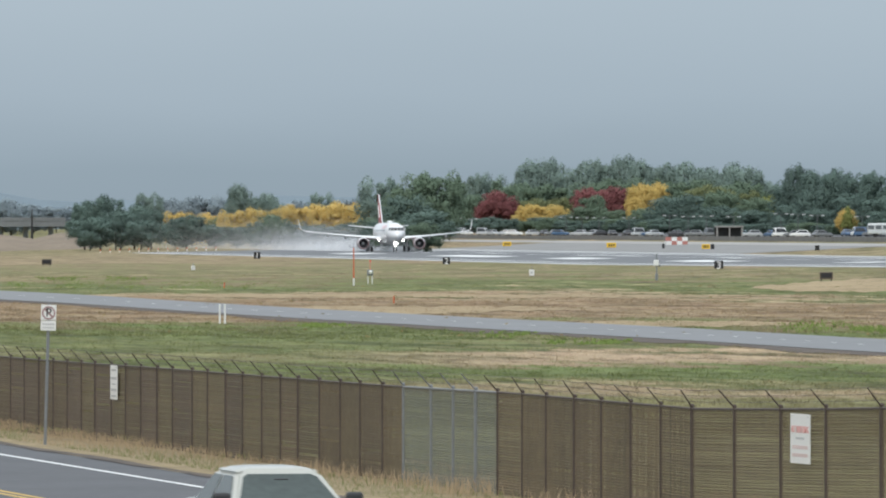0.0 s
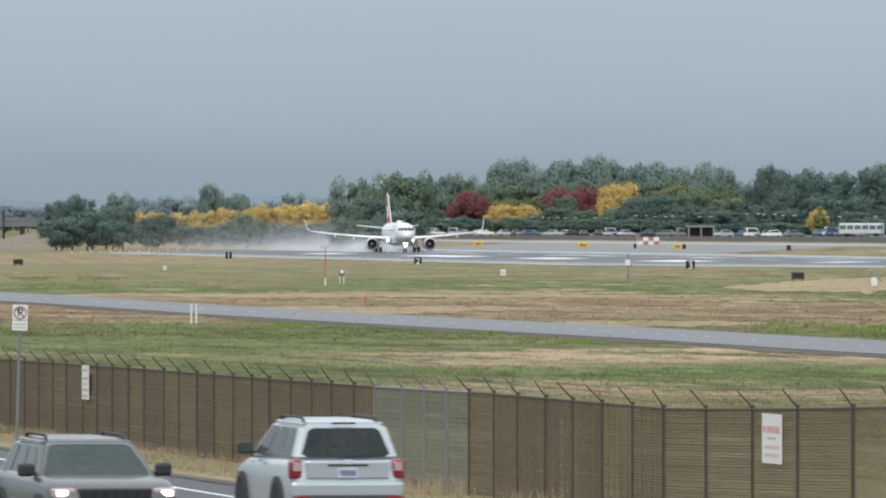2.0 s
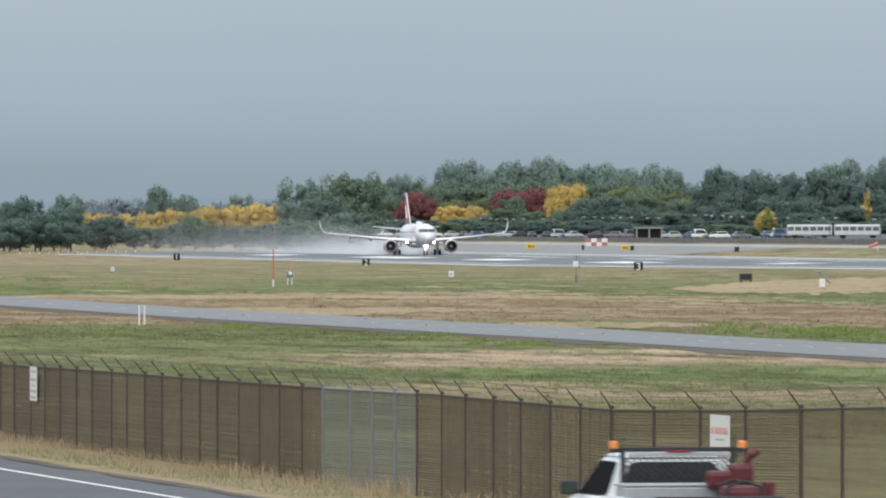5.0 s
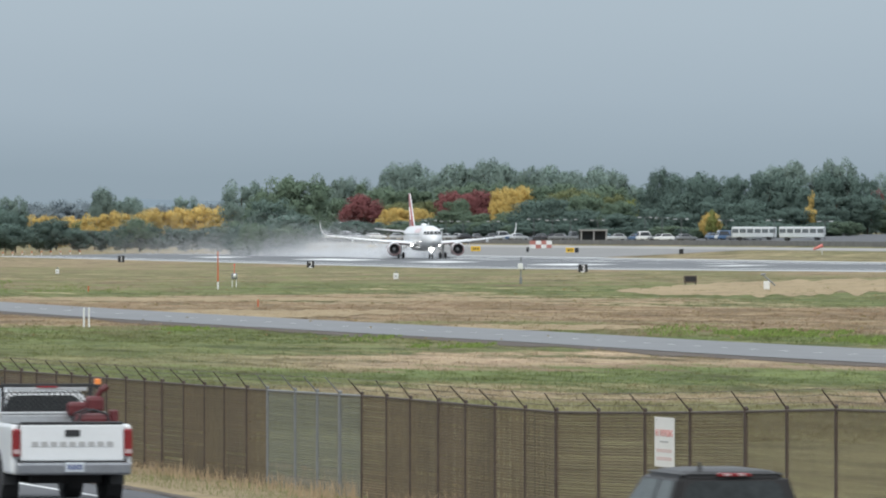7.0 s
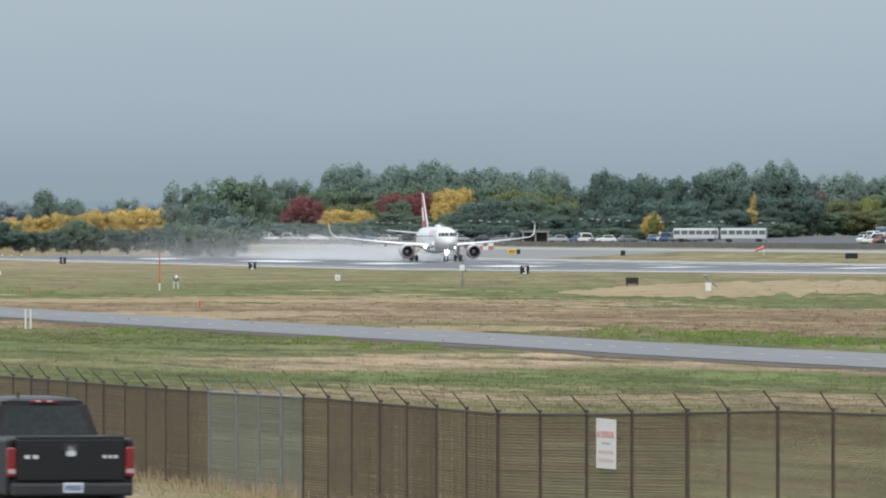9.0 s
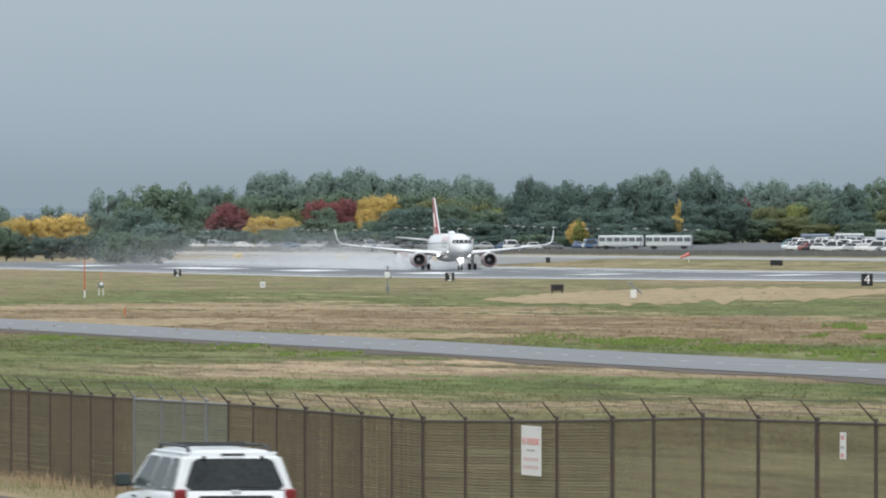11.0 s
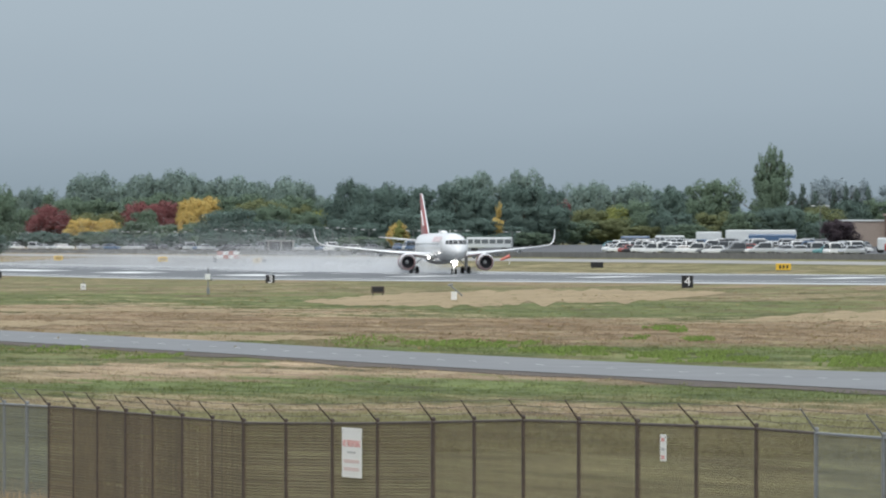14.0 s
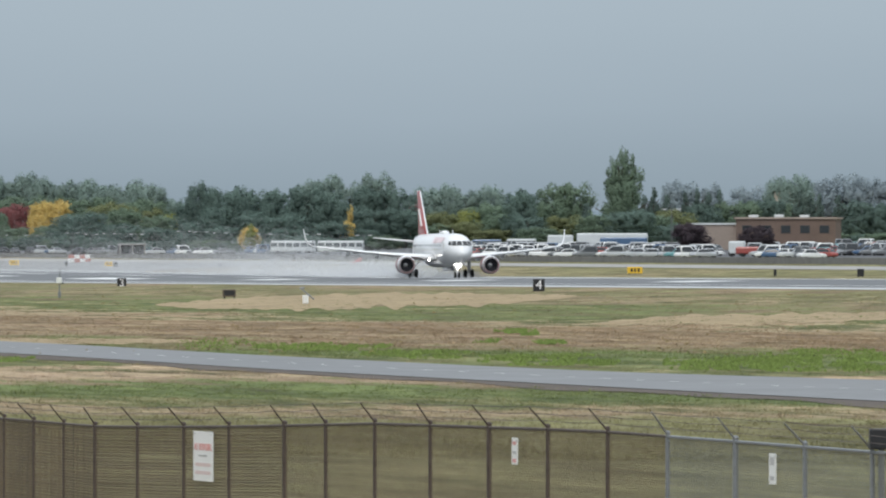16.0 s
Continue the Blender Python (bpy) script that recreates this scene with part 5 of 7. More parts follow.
for b, w, ln, h, z0, col, lab, yaw, win in ((1575, 350, 9, 2.2, 0.6, ROOF_W, "white shuttle bus parked beyond the runway", 84, True), (1660, 350, 9, 2.2, 0.6, ROOF_W, "white shuttle bus parked beyond the runway", 80, True),
                                            (2048, 372, 4.8, 2.2, 0.9, ROOF_W, "short white box trailer parked in the lot", 86, False), (2140, 377, 13, 2.2, 1.1, ROOF_W, "long white box trailer parked in the lot", 88, False), (2160, 369, 8.5, 1.7, 1.0, CAR_COLS[4], "long blue box trailer parked in the lot", 86, False),
                                            (1918, 369, 5.5, 1.8, 0.6, CAR_COLS[4], "blue shuttle bus parked in the lot", 82, True), (1979, 369, 5.5, 1.9, 0.6, ROOF_W, "white shuttle bus parked in the lot", 85, True), (2393, 352, 6.2, 1.2, 0.4, CAR_COLS[5], "red and white service truck in the lot", 80, False), (2361, 352, 2.6, 2.1, 0.4, ROOF_W, "white service truck in the lot", 80, False)):
    long_box("bus" if win else "trailer", b, w, ln, h, z0, col, lab, "bus" if win else "trailer", yaw, True, win)
# red and white hut
CHECK_R = mat("red_hut_paint", (0.42, 0.17, 0.14), 0.6, vary=0.1, scale=1)
p = on_line(1197, 312)
hut = thing("equipment_hut", pose(p.x, p.y, p.z, 0, 0, 5), "small red and white chequered equipment hut", "hut")
for i in range(4):
    for j in range(2):
        bm = bmesh.new()
        box(bm, -1.65 + 1.1 * i, 0, 0.4 + 0.8 * j, 1.1, 2.0, 0.8)
        part("panel", bm, CHECK_R if (i + j) % 2 else WHITE_P, hut)
bm = bmesh.new()
box(bm, -0.4, 0.3, 1.8, 2.4, 2.2, 0.45, 0.04)
part("roof", bm, TRIM, hut)
p = on_line(1290, 340)
hut2 = thing("shelter", pose(p.x, p.y, p.z, 0, 0, 5), "small grey shelter with an open front", "shelter")
bm = bmesh.new()
box(bm, 0, 0, 2.6, 6, 3, 0.35, 0.05)
part("roof", bm, CONCRETE, hut2)
for sx in (-2.7, 0, 2.7):
    bm = bmesh.new()
    box(bm, sx, -1.2, 1.25, 0.3, 0.3, 2.5)
    part("pillar", bm, CONCRETE, hut2)
bm = bmesh.new()
box(bm, 0, 1.3, 1.25, 6, 0.2, 2.5)
part("wall", bm, TRIM, hut2)

# lamp posts of the lot
POLE = mat("dark_grey_pole", (0.14, 0.145, 0.15), 0.5, vary=0.1, scale=1)
LAMP_HEAD = mat("pale_lamp_head", (0.62, 0.63, 0.64), 0.4)
lamp0 = None
for b, w, top in ((808, 352, 386), (835, 356, 388), (1002, 352, 385), (1030, 352, 386), (1060, 352, 386), (1113, 352, 386), (1185, 350, 382), (1218, 348, 384), (1250, 350, 383), (1298, 346, 384), (1382, 352, 379), (1412, 352, 380), (1446, 352, 382), (1525, 352, 384), (1610, 352, 384), (1700, 352, 386), (2245, 360, 340)):
    p = on_line(b, w)
    d = p.xy.length
    h = EYE + (403 - top) * d / K - p.z
    t = thing("lamp_post", pose(p.x, p.y, p.z, 0, 0, 5), "grey car park lamp post with two heads", "lamp post", "lamp posts of the car park")
    bm = bmesh.new()
    tube(bm, (0, 0, 0), (0, 0, h), 0.09, 0.06), tube(bm, (-1.0, 0, h), (1.0, 0, h), 0.035)
    part("pole", bm, POLE, t)
    for sx in (-1.45, 1.45):
        bm = bmesh.new()
        box(bm, sx * 0.85, 0, h + 0.02, 0.75, 0.4, 0.16, 0.05)
        part("lamp_head", bm, LAMP_HEAD, t)

# low commercial building
TANWALL = mat("tan_block_wall", (0.30, 0.245, 0.21), 0.85, vary=0.12, scale=0.3, bump=0.15)
DARKWALL = mat("brown_brick_wall", (0.15, 0.105, 0.085), 0.85, vary=0.15, scale=0.4, bump=0.15)
p = on_line(2420, 388)
bld = thing("building", pose(p.x, p.y, p.z, 0, 0, -10), "low brown flat-roofed commercial building with a tan wing", "building")
bm = bmesh.new()
box(bm, 3.2, 0, 2.7, 17.5, 12, 5.4)
part("wall", bm, DARKWALL, bld)
bm = bmesh.new()
box(bm, -9.6, 1, 2.2, 8, 10, 4.4)
part("wing", bm, TANWALL, bld)
bm = bmesh.new()
box(bm, 3.2, 0, 5.55, 18.1, 12.6, 0.35, 0.05)
part("roof", bm, TANWALL, bld)
bm = bmesh.new()
box(bm, -9.6, 1, 4.55, 8.5, 10.5, 0.3, 0.05)
part("roof", bm, ROOF_W, bld)
for k in range(5):
    w_ = mesh_empty("window", bld, pose(-3.6 + 3.4 * k, -6.02, 3.6))
    bm = bmesh.new()
    box(bm, 0, 0, 0, 1.7, 0.06, 1.4, 0.02)
    part("frame", bm, TRIM, w_)
    bm = bmesh.new()
    box(bm, 0, -0.035, 0, 1.5, 0.02, 1.2)
    part("pane", bm, GLASS_D, w_)
for x, z in ((-3, 5.9), (1.5, 5.95), (6, 5.9)):
    bm = bmesh.new()
    box(bm, x, 0, z, 1.6, 1.6, 0.5, 0.08)
    part("roof_unit", bm, ROOF_W, bld)
p = at(2440, 3000)
far_house = thing("house", pose(p.x, p.y, p.z), "pale pink house block above the far trees", "house")
bm = bmesh.new()
hz = EYE + (403 - 310) * 3000 / K - p.z
box(bm, 0, 0, hz / 2, 4.6, 6, hz)
part("wall", bm, mat("pale_stucco", (0.5, 0.42, 0.36), 0.8, vary=0.08, scale=0.4), far_house)
bm = bmesh.new()
box(bm, 0, 0, hz + 0.2, 5, 6.6, 0.4)
part("roof", bm, TRIM, far_house)


# ---- the aircraft ----
PAINT_W = mat("glossy_white_paint", (0.80, 0.81, 0.82), 0.28, coat=0.4, vary=0.03, scale=0.4)
PAINT_R = mat("deep_red_fin_paint", (0.40, 0.055, 0.05), 0.35, coat=0.3, vary=0.08, scale=0.5)
GREYM = mat("wing_grey_paint", (0.78, 0.79, 0.80), 0.4, vary=0.06, scale=0.5)
CHROME = mat("bare_metal_lip", (0.80, 0.81, 0.82), 0.38, 0.6)
NACELLE = mat("dark_red_nacelle_paint", (0.34, 0.16, 0.16), 0.35, coat=0.3, vary=0.08, scale=0.5)
ENG_DARK = mat("dark_engine_fan", (0.03, 0.03, 0.034), 0.5, 0.4)
COCKPIT = mat("cockpit_glass", (0.02, 0.022, 0.026), 0.08, spec=0.7)
LAMP_ON = glow("landing_light", (1.0, 0.97, 0.9), 16)
PINKISH = mat("faded_red_title", (0.74, 0.62, 0.64), 0.5)
CABIN_GLASS = mat("cabin_window_glass", (0.34, 0.35, 0.37), 0.2)

plane = thing("airliner", pose(0, 0, 0), "white twin-engine airliner with a red tail fin rolling on the runway", "airplane")


def circ(y, rx, rz, zc, n=28):
    return [(rx * math.cos(2 * math.pi * k / n), y, zc + rz * math.sin(2 * math.pi * k / n)) for k in range(n)]


FZ = 3.86
bm = bmesh.new()
nose = [(0.0, 0.05, 0.05, -0.62), (-0.15, 0.38, 0.36, -0.60), (-0.5, 0.72, 0.70, -0.52), (-1.0, 1.04, 1.02, -0.42), (-1.7, 1.36, 1.38, -0.28), (-2.5, 1.62, 1.68, -0.16), (-3.4, 1.80, 1.90, -0.07), (-4.6, 1.93, 2.03, -0.02), (-6.0, 1.975, 2.07, 0), (-25, 1.975, 2.07, 0),
        (-28, 1.85, 1.88, 0.16), (-31, 1.5, 1.52, 0.48), (-34, 0.95, 1.0, 0.85), (-36.3, 0.45, 0.5, 1.12), (-37.5, 0.15, 0.2, 1.25)]
loft(bm, [circ(y, rx, rz, FZ + dz) for y, rx, rz, dz in nose])
part("fuselage", bm, PAINT_W, plane, smooth=True)
# belly fairing
bm = bmesh.new()
loft(bm, [circ(-11.5, 0.6, 0.25, 2.05, 20), circ(-13, 1.7, 0.62, 2.1, 20), circ(-18, 2.0, 0.75, 2.12, 20), circ(-21.5, 1.6, 0.6, 2.15, 20), circ(-23, 0.5, 0.2, 2.2, 20)])
part("belly_fairing", bm, GREYM, plane, smooth=True)
# cockpit windows
def nose_y(x, dz):
    """How far back the skin lies at x across and dz above the middle line."""
    ys = [-k[0] for k in nose]
    for i in range(300):
        y = 0.02 * i
        rx, rz, zz = (np.interp(y, ys, [k[j] for k in nose]) for j in (1, 2, 3))
        if (x / rx) ** 2 + ((dz - zz) / rz) ** 2 <= 1:
            return -y
    return -6.0


for quad in (((0.06, 0.44), (0.70, 0.44), (0.62, 1.0), (0.06, 1.0)), ((0.78, 0.44), (1.24, 0.46), (1.12, 0.99), (0.70, 1.0)), ((1.31, 0.47), (1.58, 0.52), (1.45, 0.93), (1.19, 0.98))):
    for sd in (-1, 1):
        bm = bmesh.new()
        q = [Vector((sd * x, nose_y(x, dz), FZ + dz)) for x, dz in quad]
        vo = [bm.verts.new(k + Vector((sd * 0.03 * k.x * sd, 0.10, 0.07))) for k in q]
        vi = [bm.verts.new(k + Vector((0, -0.35, -0.2))) for k in q]
        bm.faces.new(vo)
        for k in range(4):
            bm.faces.new((vi[k], vi[(k + 1) % 4], vo[(k + 1) % 4], vo[k]))
        bmesh.ops.recalc_face_normals(bm, faces=bm.faces)
        part("cockpit_window", bm, COCKPIT, plane)
# cabin windows, doors and the faded title bars on both sides
for s in (-1, 1):
    bm = bmesh.new()
    for k in range(44):
        y = -6.6 - 0.51 * k
        box(bm, s * 1.915, y, FZ + 0.45, 0.06, 0.2, 0.3, 0.03)
    tagged(part("cabin_window_row", bm, CABIN_GLASS, plane), kind="stuff")
    for y in (-5.0, -29.3):
        bm = bmesh.new()
        box(bm, s * (1.96 if y > -20 else 1.7), y, FZ + 0.2, 0.06, 0.85, 1.8, 0.02)
        part("door", bm, GREYM, plane)
    for k, ln in enumerate((0.8, 0.35, 0.6, 0.6, 0.35, 0.75, 0.75)):
        bm = bmesh.new()
        box(bm, s * 1.72, -6.6 - 1.05 * k, FZ + 1.2, 0.1, ln, 0.85, 0.02, m=Matrix.Translation((0, 0, 0)))
        bmesh.ops.rotate(bm, verts=bm.verts, cent=(s * 1.72, 0, FZ + 1.2), matrix=Matrix.Rotation(-s * radians(28), 3, "Y"))
        part("title_bar", bm, PINKISH, plane)
bm = bmesh.new()
loft(bm, [circ(-13.2, 0.1, 0.05, FZ + 2.08, 12), circ(-13.7, 0.5, 0.3, FZ + 2.15, 12), circ(-15, 0.55, 0.33, FZ + 2.15, 12), circ(-16.2, 0.1, 0.05, FZ + 2.08, 12)])
part("antenna_dome", bm, PAINT_W, plane, smooth=True)
for y in (-8.5, -18.5):
    bm = bmesh.new()
    box(bm, 0, y, FZ + 2.3, 0.05, 0.35, 0.55)
    part("blade_antenna", bm, PAINT_W, plane)


def foil(y_le, chord, x, z, th, n=14, flat=False):
    pts = []
    for k in range(n):
        a = 2 * math.pi * k / n
        c = 0.5 * (1 - math.cos(a))
        zz = th * chord * (1.6 * math.sqrt(max(c, 0)) * (1 - c) + 0.05 * (1 - c)) * (1 if a < math.pi else -0.62)
        pts.append((x, y_le - c * chord, z + zz))
    return pts


for s in (-1, 1):
    bm = bmesh.new()
    st = [(1.5, -12.2, 7.4, 2.55, 0.13), (3.5, -13.4, 6.2, 2.75, 0.12), (6.5, -15.2, 4.4, 3.02, 0.115), (10.5, -17.3, 3.1, 3.42, 0.11), (14.5, -19.5, 2.1, 3.86, 0.105), (16.4, -20.6, 1.6, 4.12, 0.10)]
    loft(bm, [foil(y, c, s * x, z, th) for x, y, c, z, th in st])
    wing = part("wing", bm, GREYM, plane, smooth=True)
    bm = bmesh.new()
    for (xa, ya, za), (xb, yb, zb) in zip([(k[0], k[1] + 0.02, k[3] + 0.05) for k in st[1:]], [(k[0], k[1] + 0.02, k[3] + 0.05) for k in st[2:]]):
        tube(bm, (s * xa, ya, za), (s * xb, yb, zb), 0.15 if xa < 10 else 0.11, 0.11, 8)
    part("slat", bm, CHROME, wing)
    bm = bmesh.new()
    rings = []
    for x, y, c, z, tilt in ((16.4, -20.6, 1.6, 4.12, 0), (16.95, -20.95, 1.45, 4.25, 25), (17.45, -21.4, 1.25, 4.62, 58), (17.72, -21.9, 1.0, 5.3, 78), (17.9, -22.6, 0.5, 6.55, 84)):
        ring = foil(y, c, 0, 0, 0.10)
        R = Matrix.Rotation(-s * radians(tilt), 4, "Y")
        rings.append([(R @ Vector((0, yy, zz))) + Vector((s * x, 0, z)) for _, yy, zz in ring])
    loft(bm, rings)
    part("sharklet", bm, PAINT_W, wing, smooth=True)
    for x, y, z in ((5.2, -18.3, 2.62), (8.6, -18.4, 2.98), (12.2, -20.0, 3.38)):
        bm = bmesh.new()
        loft(bm, [circ(y + 1.6, 0.05, 0.06, z, 8), circ(y + 0.6, 0.17, 0.26, z - 0.12, 8), circ(y - 0.8, 0.17, 0.26, z - 0.18, 8), circ(y - 2.1, 0.04, 0.05, z - 0.2, 8)])
        bmesh.ops.translate(bm, verts=bm.verts, vec=(s * x, 0, 0))
        part("flap_fairing", bm, GREYM, wing)
    # tailplane
    bm = bmesh.new()
    loft(bm, [foil(-31.2, 3.6, s * 0.6, 4.75, 0.1), foil(-34.6, 1.5, s * 6.22, 5.35, 0.09)])
    part("tailplane", bm, PAINT_W, plane, smooth=True)
    # engine
    eng = mesh_empty("engine", plane, pose(s * 5.75, -11.4, 1.72))
    bm = bmesh.new()
    outer = [(0.0, 1.02), (0.08, 1.1), (-0.25, 1.18), (-1.0, 1.21), (-2.2, 1.16), (-3.2, 0.95)]
    loft(bm, [circ(-0.02, 0.97, 0.97, 0, 26)] + [circ(y - 0.0, r, r, 0, 26) for y, r in outer[1:]], caps=False)
    part("nacelle", bm, NACELLE, eng, smooth=True)
    bm = bmesh.new()
    bmesh.ops.create_cone(bm, cap_ends=False, segments=26, radius1=0.9, radius2=1.08, depth=0.34, matrix=pose(0, 0.02, 0, 90, 0, 0))
    bmesh.ops.create_cone(bm, cap_ends=False, segments=26, radius1=1.08, radius2=1.235, depth=0.5, matrix=pose(0, -0.04, 0, 90, 0, 0))
    part("inlet_lip", bm, CHROME, eng, smooth=True)
    bm = bmesh.new()
    tube(bm, (0, -0.9, 0), (0, -0.8, 0), 0.96, seg=26)
    bmesh.ops.create_cone(bm, cap_ends=False, segments=26, radius1=0.95, radius2=0.93, depth=0.95, matrix=pose(0, -0.42, 0, 90, 0, 0))
    part("fan", bm, ENG_DARK, eng)
    bm = bmesh.new()
    tube(bm, (0, -0.8, 0), (0, -0.35, 0), 0.28, 0.04, 14)
    part("spinner", bm, GREYM, eng)
    bm = bmesh.new()
    tube(bm, (0, -3.0, 0), (0, -4.4, 0), 0.72, 0.42, 18)
    part("exhaust", bm, CHROME, eng)
    bm = bmesh.new()
    loft(bm, [[(-0.16, -0.9, 1.05), (0.16, -0.9, 1.05), (0.1, -1.2, 1.35), (-0.1, -1.2, 1.35)], [(-0.2, -4.5, 0.75), (0.2, -4.5, 0.75), (0.18, -5.0, 1.3), (-0.18, -5.0, 1.3)]])
    part("pylon", bm, PAINT_W, eng)
    # main gear
    gear = mesh_empty("main_gear", plane, pose(s * 3.8, -17.7, 0))
    bm = bmesh.new()
    tube(bm, (0, 0, 0.55), (0, 0, 2.7), 0.14, 0.17, 10), tube(bm, (0, 0, 1.2), (-s * 1.3, 0.0, 2.5), 0.07, seg=8), tube(bm, (-0.6, 0, 0.57), (0.6, 0, 0.57), 0.09, seg=8)
    part("strut", bm, GREYM, gear)
    bm = bmesh.new()
    box(bm, s * 0.22, 0, 1.75, 0.05, 0.9, 1.7, 0.02)
    part("gear_door", bm, PAINT_W, gear)
    for x in (-0.46, 0.46):
        bm = bmesh.new()
        tube(bm, (x - 0.2, 0, 0.57), (x + 0.2, 0, 0.57), 0.57, seg=22)
        bmesh.ops.bevel(bm, geom=[e for e in bm.edges if len(e.link_faces) == 2 and e.calc_face_angle(0) > 1], offset=0.08, segments=2, affect="EDGES")
        part("tyre", bm, TYRE, gear)
    # lit lamp at the wing root
    bm = bmesh.new()
    bmesh.ops.create_uvsphere(bm, u_segments=12, v_segments=8, radius=0.15, matrix=Matrix.Translation((s * 2.5, -12.4, 2.4)))
    part("landing_lamp", bm, LAMP_ON, plane)
ngear = mesh_empty("nose_gear", plane, pose(0, -5.07, 0))
bm = bmesh.new()
tube(bm, (0, 0, 0.4), (0, 0.2, 2.1), 0.1, 0.12, 10), tube(bm, (-0.4, 0, 0.39), (0.4, 0, 0.39), 0.06, seg=8)
part("strut", bm, GREYM, ngear)
for x in (-0.26, 0.26):
    bm = bmesh.new()
    tube(bm, (x - 0.11, 0, 0.39), (x + 0.11, 0, 0.39), 0.39, seg=20)
    part("tyre", bm, TYRE, ngear)
for x in (-0.38, 0.38):
    bm = bmesh.new()
    box(bm, x, 0.4, 1.6, 0.05, 1.6, 0.75, 0.02)
    part("gear_door", bm, PAINT_W, ngear)
for x, z, r in ((-0.28, 1.78, 0.17), (0.28, 1.78, 0.17), (0, 1.62, 0.15), (0, 1.3, 0.10)):
    bm = bmesh.new()
    bmesh.ops.create_uvsphere(bm, u_segments=12, v_segments=8, radius=r, matrix=Matrix.Translation((x, 0.45, z)))
    part("taxi_lamp", bm, LAMP_ON, ngear)
# fin
bm = bmesh.new()
rings = []
for z, y, c, th in ((5.6, -28.2, 7.0, 0.075), (7.2, -29.7, 5.6, 0.08), (9.5, -31.9, 3.9, 0.085), (11.4, -33.7, 2.5, 0.085), (11.76, -34.2, 2.0, 0.06)):
    rings.append([(zz, yy, z) for _, yy, zz in [(0, q[1], q[2]) for q in foil(y, c, 0, 0, th * 0.8)]])
loft(bm, rings)
fin = part("fin", bm, PAINT_R, plane, "red fin with a white stroke", smooth=True)
for s in (-1, 1):
    bm = bmesh.new()
    loft(bm, [[(s * 0.36, -31.0, 7.0), (s * 0.30, -32.2, 7.0), (s * 0.22, -32.2, 7.0), (s * 0.22, -31.0, 7.0)], [(s * 0.33, -32.4, 8.4), (s * 0.27, -33.4, 8.4), (s * 0.2, -33.4, 8.4), (s * 0.2, -32.4, 8.4)], [(s * 0.30, -33.6, 9.3), (s * 0.2, -34.6, 9.0), (s * 0.15, -34.6, 9.0), (s * 0.15, -33.6, 9.3)]])
    part("fin_stroke", bm, PAINT_W, fin)
bm = bmesh.new()
tube(bm, (0, -34.3, 11.74), (0, -36.3, 11.74), 0.08, 0.05, 8), tube(bm, (0, -28.0, 5.9), (0, -33.9, 11.6), 0.11, 0.09, 8)
part("leading_edge", bm, CHROME, fin)

# spray of water thrown up from the wet runway, in drifting pieces of fine drops
MIST = mat("white_water_mist", (0.80, 0.82, 0.85), 1.0, spec=0.1)
MIST.node_tree.nodes["Principled BSDF"].inputs["Alpha"].default_value = 0.5


def spray(seed, n, y0, y1, height, spread, size, lab):
    rg = np.random.default_rng(seed)
    f = rg.random(n) ** 1.25
    y = -(y0 + (y1 - y0) * f)
    far = (np.abs(y) - 15) / 320
    hs = height * (0.35 + 1.1 * np.sqrt(np.clip(far, 0, 1)))
    z = rg.gamma(1.35, hs * 0.75) + 0.02
    z = np.where(z > hs * 2.4, rg.uniform(0.1, 1.6, n) * hs, z)
    puff = 0.7 + 0.5 * np.sin(y * 0.17 + rg.normal(0, 0.3, n)) * np.sin(y * 0.061 + 1.0)
    z *= puff
    side = np.where(rg.random(n) < 0.5, -1, 1) * 4.5 * np.exp(-far * 4)
    x = side + rg.normal(0, 1, n) * (1.0 + spread * np.clip(far, 0, 1))
    c = np.stack((x, y, z), 1)
    a = rg.normal(0, 1, (n, 3))
    a /= np.linalg.norm(a, axis=1)[:, None]
    b = np.cross(a, rg.normal(0, 1, (n, 3)))
    b /= np.linalg.norm(b, axis=1)[:, None]
    r = (size * rg.uniform(0.6, 1.3, n))[:, None]
    v = np.stack((c + a * r, c + (-a * 0.5 + b * 0.87) * r, c + (-a * 0.5 - b * 0.87) * r), 1)
    v[:, :, 2] = np.maximum(v[:, :, 2], 0.02)
    me = bpy.data.meshes.new("drops")
    me.from_pydata(v.reshape(-1, 3).tolist(), [], np.arange(n * 3).reshape(-1, 3).tolist())
    me.materials.append(MIST)
    t = thing("water_spray", pose(0, 0, 0), lab, "spray", "spray behind the airliner", "stuff")
    o = new("drops", me)
    o.parent = t
    tagged(o, kind="stuff")
    return t


SPRAYS = [(spray(1, 62000, 17, 80, 1.6, 6, 0.05, "dense white water spray behind the wheels"), 0.0), (spray(2, 130000, 45, 210, 2.5, 9, 0.05, "drifting white spray over the wet runway"), 0.12), (spray(3, 125000, 130, 460, 3.0, 12, 0.052, "thin grey mist hanging over the wet runway"), 0.25)]


# ---- vehicles on the public road ----
def paint(name, col, metal=0.0, rough=0.3):
    return mat(name, col, rough, metal, vary=0.04, scale=1.5, coat=0.5)


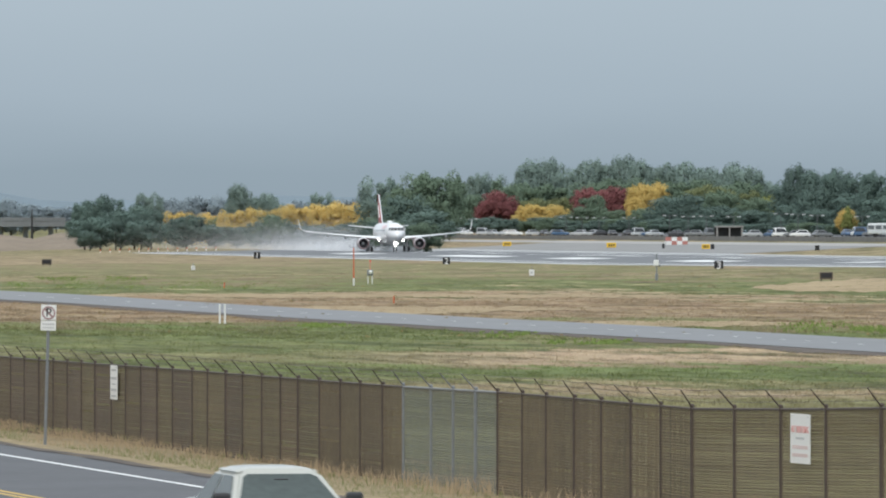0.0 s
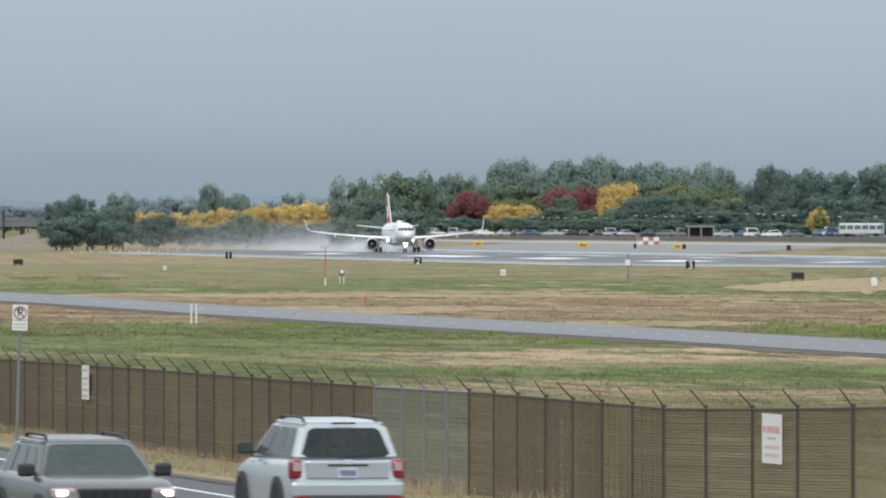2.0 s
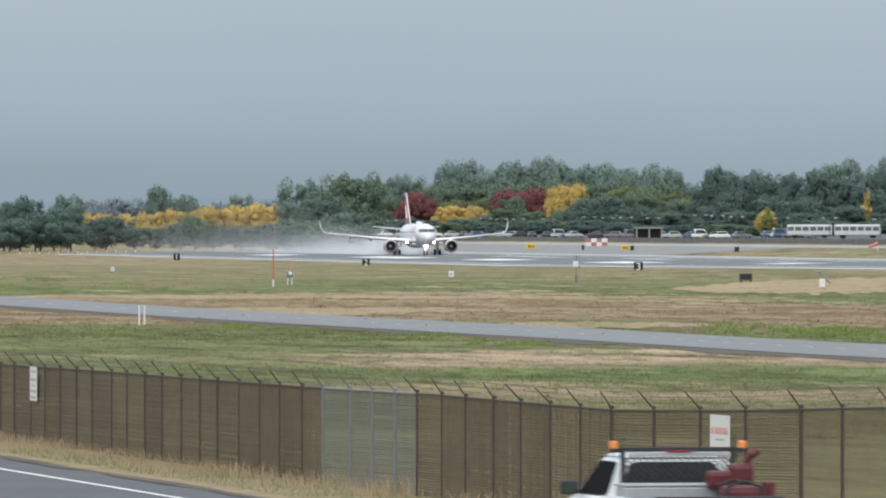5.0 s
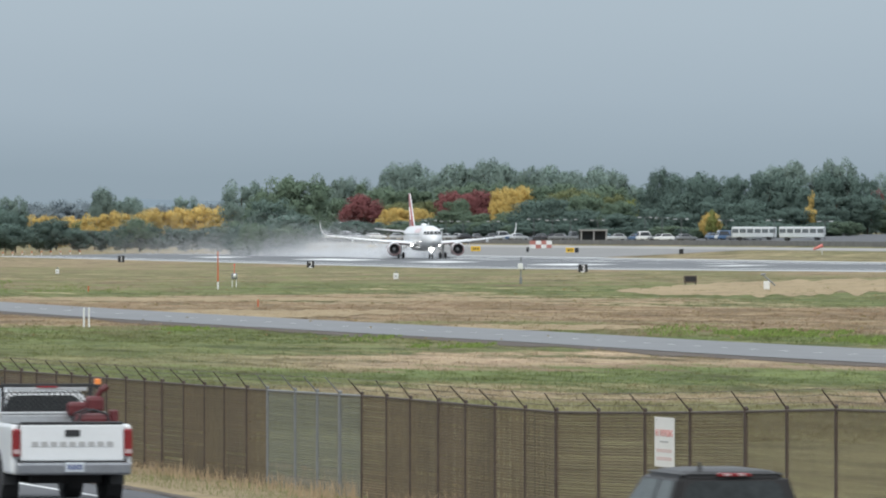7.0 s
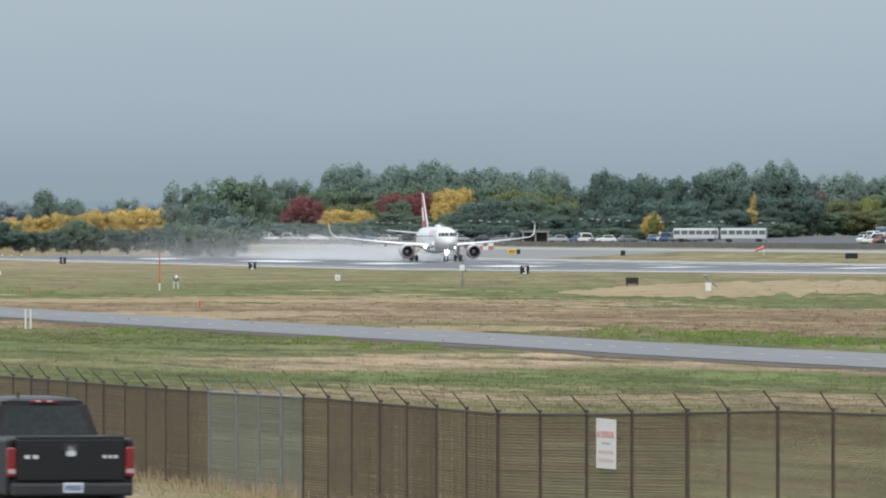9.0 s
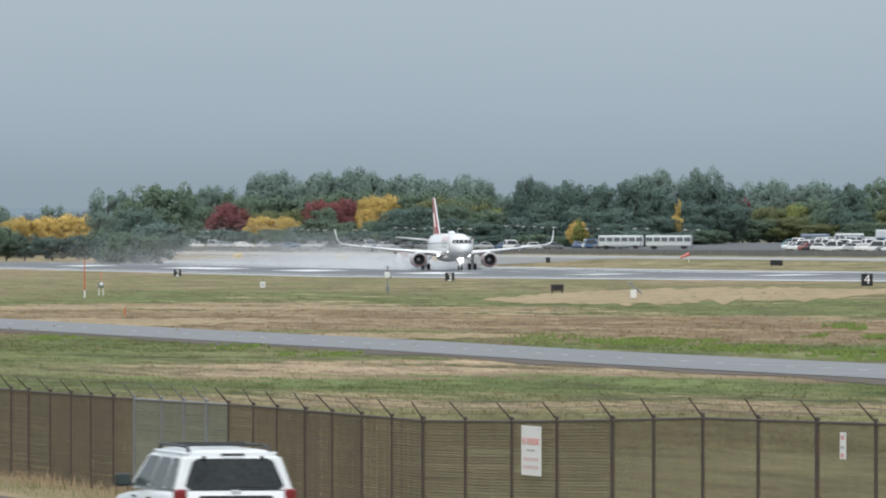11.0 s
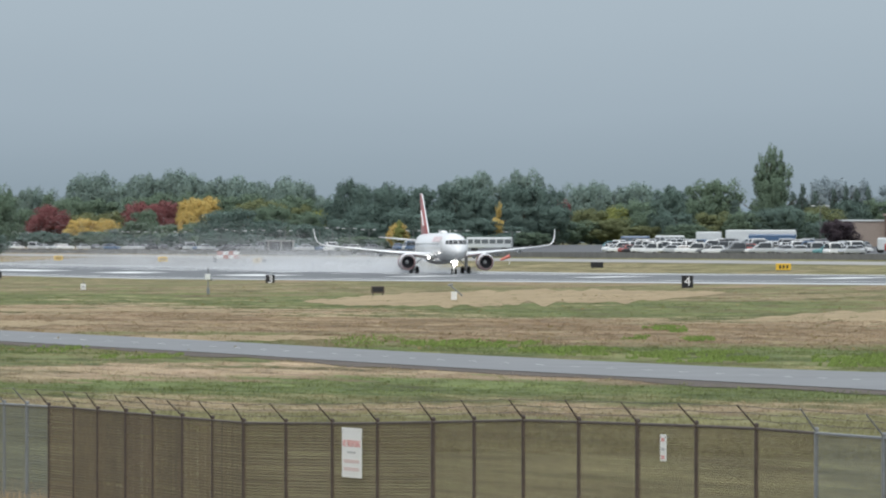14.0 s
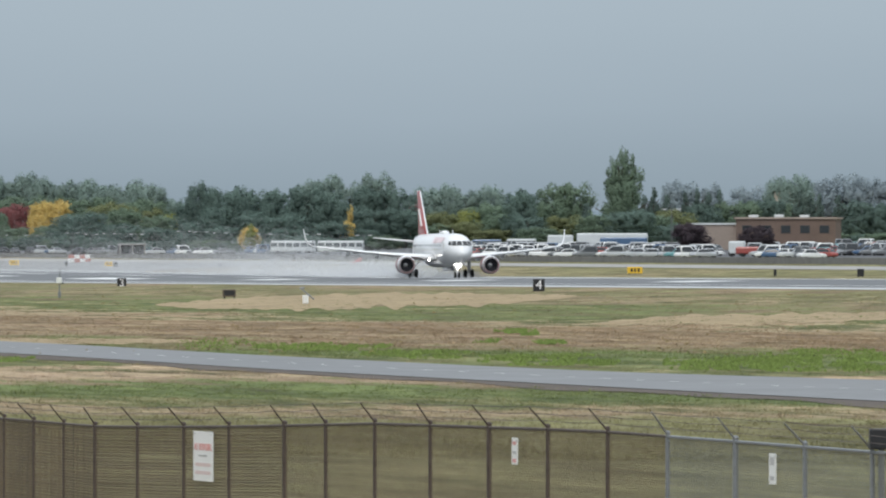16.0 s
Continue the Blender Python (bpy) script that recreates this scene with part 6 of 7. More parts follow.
SILVER_B = paint("pale_silver_blue_paint", (0.50, 0.54, 0.56), 0.35)
WHITE_C = paint("white_car_paint", (0.76, 0.78, 0.79))
DARK_C = mat("dark_grey_paint", (0.020, 0.019, 0.019), 0.42, vary=0.05, scale=1.5, spec=0.3)
GREY_C = paint("warm_grey_paint", (0.12, 0.12, 0.115), 0.4)
CHAMP = paint("champagne_silver_paint", (0.45, 0.45, 0.40), 0.4)
TAIL_RED = mat("red_lamp_lens", (0.24, 0.022, 0.028), 0.15, coat=0.5)
TAIL_CLEAR = mat("clear_lamp_lens", (0.50, 0.36, 0.36), 0.15, coat=0.5)
HEAD_ON = glow("headlight", (1.0, 0.97, 0.92), 2.5)
AMBER = glow("amber_beacon", (0.75, 0.24, 0.06), 0.22)
GLASS_C = mat("smoked_car_glass", (0.032, 0.037, 0.038), 0.06, vary=0.5, scale=1.6, spec=0.22)
GLASS_L = mat("grey_green_windscreen", (0.055, 0.072, 0.068), 0.05, vary=0.25, scale=1.0, spec=0.16)
GLASS_S = mat("grey_side_glass", (0.072, 0.086, 0.083), 0.12, vary=0.3, scale=1.5, spec=0.08)
# Opaque dark pane stands in for the shaded cab behind a lowered window.
CAB_DARK = mat("painted_cab_dark_pane", (0.012, 0.012, 0.014), 0.9, spec=0.05)
PLATE = mat("pale_plate", (0.62, 0.66, 0.70), 0.5)
PLATE_INK = mat("plate_ink", (0.12, 0.15, 0.28), 0.6)
RED_GEAR = mat("red_equipment_paint", (0.11, 0.018, 0.021), 0.5, vary=0.15, scale=4)
STEEL = mat("dulled_steel_bumper", (0.30, 0.31, 0.33), 0.35, 0.7, vary=0.15, scale=3)
ALU = mat("checker_aluminium", (0.55, 0.56, 0.57), 0.4, 0.7, vary=0.15, scale=8, bump=0.3)


def bars(parent, cx, y, cz, wd, ht, n, material, name="print", facing=-1):
    """A line of plain bars in place of lettering."""
    bm = bmesh.new()
    for k in range(n):
        box(bm, cx - wd / 2 + wd * (k + 0.5) / n, y + facing * 0.004, cz, wd / n * 0.68, 0.006, ht)
    return part(name, bm, material, parent)


def vehicle(name, label, cat, col, st, cab, wheels, split=(0.48,), glass=GLASS_C, glass_front=GLASS_L, cladding=None, side=None):
    """Body skinned over cross-sections st (y, half width, z low, z high); cab as for cabin_corners; wheels (y, y, radius, width, half track)."""
    t = thing(name, pose(0, 0, 0), label, cat)
    bm = bmesh.new()
    loft(bm, [ring_rect(hw, zb, zt, y, r, 4) for y, hw, zb, zt, r in st])
    part("body", bm, col, t, smooth=True)
    c = cabin_corners(cab)
    lo, hi = c["lo"], c["hi"]
    bm = bmesh.new()
    mid_hi = (hi[0] + hi[2]) / 2
    up = [v.lerp(mid_hi, 0.10) + Vector((0, 0, 0.035)) for v in hi]
    crown = [v.lerp(mid_hi, 0.42) + Vector((0, 0, 0.07)) for v in hi]
    loft(bm, [lo, hi, up, crown])
    bmesh.ops.bevel(bm, geom=bm.edges[:], offset=0.06, segments=4, affect="EDGES")
    part("cabin", bm, col, t)
    bm = bmesh.new()
    pane(bm, lo[0], lo[1], hi[1], hi[0], 0.07, 0.93, 0.10, 0.88, 0.01)
    part("rear_window", bm, glass, t)
    bm = bmesh.new()
    pane(bm, lo[2], lo[3], hi[3], hi[2], 0.05, 0.95, 0.05, 0.93, 0.01)
    part("windscreen", bm, glass_front, t)
    cuts = (0.05, *split, 0.93)
    for i0, i1, rev in ((1, 2, False), (3, 0, True)):
        for a, b in zip(cuts, cuts[1:]):
            u0, u1 = (a + 0.015, b - 0.015) if not rev else (1 - b + 0.015, 1 - a - 0.015)
            bm = bmesh.new()
            pane(bm, lo[i0], lo[i1], hi[i1], hi[i0], u0, u1, 0.10, 0.88, 0.01)
            part("side_window", bm, side or GLASS_S, t)
    ya, yb, r, wd, tr = wheels
    for x in (-tr, tr):
        for y in (ya, yb):
            wheel_parts(t, x, y, r, wd)
            bm = bmesh.new()
            s = 1 if x > 0 else -1
            hwb = st[len(st) // 2][1]
            arch = []
            for k in range(14):
                a_ = radians(-8 + 15.1 * k)
                arch.append([(s * (hwb + o), y + math.cos(a_) * rr, r + math.sin(a_) * rr) for rr, o in ((r + 0.03, 0.032), (r + 0.12, 0.032), (r + 0.12, -0.2), (r + 0.03, -0.2))])
            loft(bm, arch)
            part("wheel_arch", bm, cladding or TRIM, t)
            bm = bmesh.new()
            tube(bm, (s * (hwb - 0.25), y, r), (s * (hwb + 0.026), y, r), r + 0.05, seg=20)
            part("wheel_well", bm, TYRE, t)
    ym = lo[2].y - 0.25
    for s in (-1, 1):
        mi = mesh_empty("wing_mirror", t, pose(s * (cab[2] + 0.12), ym, cab[3] + 0.12))
        bm = bmesh.new()
        box(bm, 0, 0, 0, 0.24, 0.13, 0.19, 0.045)
        part("shell", bm, TRIM, mi)
        bm = bmesh.new()
        tube(bm, (-s * 0.17, 0, -0.06), (0, 0, -0.04), 0.03)
        part("stalk", bm, TRIM, mi)
        bm = bmesh.new()
        box(bm, 0, -0.068, 0, 0.19, 0.008, 0.14, 0.003)
        part("mirror_glass", bm, GLASS_L, mi)
    return t, lo, hi


def block(t, name, mater, cx, cy, cz, sx, sy, sz, bev=0.02, label=""):
    bm = bmesh.new()
    box(bm, cx, cy, cz, sx, sy, sz, bev)
    return part(name, bm, mater, t, label)


def plate(t, y, z, facing=-1):
    p_ = block(t, "number_plate", PLATE, 0, y, z, 0.31, 0.012, 0.155, 0.003)
    bars(p_, 0, y + facing * 0.008, z, 0.25, 0.085, 6, PLATE_INK, "print", facing)


def roof_rails(t, hw, y0, y1, z):
    for s in (-1, 1):
        bm = bmesh.new()
        tube(bm, (s * hw, y0, z + 0.05), (s * hw, y1, z + 0.05), 0.022), tube(bm, (s * hw, y0, z + 0.05), (s * hw, y0 - 0.12, z - 0.03), 0.025), tube(bm, (s * hw, y1, z + 0.05), (s * hw, y1 + 0.12, z - 0.03), 0.025)
        part("roof_rail", bm, TRIM, t)


# silver crossover, seen from behind
suv, lo, hi = vehicle("silver_suv", "pale silver crossover car driving away with roof rails", "car", SILVER_B,
                      [(-2.28, 0.72, 0.42, 0.72, 0.1), (-2.2, 0.86, 0.36, 1.06, 0.12), (-1.6, 0.89, 0.30, 1.08, 0.12), (0, 0.895, 0.28, 1.05, 0.12), (1.2, 0.89, 0.30, 1.02, 0.12), (1.95, 0.84, 0.36, 0.92, 0.14), (2.3, 0.66, 0.42, 0.75, 0.12)],
                      (-2.16, 1.15, 0.82, 1.06, -1.92, 0.1, 0.66, 1.61), (-1.35, 1.32, 0.345, 0.22, 0.78), (0.3, 0.63), cladding=TRIM)
roof_rails(suv, 0.56, -1.6, -0.1, 1.65)
block(suv, "bumper", SILVER_B, 0, -2.24, 0.62, 1.74, 0.16, 0.26, 0.06)
block(suv, "lower_bumper", TRIM, 0, -2.25, 0.45, 1.6, 0.16, 0.2, 0.05)
block(suv, "tailgate_panel", SILVER_B, 0, -2.235, 0.92, 1.3, 0.1, 0.3, 0.04)
block(suv, "trim_strip", TRIM, 0, -2.292, 0.995, 0.62, 0.02, 0.03, 0.005)
block(suv, "emblem", CHROME, 0, -2.29, 1.04, 0.14, 0.02, 0.075, 0.01)
for s in (-1, 1):
    ta = block(suv, "tail_lamp", TAIL_RED, s * 0.79, -2.17, 0.93, 0.2, 0.2, 0.3, 0.05)
    block(ta, "clear_lens", TAIL_CLEAR, s * 0.78, -2.275, 0.97, 0.13, 0.02, 0.13, 0.008)
    block(suv, "reflector", TAIL_RED, s * 0.72, -2.33, 0.5, 0.26, 0.02, 0.05, 0.006)
block(suv, "brake_light", TRIM, 0, -1.97, 1.62, 0.36, 0.04, 0.03, 0.008)
block(suv, "wiper", TRIM, 0.12, -2.2, 1.14, 0.45, 0.03, 0.025, 0.006)
block(suv, "aerial", TRIM, 0, -1.78, 1.75, 0.03, 0.12, 0.08, 0.01)
for s in (-1, 1):
    for y in (-0.45, 0.55):
        block(suv, "door_handle", SILVER_B, s * 0.9, y, 0.98, 0.03, 0.16, 0.035, 0.01)
plate(suv, -2.296, 0.88)

# white boxy utility, seen from behind
esc, lo, hi = vehicle("white_suv", "white boxy utility car driving away with roof rack", "car", WHITE_C,
                      [(-2.2, 0.8, 0.42, 0.86, 0.08), (-2.14, 0.87, 0.38, 1.14, 0.1), (-1.4, 0.89, 0.34, 1.14, 0.1), (0, 0.89, 0.32, 1.11, 0.1), (1.2, 0.88, 0.34, 1.04, 0.1), (2.0, 0.84, 0.38, 0.98, 0.1), (2.22, 0.72, 0.44, 0.85, 0.1)],
                      (-2.12, 1.1, 0.86, 1.10, -1.93, 0.3, 0.70, 1.655), (-1.32, 1.3, 0.35, 0.23, 0.77), (0.27, 0.6), glass=GLASS_C)
roof_rails(esc, 0.58, -1.6, 0.1, 1.705)
for y in (-1.3, -0.2):
    block(esc, "rack_bar", TRIM, 0, y, 1.765, 1.15, 0.06, 0.03, 0.01)
block(esc, "bumper", TRIM, 0, -2.22, 0.6, 1.76, 0.2, 0.26, 0.05)
block(esc, "handle_strip", TRIM, 0, -2.185, 1.045, 1.06, 0.05, 0.065, 0.02)
block(esc, "emblem", CHROME, 0, -2.15, 1.13, 0.13, 0.02, 0.05, 0.008)
block(esc, "brake_light", TRIM, 0, -1.965, 1.645, 0.34, 0.03, 0.035, 0.008)
block(esc, "wiper", TRIM, 0.18, -2.09, 1.2, 0.5, 0.03, 0.03, 0.006)
for s in (-1, 1):
    ta = block(esc, "tail_lamp", TAIL_RED, s * 0.79, -2.1, 1.0, 0.17, 0.16, 0.34, 0.03)
    block(ta, "clear_lens", TAIL_CLEAR, s * 0.79, -2.185, 0.90, 0.13, 0.01, 0.08, 0.004)
    block(esc, "glass_hinge", TRIM, s * 0.42, -1.97, 1.60, 0.05, 0.05, 0.06, 0.01)
for s in (-1, 1):
    for y in (-0.5, 0.5):
        block(esc, "door_handle", TRIM, s * 0.9, y, 1.0, 0.03, 0.16, 0.035, 0.01)
plate(esc, -2.205, 0.92)


def pickup(name, label, col, L, roof_z, bed_z, crew):
    """A pickup truck: nose and cab in one skin, an open bed of its own behind."""
    yb = -L / 2
    cab0 = yb + (1.95 if crew else 2.35)
    st = [(cab0 + 0.0, 0.96, 0.5, 1.28, 0.06), (cab0 + 0.2, 0.98, 0.42, 1.3, 0.1), (cab0 + 1.8, 0.985, 0.40, 1.28, 0.1), (L / 2 - 1.2, 0.98, 0.42, 1.24, 0.12), (L / 2 - 0.25, 0.94, 0.48, 1.14, 0.14), (L / 2, 0.82, 0.5, 1.0, 0.12)]
    cabc = (cab0 + 0.03, cab0 + (2.75 if crew else 1.95), 0.9, 1.25, cab0 + 0.22, cab0 + (1.95 if crew else 1.25), 0.68, roof_z - 0.05)
    t, lo, hi = vehicle(name, label, "pickup truck", col, st, cabc, (yb + 1.25, L / 2 - 1.0, 0.39, 0.26, 0.84), (0.42,) if crew else (), glass=GLASS_C, side=None if crew else CAB_DARK)
    for s in (-1, 1):
        block(t, "bed_side", col, s * 0.94, (yb + cab0) / 2 + 0.03, (0.5 + bed_z) / 2, 0.13, cab0 - yb - 0.08, bed_z - 0.5, 0.05)
        ta = block(t, "tail_lamp", TAIL_RED, s * 0.93, yb + 0.04, 1.02, 0.14, 0.12, 0.46, 0.03)
        block(ta, "clear_lens", TAIL_CLEAR, s * 0.93, yb - 0.022, 0.88, 0.12, 0.01, 0.07, 0.003)
    block(t, "bed_floor", TRIM, 0, (yb + cab0) / 2, 0.72, 1.8, cab0 - yb - 0.1, 0.08, 0.01)
    block(t, "bed_front", col, 0, cab0 - 0.08, 0.98, 1.8, 0.06, 0.55, 0.02)
    tg = block(t, "tailgate", col, 0, yb + 0.05, (0.72 + bed_z) / 2, 1.72, 0.1, bed_z - 0.72, 0.03)
    block(tg, "tailgate_cap", TRIM, 0, yb + 0.06, bed_z + 0.02, 1.7, 0.12, 0.05, 0.015)
    block(tg, "handle", TRIM, 0, yb - 0.005, bed_z - 0.14, 0.25, 0.03, 0.11, 0.012)
    block(t, "bumper", STEEL if not crew else TRIM, 0, yb - 0.09, 0.6, 1.9, 0.2, 0.2, 0.04)
    block(t, "chassis", TYRE, 0, 0, 0.42, 1.2, L - 1.2, 0.16, 0.03)
    for s in (-1, 1):
        block(t, "door_handle", TRIM, s * 0.995, cab0 + 0.42, 1.12, 0.03, 0.16, 0.07, 0.012)
    plate(t, yb - 0.2, 0.63)
    return t, cab0, yb, tg


truck, cab0, yb, tg = pickup("white_pickup", "white pickup truck carrying red equipment and amber beacons", WHITE_C, 5.6, 1.85, 1.32, False)
bars(tg, 0, yb - 0.004, 1.0, 1.4, 0.08, 9, SIGN_GREY, "badge_bar")
rack = mesh_empty("headache_rack", truck, pose(0, cab0 - 0.12, 0))
for s in (-1, 1):
    block(rack, "upright", TRIM, s * 0.74, 0, 1.58, 0.06, 0.06, 0.68, 0.01)
    be = block(rack, "beacon", AMBER, s * 0.86, 0.02, 1.97, 0.10, 0.10, 0.10, 0.02, "amber beacon lamp")
    block(be, "beacon_foot", TRIM, s * 0.83, 0.02, 1.9, 0.1, 0.08, 0.06, 0.01)
block(rack, "top_bar", TRIM, 0, 0, 1.91, 1.54, 0.06, 0.06, 0.01)
block(rack, "light_bar", ALU, 0, -0.02, 1.85, 1.36, 0.05, 0.06, 0.01)
block(rack, "brake_light", TAIL_RED, 0, -0.05, 1.885, 0.34, 0.03, 0.035, 0.006)
bm = bmesh.new()
for k in range(-9, 18):
    for sg in (1, -1):
        x0 = -0.72 + k * 0.09
        a, b = Vector((x0, 0, 1.3)), Vector((x0 + 0.55, 0, 1.82))
        if a.x < -0.72:
            f = (-0.72 - a.x) / (b.x - a.x)
            a = a.lerp(b, f)
        if b.x > 0.72:
            f = (0.72 - a.x) / (b.x - a.x)
            if f <= 0:
                continue
            b = a.lerp(b, f)
        tube(bm, (a.x * sg, 0, a.z), (b.x * sg, 0, b.z), 0.008, seg=4)
part("wire_guard", bm, TRIM, rack)
tool = mesh_empty("tool_box", truck, pose(0, cab0 - 0.45, 1.36))
block(tool, "case", ALU, 0, 0, 0, 1.72, 0.5, 0.16, 0.02)
block(tool, "lid", ALU, 0, 0, 0.1, 1.76, 0.52, 0.04, 0.012)
pump = mesh_empty("red_pump", truck, pose(0.45, cab0 - 1.25, 1.25))
block(pump, "tank", RED_GEAR, -0.05, 0.5, 0.28, 0.34, 0.3, 0.24, 0.06)
block(pump, "engine", RED_GEAR, 0.22, 0.45, 0.36, 0.3, 0.3, 0.28, 0.07)
block(pump, "hose_reel", RED_GEAR, 0.05, -0.3, 0.1, 0.55, 0.5, 0.26, 0.08)
block(pump, "jerrycan", RED_GEAR, 0.38, -0.35, 0.14, 0.12, 0.3, 0.3, 0.03)
bm = bmesh.new()
for y in (-0.55, -0.05):
    pts = [Vector((-0.26, y, -0.1)), Vector((-0.22, y, 0.22)), Vector((0.0, y, 0.3)), Vector((0.24, y, 0.22)), Vector((0.3, y, -0.1))]
    for a, b in zip(pts, pts[1:]):
        tube(bm, a, b, 0.018, seg=6)
part("reel_frame", bm, TRIM, pump)
bm = bmesh.new()
tube(bm, (0.22, 0.45, 0.4), (0.34, 0.4, 0.62), 0.05), tube(bm, (0.34, 0.4, 0.6), (0.42, 0.4, 0.66), 0.06)
part("nozzle", bm, RED_GEAR, pump)

ram, cab0, yb, tg = pickup("dark_pickup", "dark grey crew-cab pickup truck driving away", DARK_C, 5.8, 1.95, 1.38, True)
block(ram, "brake_light", TAIL_RED, 0, cab0 + 0.2, 1.905, 0.42, 0.05, 0.045, 0.012)
for s in (-1, 1):
    block(ram, "cargo_lamp", TAIL_CLEAR, s * 0.09, cab0 + 0.17, 1.905, 0.08, 0.02, 0.03, 0.005)
block(tg, "emblem", CHROME, 0, yb - 0.01, 1.2, 0.15, 0.02, 0.18, 0.03)
bars(tg, -0.62, yb - 0.004, 1.1, 0.26, 0.06, 2, CHROME, "badge_bar")
bars(tg, 0.62, yb - 0.004, 1.1, 0.26, 0.05, 3, CHROME, "badge_bar")
block(ram, "aerial", TRIM, -0.35, cab0 + 0.5, 2.0, 0.03, 0.08, 0.1, 0.008)
block(ram, "bed_cover", TRIM, 0, (yb + cab0) / 2 + 0.05, 1.36, 1.76, cab0 - yb - 0.15, 0.05, 0.015)

# dark grey utility coming towards the camera
jeep, lo, hi = vehicle("grey_suv", "warm grey utility car coming closer with lit headlights", "car", GREY_C,
                       [(-2.35, 0.78, 0.45, 0.9, 0.1), (-2.2, 0.92, 0.4, 1.1, 0.12), (-1.2, 0.95, 0.36, 1.12, 0.12), (0.3, 0.95, 0.36, 1.1, 0.12), (1.0, 0.94, 0.38, 1.1, 0.12), (1.9, 0.92, 0.4, 1.06, 0.12), (2.25, 0.86, 0.42, 0.98, 0.12), (2.4, 0.74, 0.46, 0.86, 0.12)],
                       (-2.15, 1.05, 0.88, 1.05, -1.85, 0.25, 0.68, 1.55), (-1.45, 1.46, 0.37, 0.25, 0.82), (0.3, 0.62))
roof_rails(jeep, 0.56, -1.5, -0.1, 1.595)
gr = block(jeep, "grille", TRIM, 0, 2.36, 0.86, 1.06, 0.1, 0.18, 0.02)
for k in range(7):
    block(gr, "slot", BLACK, -0.45 + 0.15 * k, 2.415, 0.86, 0.1, 0.02, 0.13, 0.006)
for s in (-1, 1):
    hl = block(jeep, "headlight", TAIL_CLEAR, s * 0.73, 2.26, 0.88, 0.34, 0.2, 0.15, 0.04)
    block(hl, "lamp", HEAD_ON, s * 0.76, 2.365, 0.88, 0.16, 0.02, 0.09, 0.008)
    block(jeep, "fog_lamp", TAIL_CLEAR, s * 0.68, 2.38, 0.56, 0.18, 0.06, 0.07, 0.01)
block(jeep, "lower_bumper", TRIM, 0, 2.36, 0.56, 1.3, 0.12, 0.22, 0.04)
plate(jeep, 2.43, 0.6, 1)

# pale sedan coming towards the camera
sedan, lo, hi = vehicle("silver_sedan", "champagne silver saloon car coming closer", "car", CHAMP,
                        [(-2.3, 0.7, 0.4, 0.85, 0.1), (-2.1, 0.85, 0.34, 0.98, 0.12), (-1.0, 0.89, 0.28, 0.98, 0.12), (0.4, 0.89, 0.28, 0.96, 0.12), (1.2, 0.88, 0.28, 0.92, 0.12), (2.0, 0.82, 0.32, 0.78, 0.12), (2.3, 0.66, 0.36, 0.62, 0.1)],
                        (-1.75, 1.35, 0.80, 0.93, -0.95, 0.42, 0.58, 1.40), (-1.35, 1.36, 0.32, 0.21, 0.76), (0.45,))
for s in (-1, 1):
    hl = block(sedan, "headlight", TAIL_CLEAR, s * 0.68, 2.1, 0.66, 0.36, 0.2, 0.14, 0.04)
    block(sedan, "tail_lamp", TAIL_RED, s * 0.7, -2.2, 0.85, 0.3, 0.16, 0.16, 0.03)
block(sedan, "grille", TRIM, 0, 2.26, 0.55, 0.8, 0.08, 0.1, 0.02)
block(sedan, "rear_mirror", TRIM, 0, 0.62, 1.28, 0.2, 0.05, 0.07, 0.01)
plate(sedan, 2.31, 0.48, 1)


# ---- grass, straw and weeds ----
def blades(name, places, hmin, hmax, width, material, label, seed):
    rg = np.random.default_rng(seed)
    P = np.array(places)
    n = len(P)
    h = rg.uniform(hmin, hmax, n)
    a = rg.uniform(-0.9, 0.9, n)
    lean = rg.normal(0, 0.28, (n, 2)) * h[:, None]
    wv = np.stack((np.cos(a), np.sin(a), np.zeros(n)), 1) * (width * rg.uniform(0.5, 1.4, n))[:, None]
    base = P + np.array((0, 0, -0.05))
    midp = base + np.concatenate((lean * 0.4, (h * 0.6)[:, None]), 1)
    tip = base + np.concatenate((lean, h[:, None]), 1)
    v = np.stack((base - wv, base + wv, midp + wv * 0.7, midp - wv * 0.7, tip), 1).reshape(-1, 3)
    b0 = np.arange(n) * 5
    faces = [f for i in b0.tolist() for f in ((i, i + 1, i + 2, i + 3), (i + 3, i + 2, i + 4))]
    me = bpy.data.meshes.new(name)
    me.from_pydata(v.tolist(), [], faces)
    up = np.stack((rg.normal(0, 0.35, n), rg.normal(-0.3, 0.35, n), np.ones(n)), 1)
    up /= np.linalg.norm(up, axis=1)[:, None]
    me.normals_split_custom_set_from_vertices(up.repeat(5, axis=0).tolist())
    me.materials.append(material)
    return tagged(new(name, me), label, "grass", kind="stuff")


STRAW_B = mat("dry_straw_blades", (0.35, 0.262, 0.160), 0.9, vary=0.2, scale=0.4, rand=0.16, spec=0.1)
GREEN_B = mat("green_grass_blades", (0.165, 0.172, 0.070), 0.85, vary=0.25, scale=0.4, rand=0.2, spec=0.15)
WEED_B = mat("lush_green_weeds", (0.155, 0.215, 0.055), 0.85, vary=0.25, scale=0.2, rand=0.35, spec=0.15)
g_rng = random.Random(77)


def verge_z(u, v):
    zr = road_z(u) - 0.05
    f = min(1, max(0, (v - EDGE - 1.3) / 4))
    return zr + (0.12 - zr) * f


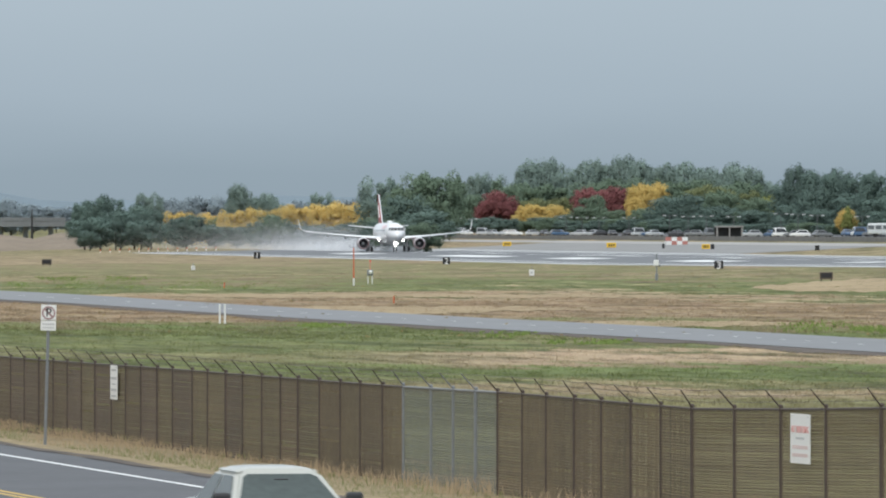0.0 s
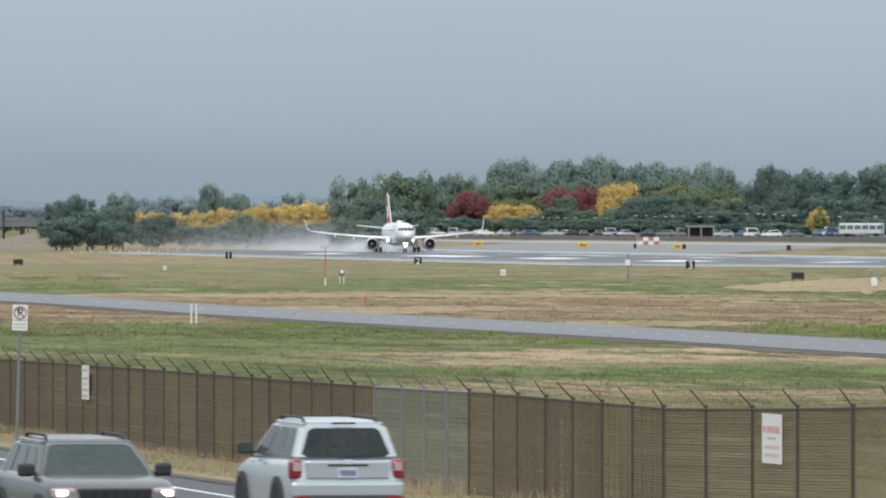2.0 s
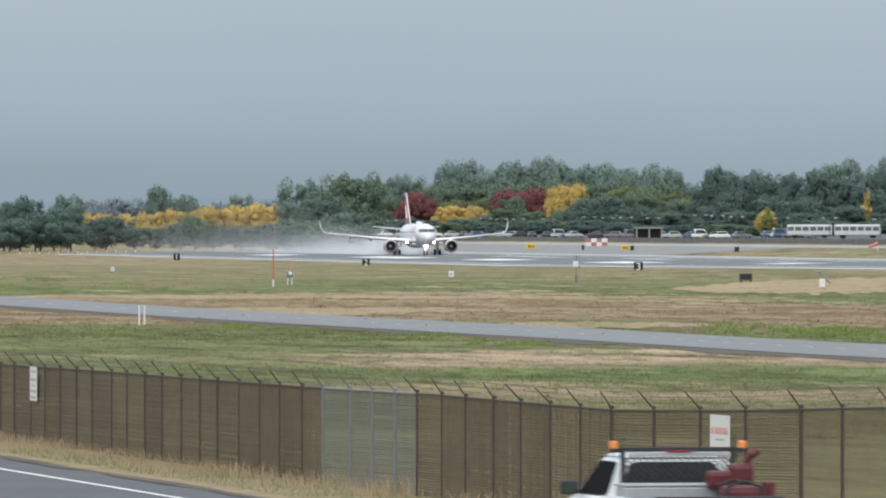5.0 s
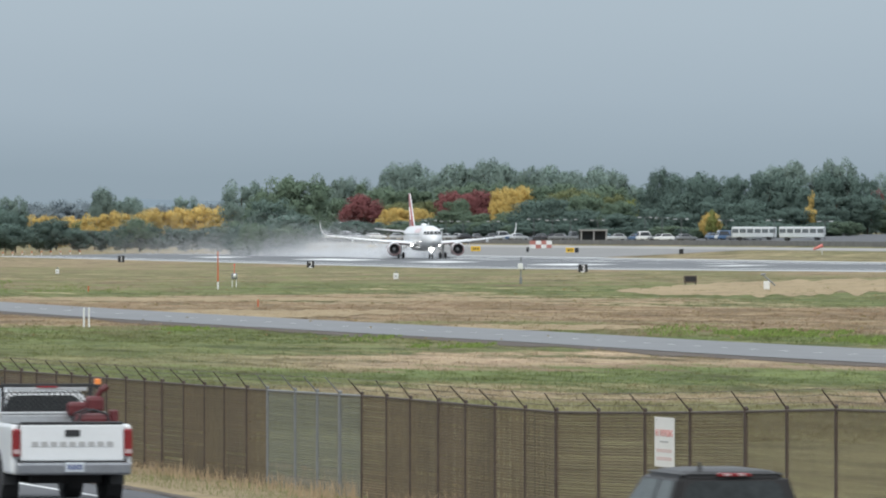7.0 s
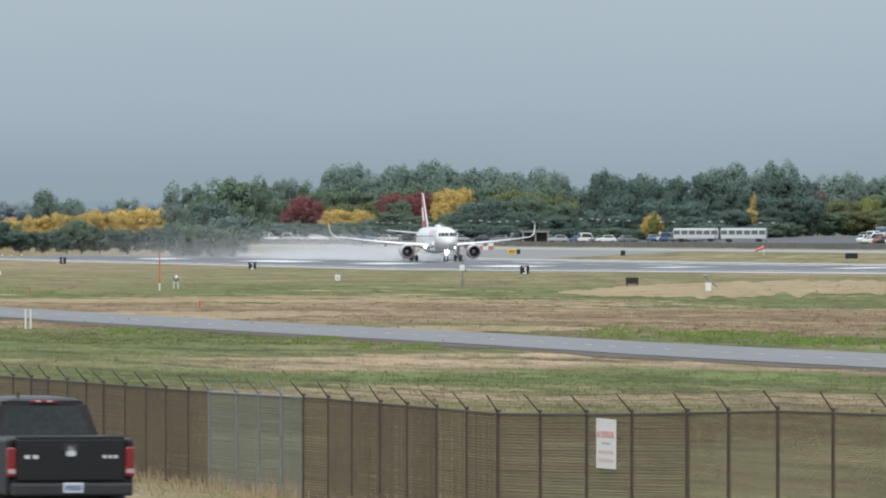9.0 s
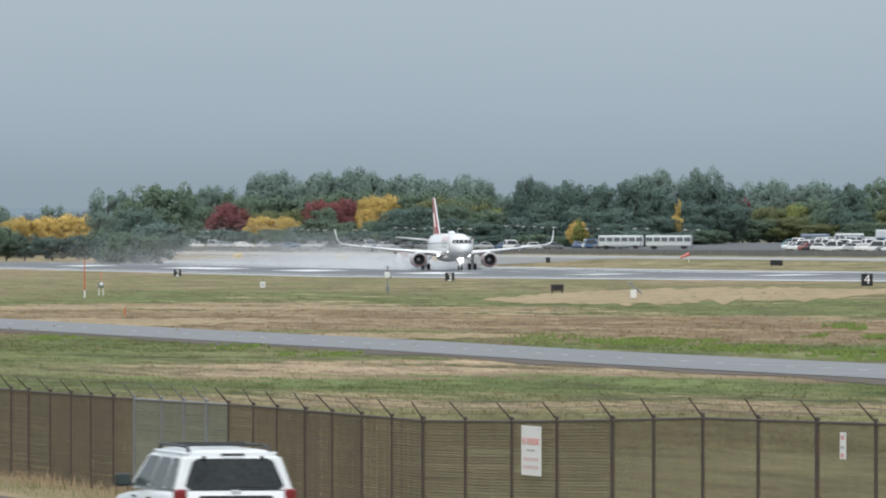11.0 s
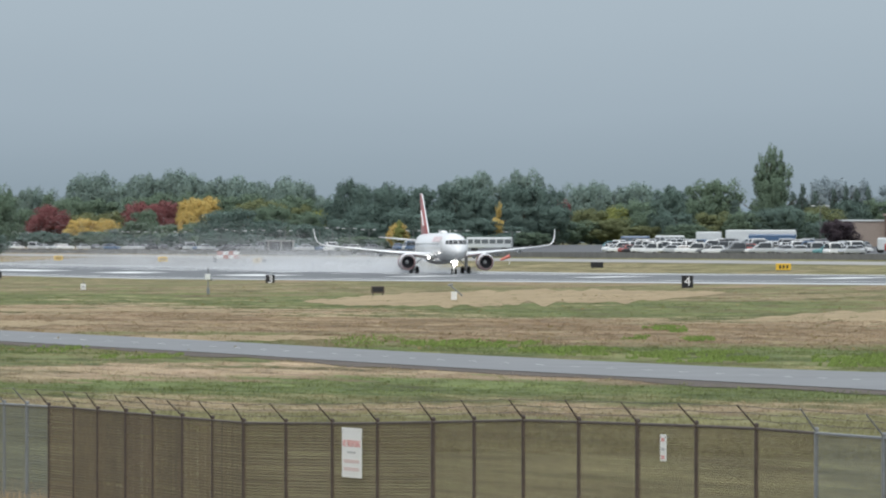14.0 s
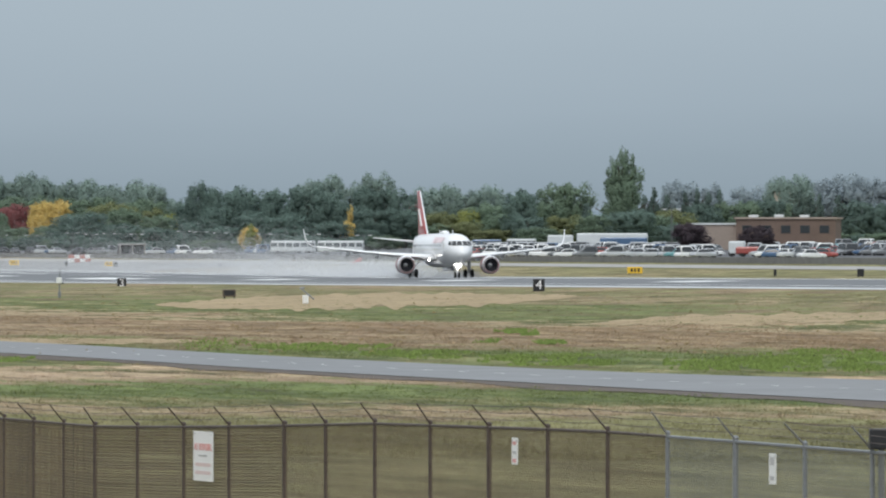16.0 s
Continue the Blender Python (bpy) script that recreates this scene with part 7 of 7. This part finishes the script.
straw, green, tall = [], [], []
for i in range(100000):
    u = g_rng.uniform(110, 330)
    v = EDGE + 1.36 + abs(g_rng.gauss(0, 1)) * 2.4 if g_rng.random() < 0.5 else g_rng.uniform(EDGE + 1.4, EDGE + 13)
    q = noise.noise((u * 0.05, v * 0.3, 2.0)) + 0.5 * noise.noise((u * 0.14, v * 0.6, 7.0)) + g_rng.gauss(0, 0.12)
    p = rd(u, v)
    z = verge_z(u, v)
    (green if q > -0.30 + 0.06 * abs(v - EDGE - 4.0) else straw).append((p.x, p.y, z))
for i in range(len(POSTS) - 1):
    a, b = fence_place(POSTS[i]), fence_place(POSTS[i + 1])
    for k in range(110):
        f = g_rng.random()
        p = a.lerp(b, f)
        if noise.noise((p.x * 0.8, p.y * 0.12, 4.0)) > -0.05:
            tall.append((p.x - g_rng.uniform(0.1, 1.2), p.y - g_rng.uniform(-0.2, 0.8), p.z - 1.85))
blades("straw_grass", straw, 0.03, 0.13, 0.007, STRAW_B, "dry straw-coloured grass on the road verge", 1)
blades("verge_grass", green, 0.03, 0.13, 0.007, GREEN_B, "patchy green grass on the road verge", 2)
blades("tall_grass", tall, 0.12, 0.42, 0.006, STRAW_B, "tall dry grass stalks along the fence", 3)



def field_grass(name, n_tufts, per, near_d, far_d, hmin, hmax, width, seed):
    """Standing tufts on the airfield between two distances, thinning out with distance, none on the service road."""
    rg = np.random.default_rng(seed)
    b = rg.uniform(-80, 2740, n_tufts)
    d = 1 / rg.uniform(1 / far_d, 1 / near_d, n_tufts)
    far_edge = np.interp(b, [k[0] for k in svc], [k[1] for k in svc])
    near_edge = np.interp(b, [k[0] for k in svc], [k[2] for k in svc])
    a = (b - 784) / K
    keep = ((d > far_edge + 3) | (d < near_edge * 0.977)) & (d * np.sin(a + RWA) < 216)
    b, d, a = b[keep], d[keep], a[keep]
    m = len(b)
    tall = rg.uniform(0.6, 1.0, m) * np.where(rg.random(m) < 0.12, 1.7, 1.0)
    x = (d * np.sin(a)).repeat(per) + rg.normal(0, 0.2, m * per)
    y = (d * np.cos(a)).repeat(per) + rg.normal(0, 0.5, m * per)
    n = m * per
    h = rg.uniform(hmin, hmax, n) * tall.repeat(per)
    base = np.stack((x, y, ground_zs(x, y) - 0.01), 1)
    turn = rg.uniform(-0.8, 0.8, n)
    side = np.stack((np.cos(turn), np.sin(turn), np.zeros(n)), 1) * (width * rg.uniform(0.5, 1.3, n))[:, None]
    tip = base + np.concatenate((rg.normal(0, 0.45, (n, 2)) * h[:, None], h[:, None]), 1)
    v = np.stack((base - side, base + side, tip), 1).reshape(-1, 3)
    me = bpy.data.meshes.new(name)
    me.from_pydata(v.tolist(), [], np.arange(n * 3).reshape(-1, 3).tolist())
    up = np.stack((rg.normal(0, 0.25, n), rg.normal(-0.15, 0.25, n), np.ones(n)), 1)
    up /= np.linalg.norm(up, axis=1)[:, None]
    me.normals_split_custom_set_from_vertices(up.repeat(3, axis=0).tolist())
    me.materials.append(GRASS_BLADE)
    return tagged(new(name, me), "uneven tufts of green and straw-coloured airfield grass", "grass", kind="stuff")


field_grass("near_field_grass", 15000, 9, 285, 690, 0.05, 0.13, 0.022, 31)
field_grass("far_field_grass", 15000, 7, 560, 1350, 0.05, 0.14, 0.04, 32)
weeds, tufts = [], []


def patch(b0, b1, q0, q1, n, out):
    for i in range(n):
        b, q = g_rng.uniform(b0, b1), g_rng.uniform(q0, q1)
        d = 5.85 * K / (q - 403)
        e = min(b - b0, b1 - b) / (b1 - b0) * 4 + min(q - q0, q1 - q) / (q1 - q0) * 2
        if noise.noise((b * 0.02, q * 0.12, 3.0)) + 0.5 * noise.noise((b * 0.08, q * 0.3, 6.0)) > 0.45 - 0.4 * min(e, 1.6):
            p = at(b, d)
            out.append((p.x, p.y, p.z))


for b0, b1, q0, q1, n in ((1510, 1760, 578, 592, 2600), (1350, 1520, 570, 590, 700), (1940, 2010, 553, 564, 900), (1990, 2080, 572, 580, 700), (1890, 1945, 570, 577, 400), (1690, 1900, 590, 606, 1500), (1900, 2160, 598, 618, 2400), (2230, 2480, 604, 626, 3000), (2380, 2720, 588, 628, 6500), (1930, 1990, 552, 560, 500), (2005, 2060, 574, 580, 500), (60, 270, 490, 498, 1200), (0, 500, 500, 512, 1500), (520, 620, 575, 582, 600), (840, 960, 590, 600, 700), (960, 1130, 604, 612, 500)):
    patch(b0, b1, q0, q1, int(n * 1.8), weeds)
for i in range(900):
    b, q = g_rng.uniform(-60, 2700), g_rng.uniform(466, 600)
    d = 5.85 * K / (q - 403)
    p = at(b, d)
    if noise.noise((b * 0.013, q * 0.09, 9.0)) > 0.05:
        tufts.append((p.x, p.y, p.z))
brush = []
for b0, b1, q0, q1, n in ((2170, 2270, 538, 547, 800), (2230, 2500, 543, 556, 2200), (960, 1330, 529, 537, 1800), (480, 800, 526, 533, 1400), (1400, 1500, 520, 527, 400), (1820, 1930, 508, 515, 500), (2060, 2110, 513, 518, 250), (1250, 1270, 505, 512, 120), (540, 700, 482, 488, 500), (150, 260, 488, 494, 300), (700, 900, 478, 483, 300), (1800, 1900, 553, 558, 300)):
    patch(b0, b1, q0, q1, n, brush)
blades("dry_brush", brush, 0.03, 0.15, 0.05, mat("dead_brown_brush", (0.25, 0.185, 0.12), 0.9, vary=0.3, scale=0.2, rand=0.3, spec=0.1), "dead brown brush in the airfield grass", 8)
blades("weeds", weeds, 0.04, 0.24, 0.04, WEED_B, "lush green weed patches beside the service road", 4)
TUFT_B = mat("brown_dry_tufts", (0.26, 0.20, 0.095), 0.9, vary=0.3, scale=0.2, rand=0.4, spec=0.1)
blades("dry_tufts", tufts, 0.05, 0.2, 0.16, TUFT_B, "brown dry tufts on the airfield", 5)


# ---- what moves ----
def motions():
    rows, tr = [], [[] for _ in SPRAYS]
    for i in range(0, 33):
        t = i * 0.5
        s_ = 2191 - 30.75 * t - 1.076 * t * t
        p = rw(s_, 253) + Vector((0, 0, 0.06))
        rows.append((t, pose(p.x, p.y, p.z, 0, 0, 180 + math.degrees(RWA))))
        for k, (ob, lag) in enumerate(SPRAYS):
            o = rw(s_ + lag * 60 * (t / 16 - 0.5), 253) + Vector((0, 0, 0.03))
            tr[k].append((t, pose(o.x, o.y, o.z, 0, 0, 180 + math.degrees(RWA))))
    walk(plane, rows)
    for k, (ob, lag) in enumerate(SPRAYS):
        walk(ob, tr[k])
    # vehicle, start along the road at t0, speed, across, half length, away or towards
    for ob, u0, t0, speed, v, half, away in ((suv, 151.5, 1.5, 18.6, 34.08, 2.28, 1), (truck, 144.75, 5.5, 19.7, 34.15, 2.85, 1), (ram, 144.8, 8.0, 19.6, 33.1, 2.95, 1), (esc, 149.3, 11.0, 18.5, 33.5, 2.2, 1),
                                             (jeep, 154.6, 2.0, 17.0, 28.82, -0.3, -1), (sedan, 145.1, 0.0, 16.5, 29.3, 0.0, -1)):
        rows = []
        for i in range(0, 17):
            u = u0 + away * speed * (i - t0) + half
            p = rd(u, v, road_z(u) + 0.01)
            rows.append((float(i), pose(p.x, p.y, p.z, away * math.degrees(math.atan(SLOPE)), 0, math.degrees(HEAD) + (0 if away > 0 else 180))))
        walk(ob, rows)


motions()
